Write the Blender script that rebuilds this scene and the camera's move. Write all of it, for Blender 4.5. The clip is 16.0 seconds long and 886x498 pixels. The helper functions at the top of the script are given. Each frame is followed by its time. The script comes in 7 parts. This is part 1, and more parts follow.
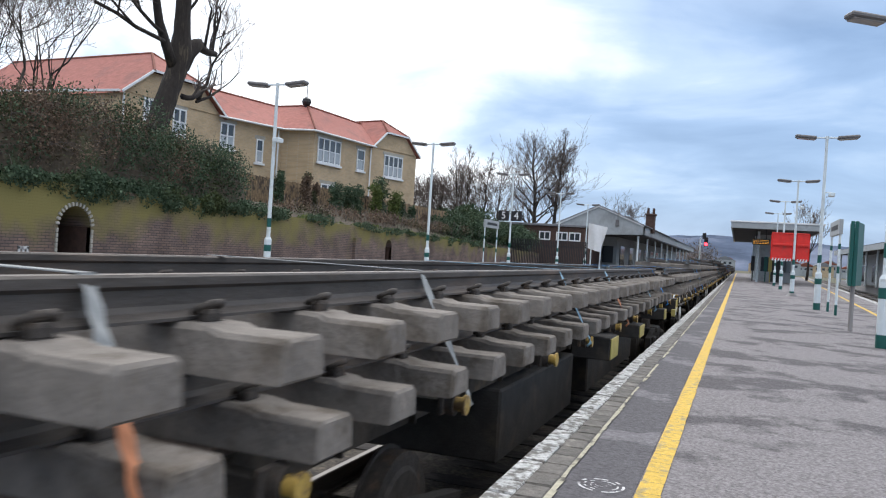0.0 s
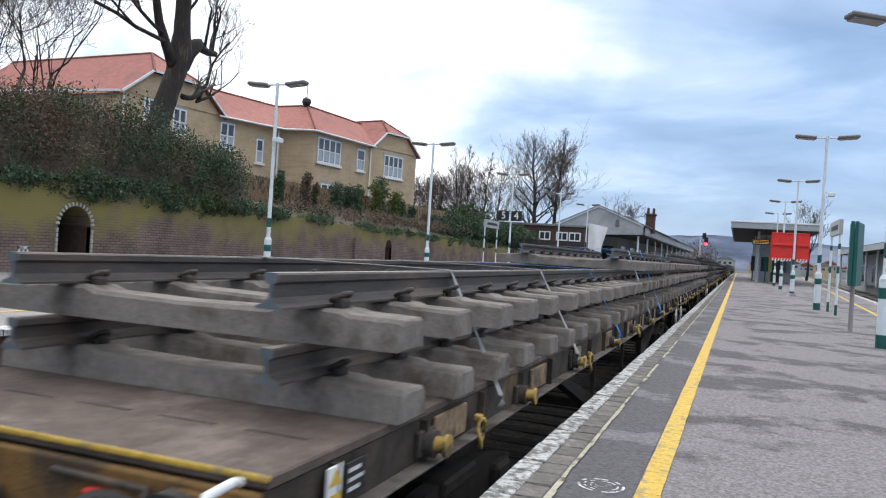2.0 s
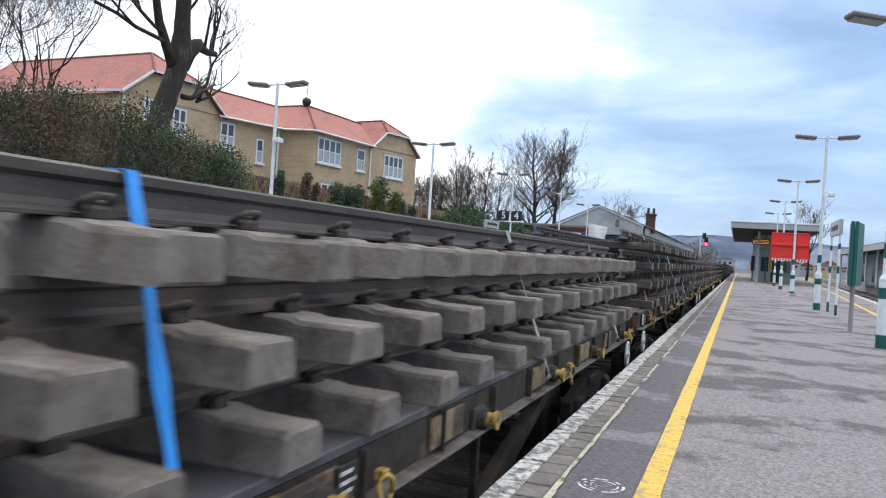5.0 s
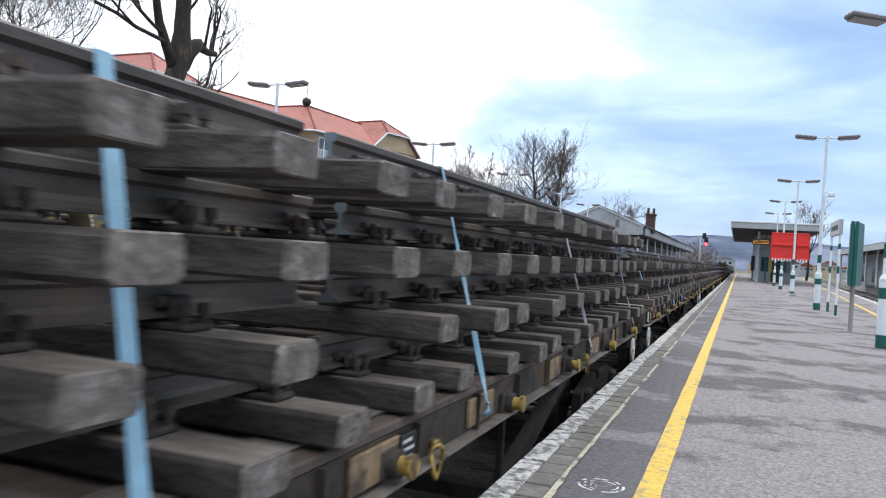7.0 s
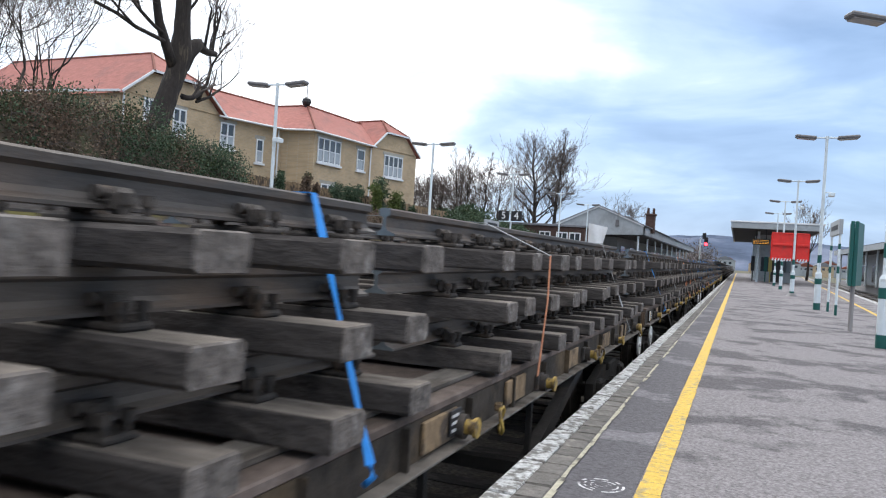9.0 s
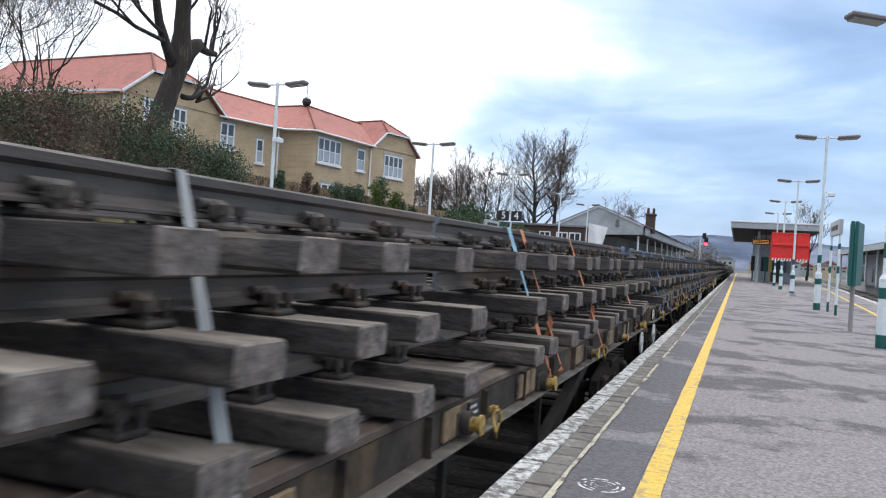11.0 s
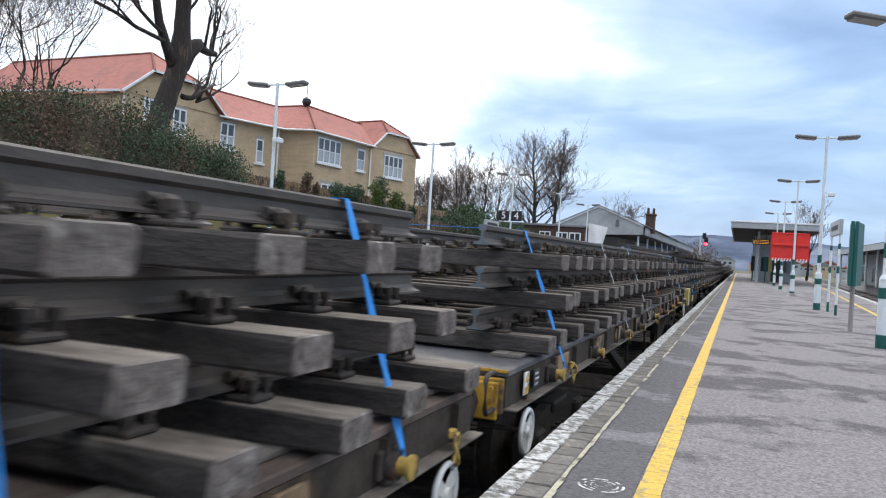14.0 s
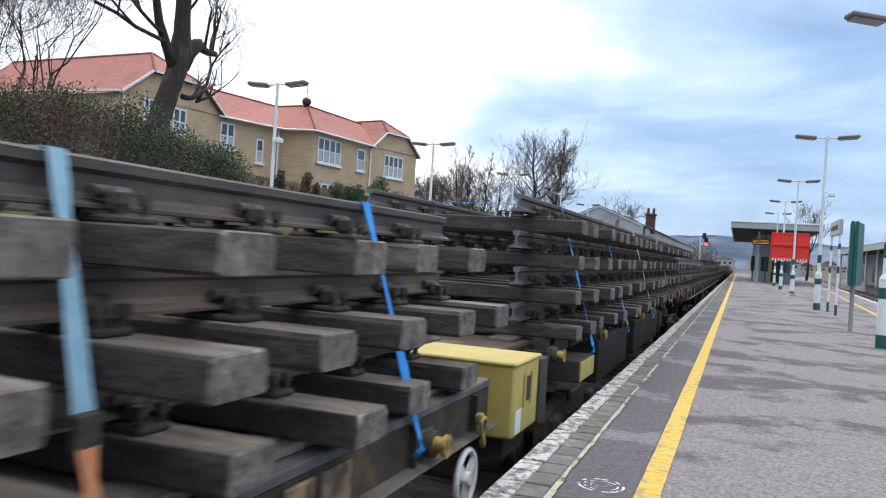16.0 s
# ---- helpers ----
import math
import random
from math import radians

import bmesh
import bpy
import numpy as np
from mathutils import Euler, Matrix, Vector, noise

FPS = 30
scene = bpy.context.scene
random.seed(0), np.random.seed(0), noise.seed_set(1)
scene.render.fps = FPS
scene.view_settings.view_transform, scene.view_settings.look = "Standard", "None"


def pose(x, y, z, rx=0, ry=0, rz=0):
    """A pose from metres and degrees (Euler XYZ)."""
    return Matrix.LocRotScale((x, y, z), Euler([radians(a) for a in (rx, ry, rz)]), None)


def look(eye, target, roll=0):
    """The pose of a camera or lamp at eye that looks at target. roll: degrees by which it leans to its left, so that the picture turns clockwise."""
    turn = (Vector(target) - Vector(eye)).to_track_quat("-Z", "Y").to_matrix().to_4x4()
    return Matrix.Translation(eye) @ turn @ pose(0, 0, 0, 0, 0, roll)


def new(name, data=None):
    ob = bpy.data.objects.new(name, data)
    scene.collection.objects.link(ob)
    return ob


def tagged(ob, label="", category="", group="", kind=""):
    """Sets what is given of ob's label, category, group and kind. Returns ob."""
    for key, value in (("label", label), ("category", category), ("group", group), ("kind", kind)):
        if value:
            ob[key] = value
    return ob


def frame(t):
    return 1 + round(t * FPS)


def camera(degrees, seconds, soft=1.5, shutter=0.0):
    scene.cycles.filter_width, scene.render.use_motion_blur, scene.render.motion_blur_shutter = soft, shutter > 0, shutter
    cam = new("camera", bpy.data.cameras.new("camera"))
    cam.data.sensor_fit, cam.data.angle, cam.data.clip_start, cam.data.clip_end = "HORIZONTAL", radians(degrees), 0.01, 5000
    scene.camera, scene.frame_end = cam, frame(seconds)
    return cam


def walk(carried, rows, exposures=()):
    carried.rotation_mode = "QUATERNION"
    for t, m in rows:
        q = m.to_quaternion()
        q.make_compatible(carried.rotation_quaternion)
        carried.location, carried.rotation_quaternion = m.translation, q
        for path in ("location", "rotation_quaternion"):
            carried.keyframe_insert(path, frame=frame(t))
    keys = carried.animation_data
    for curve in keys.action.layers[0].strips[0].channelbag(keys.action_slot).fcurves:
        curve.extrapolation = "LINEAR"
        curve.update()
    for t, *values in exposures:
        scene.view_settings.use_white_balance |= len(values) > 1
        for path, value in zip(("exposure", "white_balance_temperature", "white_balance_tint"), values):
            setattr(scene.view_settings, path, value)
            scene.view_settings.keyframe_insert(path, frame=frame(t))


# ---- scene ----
EYE = (0.0, 0.0, 1.18)
YAW, PITCH = radians(20.72), radians(0.025)
AIM = (-math.sin(YAW) * 10, math.cos(YAW) * 10, 1.18 + 10 * math.tan(PITCH))
cam = camera(59.03, 16.0, soft=1.15, shutter=0.12)
walk(cam, [(0.0, look(EYE, AIM, 3.6)), (16.0, look(EYE, AIM, 3.6))], [(t, e, 6270, 10) for t, e in ((0.0, 0.16), (1.5, 0.16), (3.0, 0.2), (4.0, 0.25), (6.4, 0.43), (7.2, 0.45), (8.2, 0.36), (9.0, 0.32), (12.0, 0.31), (16.0, 0.31))])

# ---- sky, sun, exposure ----


def build_world():
    world = bpy.data.worlds.new("overcast_sky")
    scene.world = world
    world.use_nodes = True
    nt = world.node_tree
    nt.nodes.clear()
    N = nt.nodes.new
    L = nt.links.new
    out, bg = N("ShaderNodeOutputWorld"), N("ShaderNodeBackground")
    sky = N("ShaderNodeTexSky")
    sky.sky_type, sky.sun_disc = "NISHITA", False
    sky.sun_elevation, sky.sun_rotation = radians(47), radians(-29)
    tc = N("ShaderNodeTexCoord")
    # cloud sheet: direction flattened onto a plane overhead, so the clouds shrink towards the horizon
    sep = N("ShaderNodeSeparateXYZ")
    L(tc.outputs["Generated"], sep.inputs[0])
    zz = N("ShaderNodeMath")
    zz.operation = "MAXIMUM"
    zz.inputs[1].default_value = 0.0
    L(sep.outputs["Z"], zz.inputs[0])
    zp = N("ShaderNodeMath")
    zp.operation = "ADD"
    zp.inputs[1].default_value = 0.3
    L(zz.outputs[0], zp.inputs[0])
    comb = N("ShaderNodeCombineXYZ")
    for k, ax in enumerate("XY"):
        d = N("ShaderNodeMath")
        d.operation = "DIVIDE"
        L(sep.outputs[ax], d.inputs[0])
        L(zp.outputs[0], d.inputs[1])
        L(d.outputs[0], comb.inputs[k])
    n1 = N("ShaderNodeTexNoise")
    n1.inputs["Scale"].default_value, n1.inputs["Detail"].default_value = 2.1, 7
    n1.inputs["Roughness"].default_value, n1.inputs["Distortion"].default_value = 0.52, 0.35
    mp = N("ShaderNodeMapping")
    mp.inputs["Location"].default_value = SKY_SHIFT
    mp.inputs["Scale"].default_value = (0.75, 1.15, 1)
    L(comb.outputs[0], mp.inputs[0])
    L(mp.outputs[0], n1.inputs["Vector"])
    # thin bright cover round the hidden sun
    nrm = N("ShaderNodeVectorMath")
    nrm.operation = "DOT_PRODUCT"
    s = Vector((-0.52, 0.80, 0.29)).normalized()
    nrm.inputs[1].default_value = s
    L(tc.outputs["Generated"], nrm.inputs[0])
    glow = N("ShaderNodeMapRange")
    glow.inputs["From Min"].default_value, glow.inputs["From Max"].default_value = 0.905, 0.985
    L(nrm.outputs["Value"], glow.inputs["Value"])
    add = N("ShaderNodeMath")
    add.operation = "MULTIPLY_ADD"
    add.inputs[1].default_value = 0.42
    L(glow.outputs[0], add.inputs[0])
    L(n1.outputs["Fac"], add.inputs[2])
    ramp = N("ShaderNodeValToRGB")
    ramp.color_ramp.elements[0].position, ramp.color_ramp.elements[0].color = 0.36, (0.215, 0.325, 0.51, 1)
    ramp.color_ramp.elements[1].position, ramp.color_ramp.elements[1].color = 0.86, (1.06, 1.06, 1.07, 1)
    e = ramp.color_ramp.elements.new(0.52)
    e.color = (0.315, 0.445, 0.65, 1)
    e = ramp.color_ramp.elements.new(0.66)
    e.color = (0.50, 0.62, 0.78, 1)
    L(add.outputs[0], ramp.inputs[0])
    # an overcast sky grows brighter and whiter towards the zenith
    zen = N("ShaderNodeMapRange")
    zen.inputs["From Min"].default_value, zen.inputs["From Max"].default_value = 0.28, 0.9
    zen.inputs["To Min"].default_value, zen.inputs["To Max"].default_value = 1.0, 2.75
    L(sep.outputs["Z"], zen.inputs["Value"])
    pale = N("ShaderNodeMapRange")
    pale.inputs["From Min"].default_value, pale.inputs["From Max"].default_value = 0.27, 0.55
    L(sep.outputs["Z"], pale.inputs["Value"])
    whiten = N("ShaderNodeMix")
    whiten.data_type = "RGBA"
    L(pale.outputs[0], whiten.inputs[0])
    L(ramp.outputs[0], whiten.inputs[6])
    whiten.inputs[7].default_value = (0.585, 0.585, 0.585, 1)
    lum = N("ShaderNodeVectorMath")
    lum.operation = "SCALE"
    L(whiten.outputs[2], lum.inputs[0])
    L(zen.outputs[0], lum.inputs["Scale"])
    sc = N("ShaderNodeMix")
    sc.data_type, sc.blend_type = "RGBA", "ADD"
    sc.inputs[0].default_value = 0.02
    L(lum.outputs[0], sc.inputs[6])
    L(sky.outputs[0], sc.inputs[7])
    L(sc.outputs[2], bg.inputs["Color"])
    bg.inputs["Strength"].default_value = 1.0
    L(bg.outputs[0], out.inputs[0])
    sun = new("sun", bpy.data.lights.new("sun", "SUN"))
    sun.data.energy, sun.data.angle, sun.data.color = 1.0, radians(25), (1.0, 0.96, 0.9)
    sun.matrix_world = look(Vector((-0.34, 0.62, 0.75)) * 200, (0, 0, 0))


SKY_SHIFT = (0.3, 1.7, 0.0)
build_world()


# ---- materials ----
def material(name, colour, rough=0.8, metal=0.0, vary=0.25, scale=6.0, second=None, patch=0.0, patch_scale=1.2,
             bump=0.15, bump_scale=60.0, island=0.0, spec=0.5, stretch=(1, 1, 1), edge=0.1):
    """Base colour with fine grain, larger patches of a second colour, per-object variation and relief."""
    m = bpy.data.materials.new(name)
    m.use_nodes = True
    nt = m.node_tree
    N, L = nt.nodes.new, nt.links.new
    b = nt.nodes["Principled BSDF"]
    b.inputs["Roughness"].default_value, b.inputs["Metallic"].default_value = rough, metal
    b.inputs["Specular IOR Level"].default_value = spec
    tc = N("ShaderNodeTexCoord")
    mp = N("ShaderNodeMapping")
    mp.inputs["Scale"].default_value = stretch
    L(tc.outputs["Object"], mp.inputs[0])
    info = N("ShaderNodeObjectInfo")
    off = N("ShaderNodeVectorMath")
    off.operation = "MULTIPLY_ADD"
    off.inputs[1].default_value = (37.0, 19.0, 53.0)
    L(info.outputs["Random"], off.inputs[0])
    L(mp.outputs[0], off.inputs[2])
    g = N("ShaderNodeTexNoise")
    g.inputs["Scale"].default_value, g.inputs["Detail"].default_value, g.inputs["Roughness"].default_value = scale, 7, 0.65
    L(off.outputs[0], g.inputs["Vector"])
    mr = N("ShaderNodeMapRange")
    mr.inputs["From Min"].default_value, mr.inputs["From Max"].default_value = 0.3, 0.7
    mr.inputs["To Min"].default_value, mr.inputs["To Max"].default_value = 1 - vary, 1 + vary
    L(g.outputs["Fac"], mr.inputs["Value"])
    base = N("ShaderNodeMix")
    base.data_type = "RGBA"
    base.inputs[6].default_value = (*colour, 1)
    base.inputs[7].default_value = (*(second or colour), 1)
    if second:
        p = N("ShaderNodeTexNoise")
        p.inputs["Scale"].default_value, p.inputs["Detail"].default_value, p.inputs["Roughness"].default_value = patch_scale, 5, 0.6
        L(off.outputs[0], p.inputs["Vector"])
        pr = N("ShaderNodeMapRange")
        pr.inputs["From Min"].default_value, pr.inputs["From Max"].default_value = 0.62 - patch * 0.25, 0.62 + edge - patch * 0.25
        L(p.outputs["Fac"], pr.inputs["Value"])
        L(pr.outputs[0], base.inputs[0])
    else:
        base.inputs[0].default_value = 0
    mul = N("ShaderNodeVectorMath")
    mul.operation = "SCALE"
    L(base.outputs[2], mul.inputs[0])
    last = mr.outputs[0]
    if island:
        geo = N("ShaderNodeNewGeometry")
        a = N("ShaderNodeMath")
        a.operation = "ADD"
        L(geo.outputs["Random Per Island"], a.inputs[0])
        L(info.outputs["Random"], a.inputs[1])
        fr = N("ShaderNodeMath")
        fr.operation = "FRACT"
        L(a.outputs[0], fr.inputs[0])
        ir = N("ShaderNodeMapRange")
        ir.inputs["To Min"].default_value, ir.inputs["To Max"].default_value = 1 - island, 1 + island
        L(fr.outputs[0], ir.inputs["Value"])
        mm = N("ShaderNodeMath")
        mm.operation = "MULTIPLY"
        L(last, mm.inputs[0])
        L(ir.outputs[0], mm.inputs[1])
        last = mm.outputs[0]
    L(last, mul.inputs["Scale"])
    L(mul.outputs[0], b.inputs["Base Color"])
    if bump:
        bn = N("ShaderNodeTexNoise")
        bn.inputs["Scale"].default_value, bn.inputs["Detail"].default_value = bump_scale, 4
        L(off.outputs[0], bn.inputs["Vector"])
        bp = N("ShaderNodeBump")
        bp.inputs["Strength"].default_value, bp.inputs["Distance"].default_value = bump, 0.02
        L(bn.outputs["Fac"], bp.inputs["Height"])
        L(bp.outputs[0], b.inputs["Normal"])
    return m


def brick_material(name, c1, c2, mortar, w=0.225, h=0.075, joint=0.01, axis="YZ", moss=None, blotch=0.32):
    m = material(name, c1, 0.9, vary=0.3, scale=3.0, bump=0.2)
    nt = m.node_tree
    N, L = nt.nodes.new, nt.links.new
    b = nt.nodes["Principled BSDF"]
    tc = N("ShaderNodeTexCoord")
    sep, comb = N("ShaderNodeSeparateXYZ"), N("ShaderNodeCombineXYZ")
    L(tc.outputs["Object"], sep.inputs[0])
    L(sep.outputs[axis[0]], comb.inputs[0])
    L(sep.outputs[axis[1]], comb.inputs[1])
    br = N("ShaderNodeTexBrick")
    br.inputs["Color1"].default_value, br.inputs["Color2"].default_value = (*c1, 1), (*c2, 1)
    br.inputs["Mortar"].default_value = (*mortar, 1)
    br.inputs["Scale"].default_value = 1.0
    br.inputs["Mortar Size"].default_value = joint / 2
    br.inputs["Brick Width"].default_value, br.inputs["Row Height"].default_value = w, h
    L(comb.outputs[0], br.inputs["Vector"])
    n = N("ShaderNodeTexNoise")
    n.inputs["Scale"].default_value, n.inputs["Detail"].default_value = 1.3, 6
    L(tc.outputs["Object"], n.inputs["Vector"])
    mr = N("ShaderNodeMapRange")
    mr.inputs["From Min"].default_value, mr.inputs["From Max"].default_value = 0.3, 0.7
    mr.inputs["To Min"].default_value, mr.inputs["To Max"].default_value = 1 - blotch, 1 + blotch
    L(n.outputs["Fac"], mr.inputs["Value"])
    mul = N("ShaderNodeVectorMath")
    mul.operation = "SCALE"
    L(br.outputs["Color"], mul.inputs[0])
    L(mr.outputs[0], mul.inputs["Scale"])
    last = mul.outputs[0]
    if moss:
        # moss grows on the upper courses where water runs down from the bank
        z0, z1, col = moss
        zr = N("ShaderNodeMapRange")
        zr.inputs["From Min"].default_value, zr.inputs["From Max"].default_value = z0, z1
        zr.inputs["To Min"].default_value, zr.inputs["To Max"].default_value = -0.35, 0.75
        L(sep.outputs["Z"], zr.inputs["Value"])
        n2 = N("ShaderNodeTexNoise")
        n2.inputs["Scale"].default_value, n2.inputs["Detail"].default_value = 0.9, 8
        L(tc.outputs["Object"], n2.inputs["Vector"])
        ad = N("ShaderNodeMath")
        ad.operation = "MULTIPLY_ADD"
        ad.inputs[1].default_value, ad.use_clamp = 3.4, True
        L(n2.outputs["Fac"], ad.inputs[0])
        sb = N("ShaderNodeMath")
        sb.operation = "SUBTRACT"
        sb.inputs[1].default_value = 1.6
        L(zr.outputs[0], sb.inputs[0])
        L(sb.outputs[0], ad.inputs[2])
        mx = N("ShaderNodeMix")
        mx.data_type = "RGBA"
        L(ad.outputs[0], mx.inputs[0])
        L(last, mx.inputs[6])
        mx.inputs[7].default_value = (*col, 1)
        last = mx.outputs[2]
    L(last, b.inputs["Base Color"])
    bp = N("ShaderNodeBump")
    bp.inputs["Strength"].default_value, bp.inputs["Distance"].default_value, bp.invert = 0.6, 0.01, True
    L(br.outputs["Fac"], bp.inputs["Height"])
    L(bp.outputs[0], b.inputs["Normal"])
    return m


def glow_material(name, colour, strength):
    m = bpy.data.materials.new(name)
    m.use_nodes = True
    b = m.node_tree.nodes["Principled BSDF"]
    b.inputs["Base Color"].default_value = (*colour, 1)
    b.inputs["Emission Color"].default_value = (*colour, 1)
    b.inputs["Emission Strength"].default_value = strength
    return m


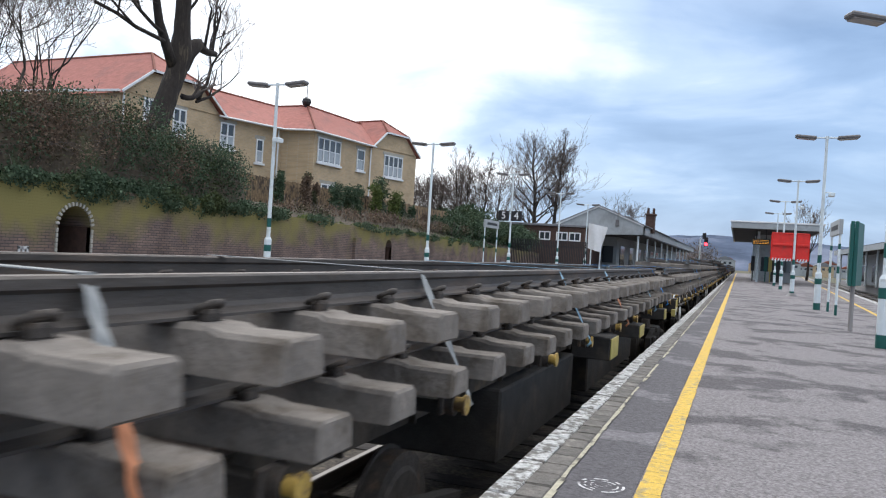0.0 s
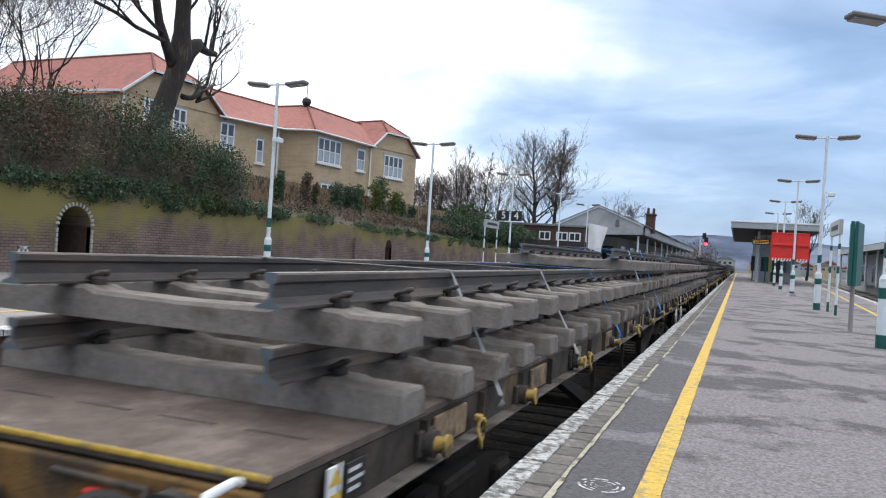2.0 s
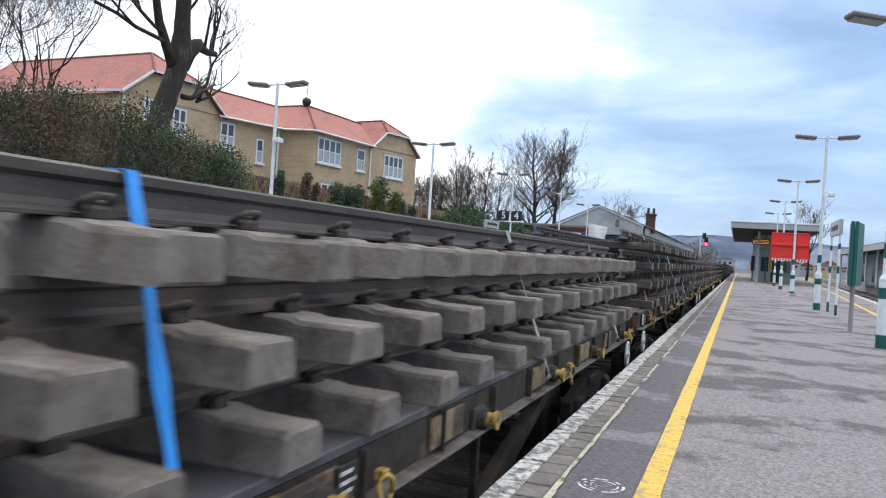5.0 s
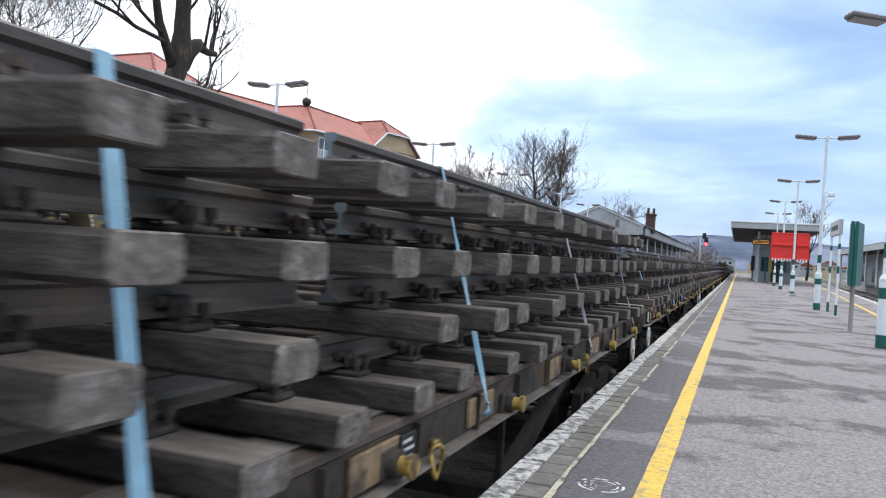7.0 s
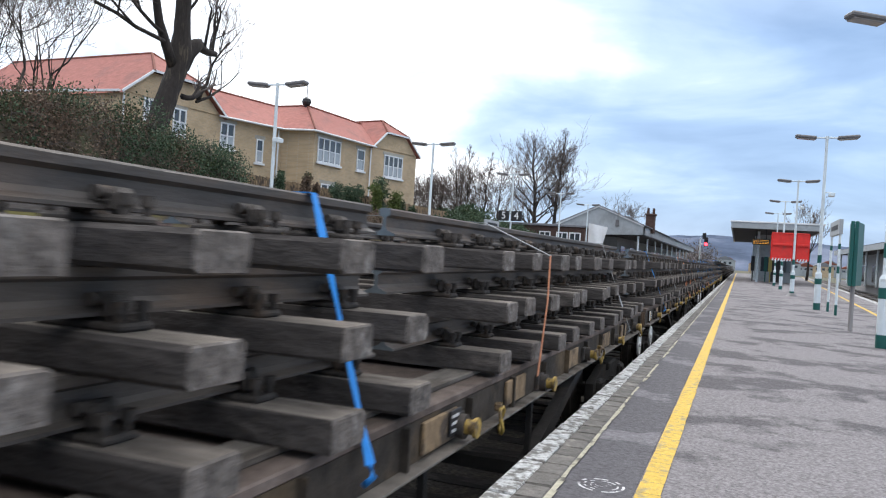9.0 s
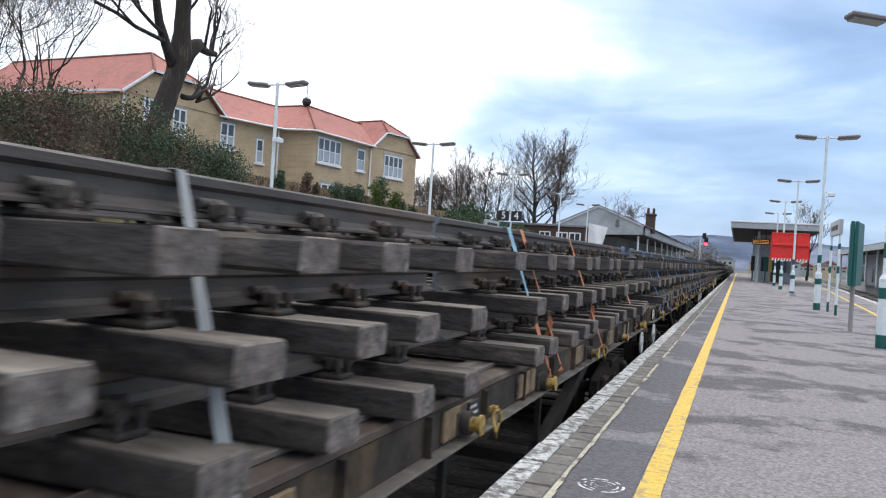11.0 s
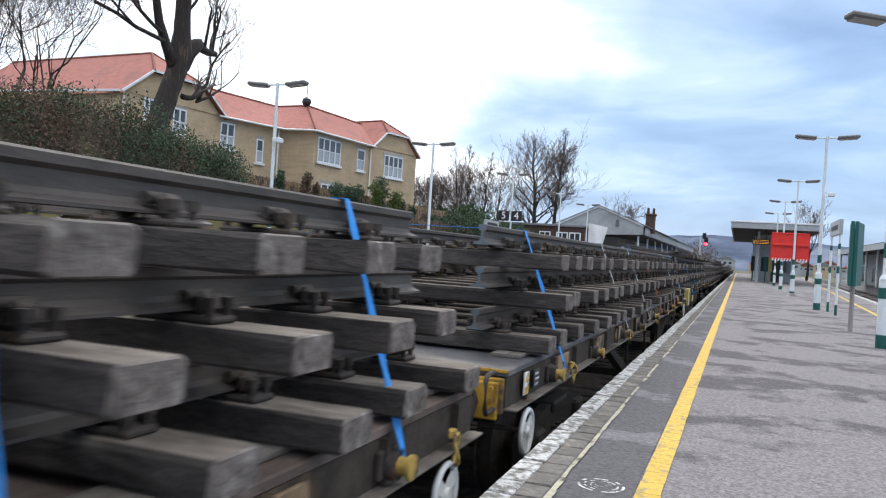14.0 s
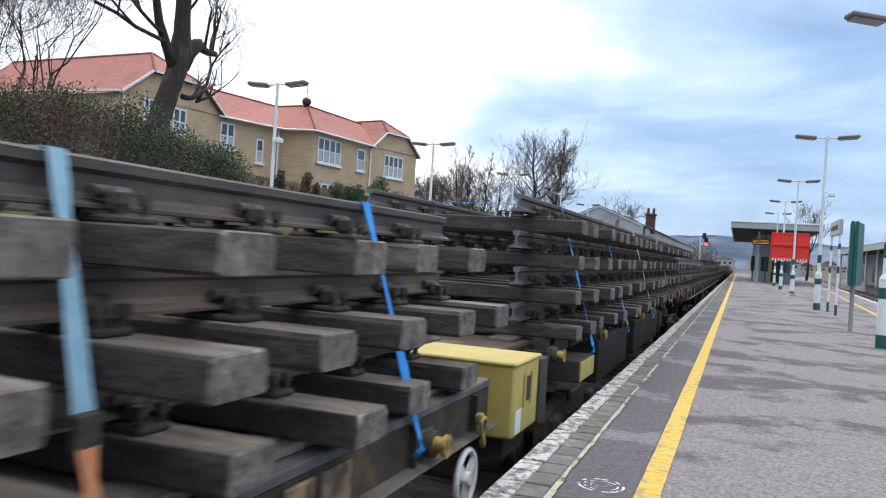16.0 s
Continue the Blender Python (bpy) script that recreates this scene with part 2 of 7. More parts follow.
MAT = {
    "asphalt": material("worn_asphalt", (0.222, 0.206, 0.21), 0.92, vary=0.55, scale=60, second=(0.112, 0.103, 0.108), patch=0.4, patch_scale=1.45, bump=0.6, bump_scale=110, stretch=(0.8, 0.75, 1), edge=0.075, spec=0.3),
    "asphalt_dark": material("patched_asphalt", (0.12, 0.114, 0.122), 0.9, vary=0.4, scale=38, second=(0.2, 0.19, 0.2), patch=0.3, edge=0.04, spec=0.3, patch_scale=1.1, bump=0.5, bump_scale=140),
    "asphalt_far": material("pale_asphalt", (0.3, 0.28, 0.27), 0.88, vary=0.2, scale=20, second=(0.22, 0.21, 0.2), patch=0.3, patch_scale=0.6, bump=0.3),
    "paver": material("grey_coping_brick", (0.15, 0.138, 0.125), 0.9, vary=0.3, scale=18, second=(0.24, 0.225, 0.195), patch=0.25, patch_scale=7, bump=0.5, bump_scale=50, island=0.22),
    "paver_white": material("white_painted_coping", (0.54, 0.54, 0.53), 0.85, vary=0.35, scale=25, second=(0.19, 0.18, 0.165), patch=0.62, patch_scale=15, bump=0.5, bump_scale=50, island=0.1),
    "mortar": material("coping_joint", (0.07, 0.065, 0.06), 0.95, bump=0.3),
    "yellow_line": material("worn_yellow_paint", (0.64, 0.42, 0.06), 0.7, vary=0.25, scale=30, second=(0.36, 0.28, 0.12), patch=0.3, patch_scale=12, bump=0.35, bump_scale=120),
    "white_paint": material("worn_white_paint", (0.62, 0.62, 0.62), 0.75, vary=0.2, scale=40, second=(0.25, 0.24, 0.25), patch=0.4, patch_scale=12, bump=0.3),
    "gold": material("yellow_chromate_fitting", (0.48, 0.32, 0.075), 0.5, metal=0.1, vary=0.35, scale=12, second=(0.12, 0.075, 0.035), patch=0.6, patch_scale=9, bump=0.3),
    "ballast": material("dark_ballast", (0.10, 0.085, 0.07), 0.95, vary=0.6, scale=22, second=(0.16, 0.13, 0.1), patch=0.4, patch_scale=8, bump=1.0, bump_scale=26),
    "ground": material("rough_ground", (0.10, 0.10, 0.055), 0.95, vary=0.4, scale=3, second=(0.13, 0.09, 0.05), patch=0.4, patch_scale=0.2, bump=0.5),
    # the hill's blue is distance haze mixed into its colour
    "hill": material("haze_tinted_wooded_hill", (0.105, 0.13, 0.185), 1.0, vary=0.35, scale=0.02, second=(0.16, 0.18, 0.235), patch=0.4, patch_scale=0.006, bump=0, spec=0.0),
    "concrete": material("weathered_concrete", (0.212, 0.19, 0.17), 0.92, vary=0.24, scale=8, second=(0.135, 0.114, 0.094), patch=0.5, patch_scale=4.2, bump=0.4, bump_scale=30, edge=0.16, spec=0.25),
    # sleeper sides dark, tops pale: shade and sky light put into the colours
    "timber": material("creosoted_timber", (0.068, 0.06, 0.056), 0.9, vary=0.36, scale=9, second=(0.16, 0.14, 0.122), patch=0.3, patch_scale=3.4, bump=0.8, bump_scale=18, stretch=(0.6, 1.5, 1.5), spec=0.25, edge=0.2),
    "timber_top": material("sky_lit_sleeper_top", (0.215, 0.188, 0.162), 0.9, vary=0.4, scale=8, second=(0.115, 0.098, 0.085), patch=0.4, patch_scale=3.2, bump=0.7, bump_scale=20, stretch=(0.5, 1.6, 1.6), spec=0.2, edge=0.2),
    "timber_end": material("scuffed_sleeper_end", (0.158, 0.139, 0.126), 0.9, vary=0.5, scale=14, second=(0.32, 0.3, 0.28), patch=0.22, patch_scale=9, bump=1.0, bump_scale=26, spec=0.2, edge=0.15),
    "rail": material("rusty_rail_steel", (0.088, 0.076, 0.068), 0.6, metal=0.25, vary=0.3, scale=9, second=(0.135, 0.102, 0.08), patch=0.3, patch_scale=2.5, bump=0.2, stretch=(1, 0.25, 1)),
    "rail_cut": material("bare_rail_end", (0.17, 0.20, 0.22), 0.45, metal=0.5, vary=0.2, bump=0.1),
    "rail_worn": material("polished_rail_top", (0.30, 0.27, 0.25), 0.38, metal=0.7, vary=0.15, bump=0.05, stretch=(1, 0.05, 1)),
    "iron": material("rusty_cast_iron", (0.064, 0.054, 0.047), 0.75, metal=0.2, vary=0.4, scale=14, second=(0.1, 0.07, 0.05), patch=0.3, patch_scale=6, bump=0.4),
    "wagon": material("grimy_wagon_steel", (0.052, 0.042, 0.033), 0.8, metal=0.0, spec=0.3, vary=0.5, scale=7, second=(0.115, 0.082, 0.05), patch=0.3, patch_scale=1.6, bump=0.25),
    "underframe": material("black_underframe", (0.035, 0.031, 0.028), 0.8, vary=0.4, scale=5, second=(0.06, 0.047, 0.036), patch=0.3, patch_scale=2, bump=0.3),
    # pale grey here paints the sky reflected on the lower flange
    "dusty": material("sheen_grey_steel", (0.16, 0.14, 0.12), 0.75, vary=0.35, scale=6, second=(0.07, 0.055, 0.042), patch=0.4, patch_scale=2.5, bump=0.2, spec=0.3),
    "deck": material("worn_deck_boards", (0.115, 0.088, 0.074), 0.85, vary=0.3, scale=8, second=(0.19, 0.15, 0.13), patch=0.3, patch_scale=1.5, bump=0.3, stretch=(1, 0.8, 1), spec=0.3),
    "deck_grey": material("grey_steel_deck", (0.078, 0.078, 0.085), 0.6, vary=0.3, scale=4, second=(0.24, 0.21, 0.185), patch=0.36, patch_scale=1.4, bump=0.3, edge=0.2, stretch=(0.5, 1.6, 1)),
    "ochre": material("rusty_ochre_paint", (0.50, 0.285, 0.032), 0.75, vary=0.4, scale=8, second=(0.10, 0.06, 0.03), patch=0.5, patch_scale=3.5, bump=0.3),
    "rust_ochre": material("rust_over_ochre", (0.21, 0.115, 0.032), 0.8, vary=0.4, scale=8, second=(0.07, 0.045, 0.028), patch=0.5, patch_scale=4, bump=0.3),
    "rust": material("dark_brown_rust", (0.10, 0.066, 0.043), 0.85, vary=0.4, scale=8, second=(0.055, 0.042, 0.034), patch=0.45, patch_scale=4, bump=0.3, spec=0.3),
    "tan": material("tan_timber_packing", (0.27, 0.185, 0.105), 0.85, vary=0.45, scale=8, second=(0.085, 0.062, 0.045), patch=0.5, patch_scale=3.0, bump=0.3),
    "yellow": material("yellow_box_paint", (0.48, 0.385, 0.11), 0.6, vary=0.12, scale=5, second=(0.45, 0.33, 0.1), patch=0.12, patch_scale=2.5, bump=0.1),
    "wheel_white": material("white_handwheel_paint", (0.78, 0.78, 0.76), 0.5, vary=0.1, second=(0.45, 0.42, 0.38), patch=0.2, patch_scale=9, bump=0.1),
    "strap_blue": material("blue_strap_webbing", (0.03, 0.27, 0.75), 0.65, vary=0.12, bump=0.2),
    "strap_light": material("faded_blue_webbing", (0.24, 0.42, 0.55), 0.7, vary=0.15, second=(0.4, 0.5, 0.55), patch=0.3, patch_scale=3, bump=0.2),
    "strap_grey": material("grey_strap_webbing", (0.31, 0.32, 0.32), 0.75, vary=0.15, bump=0.2),
    "strap_orange": material("orange_strap_webbing", (0.55, 0.22, 0.105), 0.7, vary=0.15, bump=0.2),
    "post": material("pale_blue_white_paint", (0.72, 0.78, 0.80), 0.45, vary=0.07, second=(0.55, 0.58, 0.57), patch=0.2, patch_scale=3, bump=0.05),
    "green": material("dark_green_paint", (0.012, 0.10, 0.085), 0.45, vary=0.12, bump=0.05),
    "lamp": material("grey_lamp_housing", (0.16, 0.15, 0.15), 0.5, vary=0.1, bump=0.05),
    "lamp_glass": material("lamp_diffuser", (0.30, 0.28, 0.27), 0.25, vary=0.05, bump=0.0),
    "red": material("signal_red_paint", (0.78, 0.035, 0.025), 0.5, vary=0.12, second=(0.55, 0.06, 0.04), patch=0.25, patch_scale=3, bump=0.08),
    "black": material("black_paint", (0.015, 0.015, 0.017), 0.5, vary=0.1, bump=0.05),
    "white": material("white_paint", (0.8, 0.8, 0.8), 0.5, vary=0.05, bump=0.05),
    "upvc": material("white_upvc", (0.82, 0.83, 0.84), 0.35, vary=0.03, bump=0.0),
    "glass": material("dark_window_glass", (0.05, 0.06, 0.07), 0.06, vary=0.05, bump=0.0, spec=0.8),
    "blind": material("net_curtain", (0.42, 0.46, 0.50), 0.8, vary=0.1, bump=0.0),
    "roof": material("red_clay_tiles", (0.37, 0.14, 0.112), 0.85, vary=0.2, scale=4, second=(0.3, 0.125, 0.105), patch=0.4, patch_scale=0.9, bump=0.4, bump_scale=14),
    "ridge": material("dark_ridge_tiles", (0.22, 0.075, 0.05), 0.85, vary=0.2, bump=0.2),
    "dark_brick": material("soot_and_shade_brick", (0.085, 0.05, 0.04), 0.9, vary=0.3, scale=6, bump=0.3),
    "slate": material("grey_slate_roof", (0.20, 0.205, 0.22), 0.8, vary=0.15, scale=3, bump=0.2),
    "panel_grey": material("pale_grey_boarding", (0.40, 0.42, 0.43), 0.75, vary=0.1, scale=3, second=(0.33, 0.345, 0.35), patch=0.3, patch_scale=0.8, bump=0.1),
    "canopy_dark": material("dark_canopy_soffit", (0.05, 0.048, 0.045), 0.8, vary=0.2, bump=0.1),
    "stone": material("pale_stone", (0.40, 0.38, 0.33), 0.9, vary=0.2, bump=0.3),
    "bark": material("dark_bark", (0.036, 0.029, 0.025), 0.95, vary=0.4, scale=6, second=(0.10, 0.08, 0.06), patch=0.3, patch_scale=2, bump=0.9, bump_scale=18, stretch=(2, 2, 0.4)),
    "twig": material("grey_brown_twigs", (0.15, 0.122, 0.108), 0.95, vary=0.3, scale=4, bump=0.0),
    "soil": material("leaf_littered_bank", (0.085, 0.065, 0.045), 0.95, vary=0.4, scale=4, second=(0.06, 0.075, 0.035), patch=0.4, patch_scale=0.7, bump=0.6, bump_scale=14),
    "ivy": material("dark_ivy_leaves", (0.072, 0.108, 0.064), 0.8, spec=0.2, vary=0.3, scale=1.5, island=0.35, bump=0.0, second=(0.06, 0.075, 0.03), patch=0.35, patch_scale=0.6),
    "bramble": material("brown_winter_bramble", (0.185, 0.132, 0.098), 0.95, spec=0.1, vary=0.3, scale=1.2, island=0.32, bump=0.0, second=(0.085, 0.09, 0.05), patch=0.5, patch_scale=0.7),
    "moss_leaf": material("mossy_green_growth", (0.10, 0.13, 0.03), 0.9, vary=0.3, scale=1.5, island=0.4, bump=0.0),
    "house_brick": brick_material("buff_stock_brick", (0.57, 0.425, 0.265), (0.48, 0.36, 0.225), (0.53, 0.45, 0.34), blotch=0.1),
    "wall_brick": brick_material("old_brown_brick", (0.215, 0.145, 0.118), (0.155, 0.112, 0.1), (0.07, 0.06, 0.053), joint=0.018, moss=(0.75, 1.75, (0.215, 0.185, 0.062))),
    "cream": material("worn_cream_pointing", (0.46, 0.43, 0.33), 0.9, vary=0.25, scale=25, second=(0.13, 0.12, 0.1), patch=0.4, patch_scale=7, bump=0.4, bump_scale=60),
    "red_light": glow_material("red_signal_light", (1.0, 0.02, 0.03), 12.0),
    "amber_led": glow_material("amber_display", (1.0, 0.42, 0.03), 0.5),
}


# ---- mesh helpers ----
class Geo:
    """Collects vertices and faces for one mesh."""

    def __init__(self):
        self.v, self.f, self.s, self.mi = [], [], [], []

    def add(self, verts, faces, smooth=False, mi=0):
        n = len(self.v)
        self.v.extend(tuple(p) for p in verts)
        for f in faces:
            self.f.append(tuple(i + n for i in f))
            self.s.append(smooth)
            self.mi.append(mi)
        return self

    def box(self, x0, x1, y0, y1, z0, z1, m=None, mi=0):
        p = [Vector((x, y, z)) for z in (z0, z1) for y in (y0, y1) for x in (x0, x1)]
        if m:
            p = [m @ q for q in p]
        return self.add(p, [(0, 2, 3, 1), (4, 5, 7, 6), (0, 1, 5, 4), (2, 6, 7, 3), (0, 4, 6, 2), (1, 3, 7, 5)], mi=mi)

    def cbox(self, x0, x1, y0, y1, z0, z1, c=0.01, m=None, mi=0):
        """A box with chamfered edges."""
        bm = bmesh.new()
        bmesh.ops.create_cube(bm, size=1.0)
        for v in bm.verts:
            v.co = Vector((x0 + (v.co.x + 0.5) * (x1 - x0), y0 + (v.co.y + 0.5) * (y1 - y0), z0 + (v.co.z + 0.5) * (z1 - z0)))
        bmesh.ops.bevel(bm, geom=list(bm.edges), offset=c, segments=1, affect="EDGES")
        bm.verts.index_update()
        vs = [m @ v.co if m else v.co.copy() for v in bm.verts]
        self.add(vs, [tuple(v.index for v in f.verts) for f in bm.faces], mi=mi)
        bm.free()
        return self

    def tube(self, a, b, r0, r1=None, n=8, caps=True, smooth=True, mi=0):
        a, b = Vector(a), Vector(b)
        r1 = r0 if r1 is None else r1
        q = (b - a).to_track_quat("Z", "Y")
        ring = [q @ Vector((math.cos(2 * math.pi * k / n), math.sin(2 * math.pi * k / n), 0)) for k in range(n)]
        vs = [a + d * r0 for d in ring] + [b + d * r1 for d in ring]
        self.add(vs, [(k, (k + 1) % n, n + (k + 1) % n, n + k) for k in range(n)], smooth, mi)
        if caps:
            self.add(vs, [tuple(range(n - 1, -1, -1)), tuple(range(n, 2 * n))], False, mi)
        return self

    def path(self, pts, radii, n=6, smooth=True):
        """A bent tapering tube through the points."""
        pts = [Vector(p) for p in pts]
        rings = []
        for i, p in enumerate(pts):
            d = pts[min(i + 1, len(pts) - 1)] - pts[max(i - 1, 0)]
            q = d.to_track_quat("Z", "Y")
            rings.append([p + q @ Vector((math.cos(2 * math.pi * k / n), math.sin(2 * math.pi * k / n), 0)) * radii[i] for k in range(n)])
        vs = [v for r in rings for v in r]
        fs = [(i * n + k, i * n + (k + 1) % n, (i + 1) * n + (k + 1) % n, (i + 1) * n + k) for i in range(len(pts) - 1) for k in range(n)]
        fs += [tuple(range(n - 1, -1, -1)), tuple(range(len(vs) - n, len(vs)))]
        return self.add(vs, fs, smooth)

    def along_y(self, profile, y0, y1, mi=0, caps=True, smooth=False):
        """A profile in x and z (counter-clockwise seen from -y) drawn out along y."""
        n = len(profile)
        vs = [(x, y0, z) for x, z in profile] + [(x, y1, z) for x, z in profile]
        self.add(vs, [(k, (k + 1) % n, n + (k + 1) % n, n + k) for k in range(n)], smooth, mi)
        if caps:
            self.add(vs, [tuple(range(n - 1, -1, -1)), tuple(range(n, 2 * n))], False, mi)
        return self

    def poly(self, pts, mi=0):
        return self.add(pts, [tuple(range(len(pts)))], mi=mi)

    def slab(self, pts, d, mi=0):
        """A flat polygon given a thickness by the vector d."""
        n, d = len(pts), Vector(d)
        vs = [Vector(p) for p in pts] + [Vector(p) + d for p in pts]
        return self.add(vs, [tuple(range(n - 1, -1, -1)), tuple(range(n, 2 * n))] + [(k, (k + 1) % n, n + (k + 1) % n, n + k) for k in range(n)], mi=mi)

    def mesh(self, name, *mats):
        me = bpy.data.meshes.new(name)
        me.from_pydata(self.v, [], self.f)
        me.polygons.foreach_set("use_smooth", self.s)
        me.polygons.foreach_set("material_index", self.mi)
        for m in mats:
            me.materials.append(MAT[m])
        me.update()
        bm = bmesh.new()
        bm.from_mesh(me)
        bmesh.ops.recalc_face_normals(bm, faces=bm.faces)
        bm.to_mesh(me)
        bm.free()
        return me


def part(name, geo, mats, parent=None, label="", at=None):
    """Links a Geo, or a mesh made from one, as one object under a thing or part."""
    mats = (mats,) if isinstance(mats, str) else mats
    ob = new(name, geo.mesh(name, *mats) if isinstance(geo, Geo) else geo)
    if parent:
        ob.parent = parent
    if at is not None:
        ob.matrix_basis = at
    return tagged(ob, label)


def thing(name, label, category, group="", kind="", at=None):
    ob = new(name)
    ob.empty_display_size = 0.2
    if at is not None:
        ob.matrix_basis = at
    return tagged(ob, label, category, group, kind)


def solid(name, geo, mats, label, category, group="", kind=""):
    return tagged(part(name, geo, mats), label, category, group, kind)


# ---- ground, tracks, platforms ----
RAIL_Z = -0.915           # top of the running rails below the platforms
EDGE, OPP_EDGE = -1.10, -7.38
TRACK_A, TRACK_B = -2.65, -5.92
SLANT = 0.056             # the island platform widens along its length


def right_edge(y):
    return 3.75 + SLANT * y


RAIL_PROFILE = [(-0.07, 0), (0.07, 0), (0.07, 0.012), (0.022, 0.03), (0.010, 0.05), (0.010, 0.105), (0.034, 0.12), (0.035, 0.150), (0.026, 0.159),
                (-0.026, 0.159), (-0.035, 0.150), (-0.034, 0.12), (-0.010, 0.105), (-0.010, 0.05), (-0.022, 0.03), (-0.07, 0.012)]


def build_ground():
    g = Geo()
    g.poly([(-2500, -400, -1.35), (2500, -400, -1.35), (2500, 3500, -1.35), (-2500, 3500, -1.35)])
    solid("ground", g, "ground", "dark rough ground reaching the horizon", "ground", kind="structure")
    for name, x0, x1, sl in (("ballast_bed", OPP_EDGE + 0.1, EDGE - 0.1, 0.0), ("ballast_bed", 0.0, 6.4, SLANT)):
        g = Geo()
        rnd = random.Random(5)
        ny, nx = 150, 14
        vs = []
        for j in range(ny + 1):
            y = -30 + 330 * (j / ny) ** 1.3
            a, b = (x0, x1) if not sl else (right_edge(y) + 0.05, right_edge(y) + 6.35)
            for i in range(nx + 1):
                vs.append((a + (b - a) * i / nx, y, -1.10 + rnd.uniform(-0.03, 0.03)))
        g.add(vs, [(j * (nx + 1) + i, j * (nx + 1) + i + 1, (j + 1) * (nx + 1) + i + 1, (j + 1) * (nx + 1) + i) for j in range(ny) for i in range(nx)], True)
        solid(name, g, "ballast", "oil-darkened stone ballast between the platforms", "ballast", kind="structure")


def running_track(xc, slant, y0=-25, y1=280, sleepers=True):
    t = thing("running_track", "worn running rails on dark sleepers in ballast", "railway track", "running tracks", "structure")
    for s in (-0.7525, 0.7525):
        g = Geo()
        pr = [(x, z - 0.159) for x, z in RAIL_PROFILE]
        n = len(pr)
        xa, xb = xc + s + slant * y0, xc + s + slant * y1
        vs = [(xa + x, y0, RAIL_Z + z) for x, z in pr] + [(xb + x, y1, RAIL_Z + z) for x, z in pr]
        g.add(vs, [(k, (k + 1) % n, n + (k + 1) % n, n + k) for k in range(n)])
        for i, f in enumerate(g.f):
            if i == 8:
                g.mi[i] = 1
        part("rail", g, ("rail", "rail_worn"), t, "rusty rail with a polished top")
    g = Geo()
    y = 2.0
    while y < 140:
        g.box(xc + slant * y - 1.25, xc + slant * y + 1.25, y, y + 0.26, -1.14, RAIL_Z - 0.17)
        y += 0.65
    tagged(part("sleepers", g, "timber", t), "dark sleepers bedded in ballast", kind="stuff")


def platform_island():
    """The island platform on which the camera stands."""
    t = thing("platform_island", "island platform of worn patched grey asphalt", "platform", kind="structure")
    y0, y1 = -25.0, 190.0
    g = Geo()
    g.add([(EDGE + 0.28, y0, 0), (right_edge(y0) - 0.3, y0, 0), (right_edge(y1) - 0.3, y1, 0), (EDGE + 0.28, y1, 0),
           (EDGE + 0.28, y0, -1.2), (right_edge(y0) - 0.3, y0, -1.2), (right_edge(y1) - 0.3, y1, -1.2), (EDGE + 0.28, y1, -1.2)],
          [(0, 1, 2, 3), (0, 4, 5, 1), (1, 5, 6, 2), (2, 6, 7, 3), (3, 7, 4, 0)])
    part("surface", g, "asphalt", t, "worn grey asphalt")
    g = Geo()
    g.box(EDGE + 0.29, -0.43, y0, y1, -0.02, 0.004)
    part("edge_strip", g, "asphalt_dark", t, "darker asphalt strip behind the coping")
    g = Geo()
    for (xa, xb, ya, yb) in ((-0.15, 1.5, 30.5, 31.1), (1.4, 2.6, 23.0, 23.5), (0.2, 2.2, 18.6, 19.0)):
        g.poly([(xa, ya, 0.004), (xb, ya + 0.1, 0.004), (xb, yb + 0.1, 0.004), (xa + 0.2, yb, 0.004)])
    part("repair_patch", g, "asphalt_dark", t)
    g = Geo()
    rnd = random.Random(3)
    y = y0
    while y < y1:
        l = 0.218 if 0 < y < 45 else 4.0
        w = 0.06 + rnd.uniform(-0.0015, 0.0015)
        o = rnd.uniform(-0.001, 0.001)
        g.add([(-0.36 + o - w, y, 0.0065), (-0.36 + o + w, y, 0.0065), (-0.36 + o + w + rnd.uniform(-0.003, 0.003), y + l, 0.0065), (-0.36 + o - w, y + l, 0.0065)], [(0, 1, 2, 3)])
        y += l + (0.005 if l < 1 else 0)
    part("yellow_line", g, "yellow_line", t, "worn yellow safety line")
    g = Geo()
    for ya, yb in ((y0, y1),):
        a, b = right_edge(ya), right_edge(yb)
        g.poly([(a - 1.30, ya, 0.006), (a - 1.18, ya, 0.006), (b - 1.18, yb, 0.006), (b - 1.30, yb, 0.006)])
    part("yellow_line", g, "yellow_line", t, "worn yellow safety line")
    a, b = right_edge(y0), right_edge(y1)
    g = Geo()
    g.slab([(a - 0.3, y0, 0.01), (a, y0, 0.01), (b, y1, 0.01), (b - 0.3, y1, 0.01)], (0, 0, -0.12))
    part("white_edge", g, "paver_white", t, "white-painted coping")
    g = Geo()
    g.box(EDGE + 0.05, EDGE + 0.27, y0, y1, -1.2, -0.016)
    g.slab([(a - 0.3, y0, -0.12), (a - 0.1, y0, -0.12), (b - 0.1, y1, -0.12), (b - 0.3, y1, -0.12)], (0, 0, -1.0))
    part("platform_wall", g, "mortar", t, "sooty brick platform face")
    g = Geo()
    rnd = random.Random(19)
    y = 1.0
    while y < 60:
        l = rnd.uniform(0.12, 0.5)
        if rnd.random() < 0.88:
            a0, a1 = rnd.uniform(0.014, 0.034), rnd.uniform(0.014, 0.04)
            g.add([(EDGE + 0.283, y, 0.0125), (EDGE + 0.283 + a0, y, 0.0125), (EDGE + 0.283 + a1, y + l, 0.0125), (EDGE + 0.283, y + l, 0.0125)], [(0, 1, 2, 3)])
        y += l + 0.004
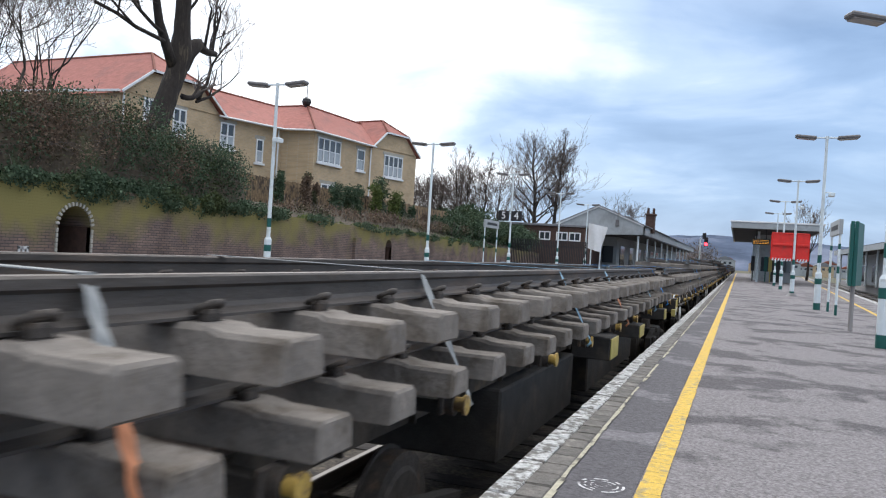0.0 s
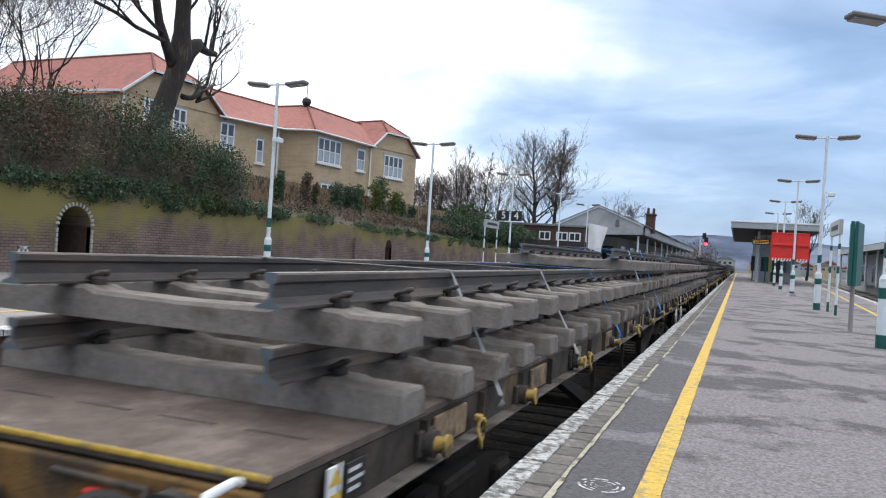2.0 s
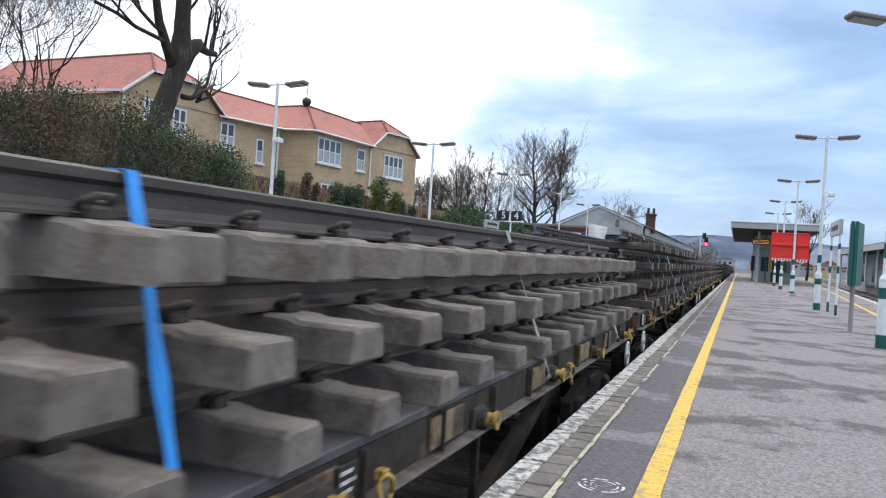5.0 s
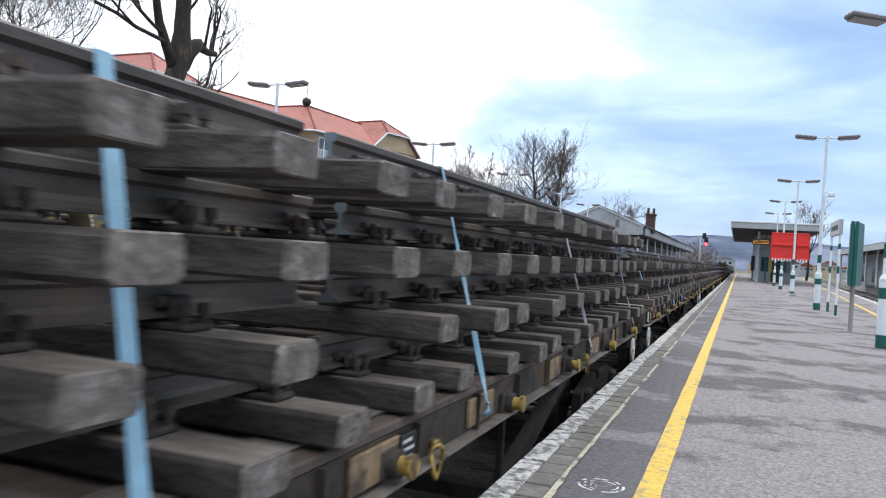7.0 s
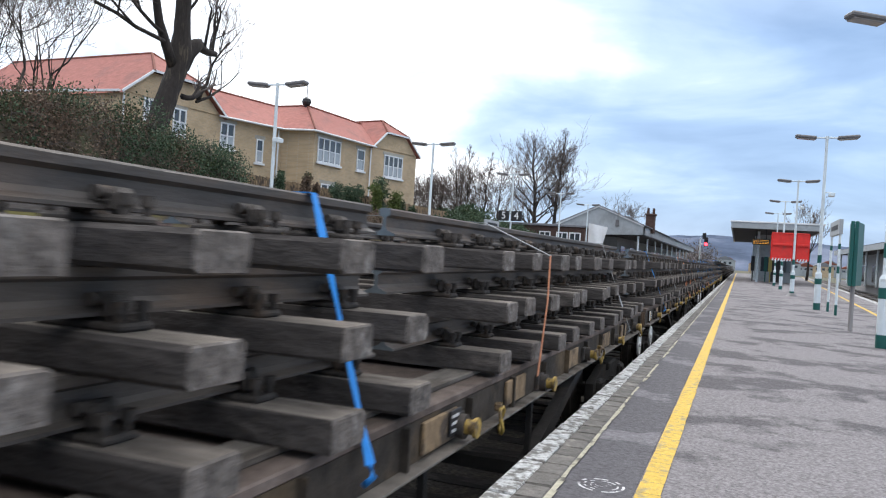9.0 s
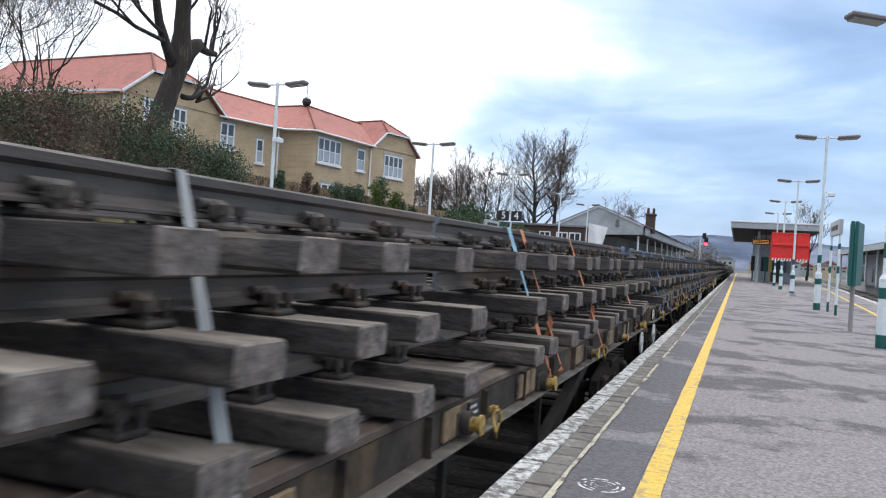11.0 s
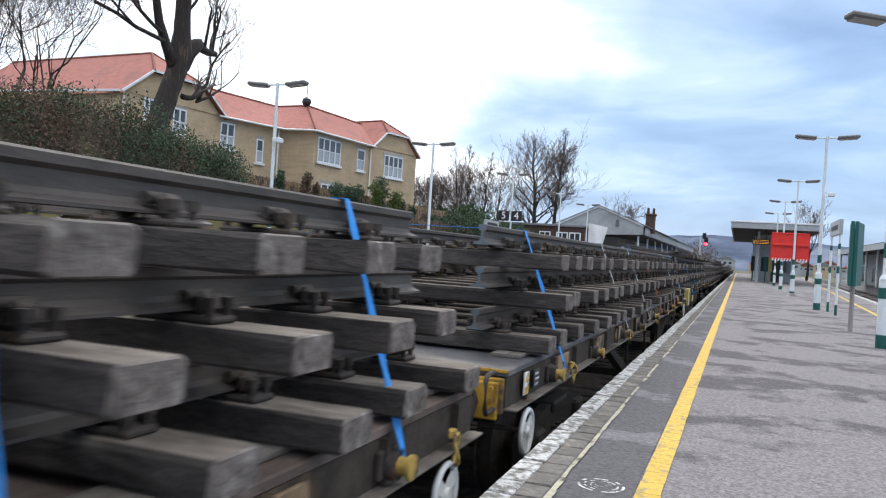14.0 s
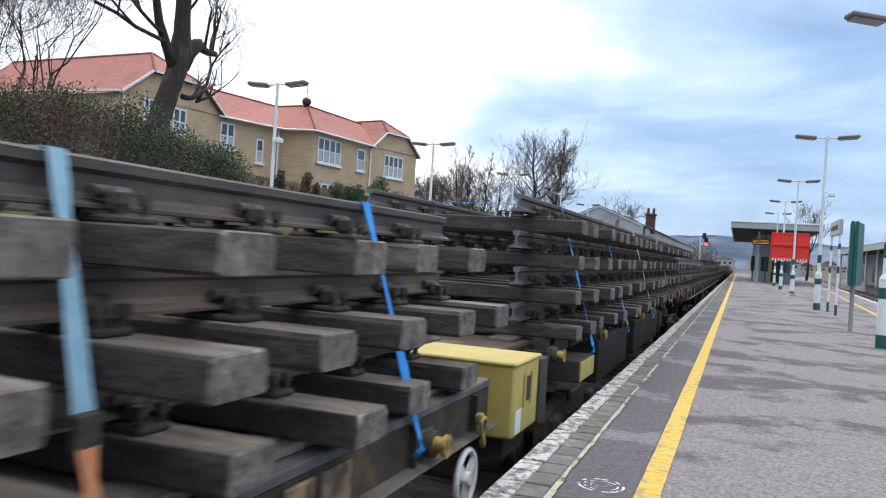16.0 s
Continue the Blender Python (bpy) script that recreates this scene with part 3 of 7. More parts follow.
    part("pointing_strip", g, "cream", t, "broken cream pointing behind the coping")
    # faded writing painted on the surface reads only as bars
    g = Geo()
    rnd = random.Random(8)
    for r, (ra, rb) in enumerate(((0.12, 0.12), (0.09, 0.085), (0.058, 0.05), (0.03, 0.02))):
        for c in range(18):
            if rnd.random() < 0.5:
                a0, a1 = 2 * math.pi * c / 18, 2 * math.pi * (c + 0.9) / 18
                P = lambda a, k: (-0.60 + k * ra * math.cos(a), 4.12 + k * rb * math.sin(a), 0.0085)
                g.poly([P(a0, 0.9), P(a0, 1.02), P(a1, 1.02), P(a1, 0.9)])
    part("painted_mark", g, "white_paint", t, "faded white stencilled mark")
    return t


def coping_bricks(platform):
    """Coping bricks along the track edge: a white-painted row and a bare row."""
    rnd = random.Random(11)
    pitch = 0.222
    white, bare = [], []
    for k in range(4):
        for lst, w, mt in ((white, 0.135, "paver_white"), (bare, 0.14, "paver")):
            g = Geo()
            g.cbox(-w / 2, w / 2, -0.105, 0.105, -0.11, 0.012 + rnd.uniform(-0.003, 0.004), 0.008)
            for i, v in enumerate(g.v):
                g.v[i] = (v[0] + rnd.uniform(-0.003, 0.003), v[1] + rnd.uniform(-0.003, 0.003), v[2] + rnd.uniform(-0.002, 0.002))
            lst.append(g.mesh("coping_brick", mt))
    y, n = 1.6, 0
    far = {"paver_white": Geo(), "paver": Geo()}
    while y < 150:
        for lst, x, mt in ((white, EDGE + 0.07, "paver_white"), (bare, EDGE + 0.21, "paver")):
            jig = pose(x + rnd.uniform(-0.004, 0.004), y, rnd.uniform(-0.003, 0.003), 0, 0, rnd.uniform(-0.8, 0.8))
            if n < 140:
                part("coping_brick", lst[rnd.randrange(4)], "", platform, at=jig)
            else:
                far[mt].box(x - 0.067, x + 0.067, y - 0.105, y + 0.105, -0.1, 0.012)
        n += 1
        y += pitch
    y = 1.6 - pitch
    while y > -25:
        for x, mt in ((EDGE + 0.07, "paver_white"), (EDGE + 0.21, "paver")):
            far[mt].box(x - 0.067, x + 0.067, y - 0.105, y + 0.105, -0.1, 0.012)
        y -= pitch
    for mt, g in far.items():
        tagged(part("coping", g, mt, platform), "coping bricks further along the edge", kind="stuff")


def platform_opposite():
    t = thing("platform_opposite", "pale asphalt platform across the tracks", "platform", kind="structure")
    y0, y1 = -25.0, 190.0
    g = Geo()
    g.box(-16.3, OPP_EDGE - 0.3, y0, y1, -1.2, 0.0)
    part("surface", g, "asphalt_far", t, "pale weathered asphalt")
    g = Geo()
    g.box(OPP_EDGE - 0.3, OPP_EDGE, y0, y1, -0.055, 0.012)
    part("white_edge", g, "white_paint", t, "white-painted coping")
    g = Geo()
    g.box(OPP_EDGE - 0.3, OPP_EDGE - 0.06, y0, y1, -1.2, -0.056)
    part("platform_wall", g, "dark_brick", t, "sooty dark platform face")
    g = Geo()
    g.box(-9.0, -8.89, y0, y1, -0.01, 0.006)
    part("yellow_line", g, "yellow_line", t, "worn yellow safety line")
    g = Geo()
    y = 4.0
    while y < 40:
        g.box(OPP_EDGE - 0.31, OPP_EDGE + 0.002, y, y + 0.012, -0.055, 0.0135)
        y += 0.75
    part("joints", g, "mortar", t)


def platform_far_right():
    t = thing("platform_far", "far platform across the second pair of tracks", "platform", kind="structure")
    y0, y1 = 10.0, 190.0
    a, b = right_edge(y0) + 6.4, right_edge(y1) + 6.4
    g = Geo()
    g.slab([(a, y0, 0), (a + 9, y0, 0), (b + 9, y1, 0), (b, y1, 0)], (0, 0, -1.2))
    part("surface", g, "asphalt_far", t)
    g = Geo()
    g.slab([(a - 0.02, y0, 0.012), (a + 0.3, y0, 0.012), (b + 0.3, y1, 0.012), (b - 0.02, y1, 0.012)], (0, 0, -0.13))
    part("white_edge", g, "paver_white", t, "white-painted coping")


build_ground()
running_track(TRACK_A, 0)
running_track(TRACK_B, 0)
running_track(right_edge(0) + 1.5, SLANT)
running_track(right_edge(0) + 4.9, SLANT)
ISLAND = platform_island()
platform_opposite()
platform_far_right()

# ---- retaining wall with arches, bank above ----
WALL_X = -16.05


def wall_top(y):
    return 2.28 - max(0.0, y - 14) * 0.018


def retaining_wall():
    t = thing("retaining_wall", "mossy old brown brick retaining wall with arched recesses", "retaining wall", kind="structure")
    g = Geo()
    arches = [(15.52, 0.53, 1.18), (34.9, 0.36, 1.12)]   # centre, half width, spring height
    ys = [-25.0]
    segs = []
    for c, w, sp in arches:
        segs.append((ys[-1], c - w))
        ys.append(c + w)
    segs.append((ys[-1], 110.0))
    for ya, yb in segs:
        n = max(1, int((yb - ya) / 4))
        for k in range(n):
            p, q = ya + (yb - ya) * k / n, ya + (yb - ya) * (k + 1) / n
            g.add([(WALL_X, p, -0.05), (WALL_X, q, -0.05), (WALL_X, q, wall_top(q)), (WALL_X, p, wall_top(p)),
                   (WALL_X - 0.6, p, -0.05), (WALL_X - 0.6, q, -0.05), (WALL_X - 0.6, q, wall_top(q)), (WALL_X - 0.6, p, wall_top(p))],
                  [(0, 1, 2, 3), (3, 2, 6, 7), (0, 3, 7, 4), (1, 5, 6, 2)])
    for c, w, sp in arches:
        n = 12
        arc = [(c - w * math.cos(math.pi * k / n), sp + w * math.sin(math.pi * k / n)) for k in range(n + 1)]
        for k in range(n):
            (ya, za), (yb, zb) = arc[k], arc[k + 1]
            g.add([(WALL_X, ya, za), (WALL_X, yb, zb), (WALL_X, yb, wall_top(yb)), (WALL_X, ya, wall_top(ya)),
                   (WALL_X - 3.0, ya, za), (WALL_X - 3.0, yb, zb)], [(0, 1, 2, 3), (0, 4, 5, 1)])
        # dark sheets inside the arch put the recess's shade into the colour
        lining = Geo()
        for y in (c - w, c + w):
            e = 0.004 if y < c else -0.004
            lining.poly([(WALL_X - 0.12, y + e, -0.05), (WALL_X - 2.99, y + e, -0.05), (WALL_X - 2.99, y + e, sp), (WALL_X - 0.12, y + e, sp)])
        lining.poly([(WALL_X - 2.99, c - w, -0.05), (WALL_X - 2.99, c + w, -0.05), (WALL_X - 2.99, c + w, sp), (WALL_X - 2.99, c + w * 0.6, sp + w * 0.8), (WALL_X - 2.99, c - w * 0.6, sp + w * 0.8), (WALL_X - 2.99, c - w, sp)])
        part("recess_lining", lining, "dark_brick", t, "dark brick sheets painting in the recess shade")
        for y in (c - w, c + w):
            g.poly([(WALL_X, y, -0.05), (WALL_X - 3.0, y, -0.05), (WALL_X - 3.0, y, sp), (WALL_X, y, sp)])
        g.poly([(WALL_X - 3.0, c - w, -0.05), (WALL_X - 3.0, c + w, -0.05), (WALL_X - 3.0, c + w, sp + w), (WALL_X - 3.0, c - w, sp + w)])
    part("brickwork", g, "wall_brick", t)
    for c, w, sp in arches[:1]:
        n = 15
        me = []
        for k in range(3):
            s = Geo()
            s.cbox(-0.02, 0.04, -0.035, 0.035, -0.055, 0.055, 0.008)
            me.append(s.mesh("arch_brick", "stone"))
        for k in range(n):
            a = math.pi * (k + 0.5) / n
            part("arch_brick", me[k % 3], "", t, at=Matrix.Translation((WALL_X, c - (w + 0.04) * math.cos(a), sp + (w + 0.04) * math.sin(a))) @ pose(0, 0, 0, 90 - math.degrees(a)))
        for s in (-1, 1):
            for k in range(9):
                part("arch_brick", me[k % 3], "", t, at=pose(WALL_X, c + s * (w + 0.04), 0.06 + k * 0.125))
    # brick plinth pier and a notice plate low on the wall
    g = Geo()
    g.cbox(WALL_X, WALL_X + 0.14, 31.1, 31.65, 0, 1.45, 0.01)
    part("pier", g, "wall_brick", t)
    g = Geo()
    for k in range(3):
        g.cbox(WALL_X, WALL_X + 0.02, 13.85 + k * 0.12, 13.92 + k * 0.12, 0.3, 0.62 - 0.05 * (k == 1), 0.004)
    g.cbox(WALL_X, WALL_X + 0.02, 13.85, 14.16, 0.56, 0.63, 0.004)
    part("painted_mark", g, "white_paint", t)


def bank():
    """Earth bank behind the wall up to the level of the house."""
    g = Geo()
    ys = [-25 + 5 * k for k in range(36)]
    rows = []
    rnd = random.Random(2)
    for y in ys:
        t = wall_top(y)
        rows.append([(WALL_X - 0.05, y, t - 0.08), (WALL_X - 1.2, y, t + 0.35 + rnd.uniform(-0.1, 0.1)), (WALL_X - 2.6, y, 2.75 + rnd.uniform(-0.15, 0.15)),
                     (WALL_X - 5, y, 2.6), (WALL_X - 60, y, 2.5), (-400, y, 2.0)])
    m = len(rows[0])
    g.add([p for r in rows for p in r], [(j * m + i, j * m + i + 1, (j + 1) * m + i + 1, (j + 1) * m + i) for j in range(len(ys) - 1) for i in range(m - 1)], True)
    solid("bank", g, "soil", "earth bank with leaf litter above the retaining wall", "bank", kind="structure")


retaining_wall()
bank()


# ---- the house above the wall ----
def house():
    t = thing("brick_house", "two-storey buff brick house with red clay tile roofs", "house")
    ground, eave = 2.5, 7.45
    # corners of the front, from near to far
    F = [(-26.9, 20.5), (-26.4, 27.6), (-25.9, 34.3), (-24.75, 38.4), (-22.9, 38.75), (-22.25, 44.8), (-21.15, 49.6)]

    def block(a, b, depth, name="wall", z1=eave):
        d = (Vector((*b, 0)) - Vector((*a, 0))).normalized()
        nrm = Vector((-d.y, d.x, 0))
        g = Geo()
        A, B = Vector((*a, ground)), Vector((*b, ground))
        g.slab([A, B, B + nrm * depth, A + nrm * depth], (0, 0, z1 - ground))
        part(name, g, "house_brick", t)
        return d, nrm

    def frame_of(a, b):
        a, b = Vector((*a, 0)), Vector((*b, 0))
        d = (b - a).normalized()
        o = Vector((d.y, -d.x, 0))     # outwards, to the tracks
        return a, d, o, (b - a).length

    def at_front(a, b, s, z):
        A, d, o, ln = frame_of(a, b)
        return Matrix.Translation(A + d * s + Vector((0, 0, z))) @ Matrix(((d.x, o.x, 0, 0), (d.y, o.y, 0, 0), (0, 0, 1, 0), (0, 0, 0, 1)))

    def window(a, b, s, zc, w, h, cols, rows, door=False):
        m = at_front(a, b, s, zc)
        win = part("window", Geo().box(-w / 2, w / 2, -0.03, 0.012, -h / 2, h / 2, m), "glass", t)
        fr = Geo()
        bw = 0.07
        for x0, x1, z0, z1 in ((-w / 2, -w / 2 + bw, -h / 2, h / 2), (w / 2 - bw, w / 2, -h / 2, h / 2), (-w / 2 + bw, w / 2 - bw, h / 2 - bw, h / 2), (-w / 2 + bw, w / 2 - bw, -h / 2, -h / 2 + bw)):
            fr.box(x0, x1, 0.0, 0.06, z0, z1, m)
        for k in range(1, cols):
            x = -w / 2 + w * k / cols
            fr.box(x - 0.045, x + 0.045, 0.002, 0.055, -h / 2 + bw, h / 2 - bw, m)
        for k in range(1, rows):
            z = -h / 2 + h * k / rows
            fr.box(-w / 2 + bw, w / 2 - bw, 0.004, 0.05, z - 0.025, z + 0.025, m)
        part("frame", fr, "upvc", win, "white window frame")
        cu = Geo()
        for k in range(cols):
            x = -w / 2 + w * (k + 0.5) / cols
            cu.box(x - w / cols * 0.36, x + w / cols * 0.36, 0.014, 0.017, -h / 2 + 0.1, -h * 0.02, m)
        part("net_curtain", cu, "blind", win, "pale net curtain")
        if not door:
            part("sill", Geo().cbox(-w / 2 - 0.1, w / 2 + 0.1, 0.0, 0.14, -h / 2 - 0.14, -h / 2 - 0.02, 0.015, m), "upvc", win, "white sill")
        part("lintel", Geo().cbox(-w / 2 - 0.12, w / 2 + 0.12, 0.0, 0.03, h / 2 + 0.0, h / 2 + 0.2, 0.01, m), "stone", win, "pale stone lintel")

    def gable(a, b, s0, s1, clip, depth, base=eave - 0.35, slope=0.62):
        """A projecting half-hipped gable wall with white verge boards and a tiled roof running back."""
        A, d, o, ln = frame_of(a, b)
        mid = (s0 + s1) / 2
        z1 = base + (s1 - s0) * 0.5 * slope
        zc = base + (z1 - base) * clip
        hw = (s1 - s0) / 2 * (1 - clip)
        P = lambda s, z, out=0.0: A + d * s + o * out + Vector((0, 0, z))
        g = Geo()
        g.slab([P(s0, base, 0.05), P(s1, base, 0.05), P(mid + hw, zc, 0.05), P(mid - hw, zc, 0.05)], -o * 0.3)
        part("gable_wall", g, "house_brick", t)
        vb = Geo()
        for p, q in (((s0 - 0.25, base - 0.12), (mid - hw, zc)), ((mid - hw, zc), (mid + hw, zc)), ((mid + hw, zc), (s1 + 0.25, base - 0.12))):
            u = (Vector((q[0] - p[0], q[1] - p[1]))).normalized()
            n2 = Vector((-u.y, u.x)) * 0.11
            vb.slab([P(p[0], p[1], 0.32), P(q[0], q[1], 0.32), P(q[0] + n2.x, q[1] + n2.y, 0.32), P(p[0] + n2.x, p[1] + n2.y, 0.32)], -o * 0.05)
        part("verge_board", vb, "upvc", t, "white verge boards")
        rf = Geo()
        back = -depth
        L0, L1, T0, T1 = P(s0 - 0.3, base - 0.15, 0.3), P(s1 + 0.3, base - 0.15, 0.3), P(mid - hw, zc + 0.06, 0.3), P(mid + hw, zc + 0.06, 0.3)
        R = P(mid, z1 + 0.06, -hw * 1.0)
        Rb, Lb0, Lb1 = P(mid, z1 + 0.06, back), P(s0 - 0.3, base - 0.15, back), P(s1 + 0.3, base - 0.15, back)
        rf.add([L0, T0, R, Rb, Lb0, L1, T1, Lb1], [(0, 1, 2, 3, 4), (5, 7, 3, 2, 6), (1, 6, 2)])
        part("roof", rf, "roof", t, "red clay tiles")
        rd = Geo()
        for p, q in ((R, Rb), (T0, R), (T1, R)):
            rd.tube(p, q, 0.07, n=6)
        part("ridge_tile", rd, "ridge", t, "darker ridge tiles")

    block(F[1], F[2], 12.0)
    block(F[2], F[3], 4.6)
    block(F[4], F[5], 4.2)
    block(F[5], F[6], 7.0)
    part("wall", Geo().slab([(-25.4, 38.3, ground), (-22.85, 38.75, ground), (-22.85, 38.95, ground), (-25.4, 38.5, ground)], (0, 0, eave - ground)), "house_brick", t)
    # one roof wraps round the set-back range and the projecting wing
    eaves = [Vector((-25.72, 33.9, eave)), Vector((-24.42, 38.05, eave)), Vector((-22.6, 38.38, eave)), Vector((-21.92, 44.9, eave))]
    top = eave + 1.85
    tops = [Vector((-28.3, 35.2, top)), Vector((-27.15, 41.3, top)), Vector((-24.85, 41.1, top)), Vector((-24.5, 47.6, top))]
    back = [Vector((-30.7, 36.5, eave)), Vector((-29.9, 45.0, eave)), Vector((-27.3, 49.0, eave))]
    g = Geo()
    g.add(eaves + tops + back, [(0, 1, 5, 4), (1, 2, 6, 5), (2, 3, 7, 6), (4, 5, 9, 8), (5, 6, 7, 10, 9)])
    part("roof", g, "roof", t, "red clay tiles")
    rd = Geo()
    for p, q in zip(tops + [tops[2]], tops[1:] + [None, eaves[2]]):
        if q is not None:
            rd.tube(p + Vector((0, 0, 0.02)), q + Vector((0, 0, 0.02)), 0.06, n=6)
    part("ridge_tile", rd, "ridge", t, "darker ridge tiles")
    gt = Geo()
    for p, q in zip(eaves, eaves[1:]):
        gt.tube(p - Vector((0, 0, 0.05)), q - Vector((0, 0, 0.05)), 0.055, n=8)
    part("gutter", gt, "upvc", t, "white gutter")
    sf = Geo()
    wall_line = [Vector((*F[2], 0)), Vector((*F[3], 0)), Vector((*F[4], 0)), Vector((*F[5], 0))]
    for i in range(3):
        sf.slab([eaves[i] - Vector((0, 0, 0.06)), eaves[i + 1] - Vector((0, 0, 0.06)), wall_line[i + 1] + Vector((0, 0, eave - 0.06)), wall_line[i] + Vector((0, 0, eave - 0.06))], (0, 0, 0.03))
    part("soffit", sf, "upvc", t, "white eaves soffit")
    gable(F[1], F[2], 0.15, 6.6, 0.47, 12.0, base=eave - 0.02, slope=0.78)
    gable(F[5], F[6], 0.1, 4.75, 0.5, 7.0, base=eave - 0.02, slope=0.87)
    part("gutter", Geo().slab([(-26.3, 27.4, eave - 0.12), (-38, 26.9, eave - 0.12), (-38, 27.05, eave - 0.12), (-26.3, 27.55, eave - 0.12)], (0, 0, 0.1)), "upvc", t, "white gutter")
    # windows: front, distance along it, centre height, width, height
    window(F[1], F[2], 1.7, 6.9, 0.62, 0.95, 2, 2)
    window(F[1], F[2], 3.7, 6.62, 0.88, 1.3, 2, 2)
    window(F[2], F[3], 0.42, 6.48, 0.92, 1.35, 2, 2)
    window(F[2], F[3], 2.65, 5.98, 0.5, 1.3, 1, 2)
    window(F[4], F[5], 1.55, 6.46, 2.3, 1.42, 4, 2)
    window(F[4], F[5], 4.9, 6.4, 0.85, 1.3, 1, 2)
    window(F[5], F[6], 2.36, 6.4, 2.0, 1.42, 4, 2)
    window(F[4], F[5], 1.6, 3.55, 1.35, 2.0, 2, 4, door=True)
    # rain-water pipes
    for a, b, s in ((F[4], F[5], 5.95), (F[1], F[2], 0.15), (F[2], F[3], 3.9)):
        A, d, o, ln = frame_of(a, b)
        p = A + d * s + o * 0.09
        part("downpipe", Geo().tube((p.x, p.y, ground), (p.x, p.y, eave - 0.1), 0.05, n=8), "upvc", t, "white rain-water pipe")
    # ball finial on the ridge
    p = Vector((-24.9, 41.05, 0))
    g = Geo()
    g.tube((p.x, p.y, 8.9), (p.x, p.y, 9.3), 0.16, 0.1, n=10)
    rings = [(0.1, 9.28), (0.22, 9.36), (0.28, 9.52), (0.24, 9.7), (0.1, 9.8), (0.025, 9.86), (0.012, 10.7)]
    for (ra, za), (rb, zb) in zip(rings, rings[1:]):
        g.tube((p.x, p.y, za), (p.x, p.y, zb), ra, rb, n=14, caps=False)
    part("ball_finial", g, "black", t, "dark ball finial with a spike")


house()


# ---- station building, canopies, distance ----
def station_building():
    t = thing("station_building", "pale grey gabled station building with canopy", "station building")
    y0, y1 = 70.0, 150.0
    xl, xr, ap = -16.0, -7.85, -11.9
    g = Geo()
    g.slab([(xl, y0, 3.2), (xr, y0, 3.55), (xr, y0, 4.3), (ap, y0, 5.85), (xl, y0, 3.95)], (0, 0.25, 0))
    part("gable_wall", g, "panel_grey", t, "pale grey boarded gable")
    g = Geo()
    g.slab([(xr + 0.2, y0 - 0.2, 4.27), (ap, y0 - 0.2, 5.95), (ap, y1, 5.95), (xr + 0.2, y1, 4.27)], (0, 0, 0.06))
    g.slab([(ap, y0 - 0.2, 5.95), (xl - 0.2, y0 - 0.2, 3.95), (xl - 0.2, y1, 3.95), (ap, y1, 5.95)], (0, 0, 0.06))
    part("roof", g, "slate", t, "grey roof")
    g = Geo()
    g.slab([(xr, y0, 3.55), (xr, y1, 3.55), (xr, y1, 4.3), (xr, y0, 4.3)], (-0.08, 0, 0))
    part("valance", g, "panel_grey", t, "grey canopy fascia")
    g = Geo()
    for a, b in (((xl, 3.98), (ap, 5.98)), ((ap, 5.98), (xr, 4.36))):
        g.slab([(a[0], y0 - 0.12, a[1] - 0.16), (b[0], y0 - 0.12, b[1] - 0.16), (b[0], y0 - 0.12, b[1]), (a[0], y0 - 0.12, a[1])], (0, 0.1, 0))
    part("verge_board", g, "white", t, "white verge boards")
    g = Geo()
    g.box(xl + 0.3, xr - 0.1, y0 + 0.3, y1, 3.42, 3.5)
    part("soffit", g, "canopy_dark", t)
    g = Geo()
    g.box(-15.5, -11.0, y0 + 6, y1, 0.0, 3.42)
    part("wall", g, "panel_grey", t, "pale wall under the canopy")
    g = Geo()
    for k in range(8):
        part("window", Geo().box(-10.98, -10.9, y0 + 8 + k * 7, y0 + 11 + k * 7, 0.2, 2.6), "glass", t, "dark window under the canopy")
    for k in range(3):
        part("window", Geo().box(-15.2 + k * 1.45, -14.2 + k * 1.45, y0 + 5.9, y0 + 5.98, 0.9, 2.5), "glass", t)
    for k in range(10):
        for x in (-8.4,):
            g = Geo()
            g.tube((x, y0 + 0.6 + k * 7.5, 0), (x, y0 + 0.6 + k * 7.5, 3.5), 0.09, n=8)
            part("column", g, "post", t, "painted canopy column")
    g = Geo()
    g.box(-10.35, -10.05, y0 - 0.15, y0, 4.2, 4.75)
    g.tube((-10.15, y0 - 0.2, 4.7), (-10.15, y0 - 0.2, 6.0), 0.03, n=6)
    part("loudspeaker", g, "lamp", t, "small loudspeaker on the gable")
    g = Geo()
    g.cbox(-8.35, -7.55, 75.0, 76.0, 3.9, 5.7, 0.03)
    g.cbox(-8.45, -7.45, 74.9, 76.1, 5.55, 5.72, 0.02)
    for s in (-8.2, -7.7):
        g.tube((s, 75.5, 5.7), (s, 75.5, 6.25), 0.14, 0.11, n=8)
    part("chimney", g, "dark_brick", t, "brick chimney with two pots")


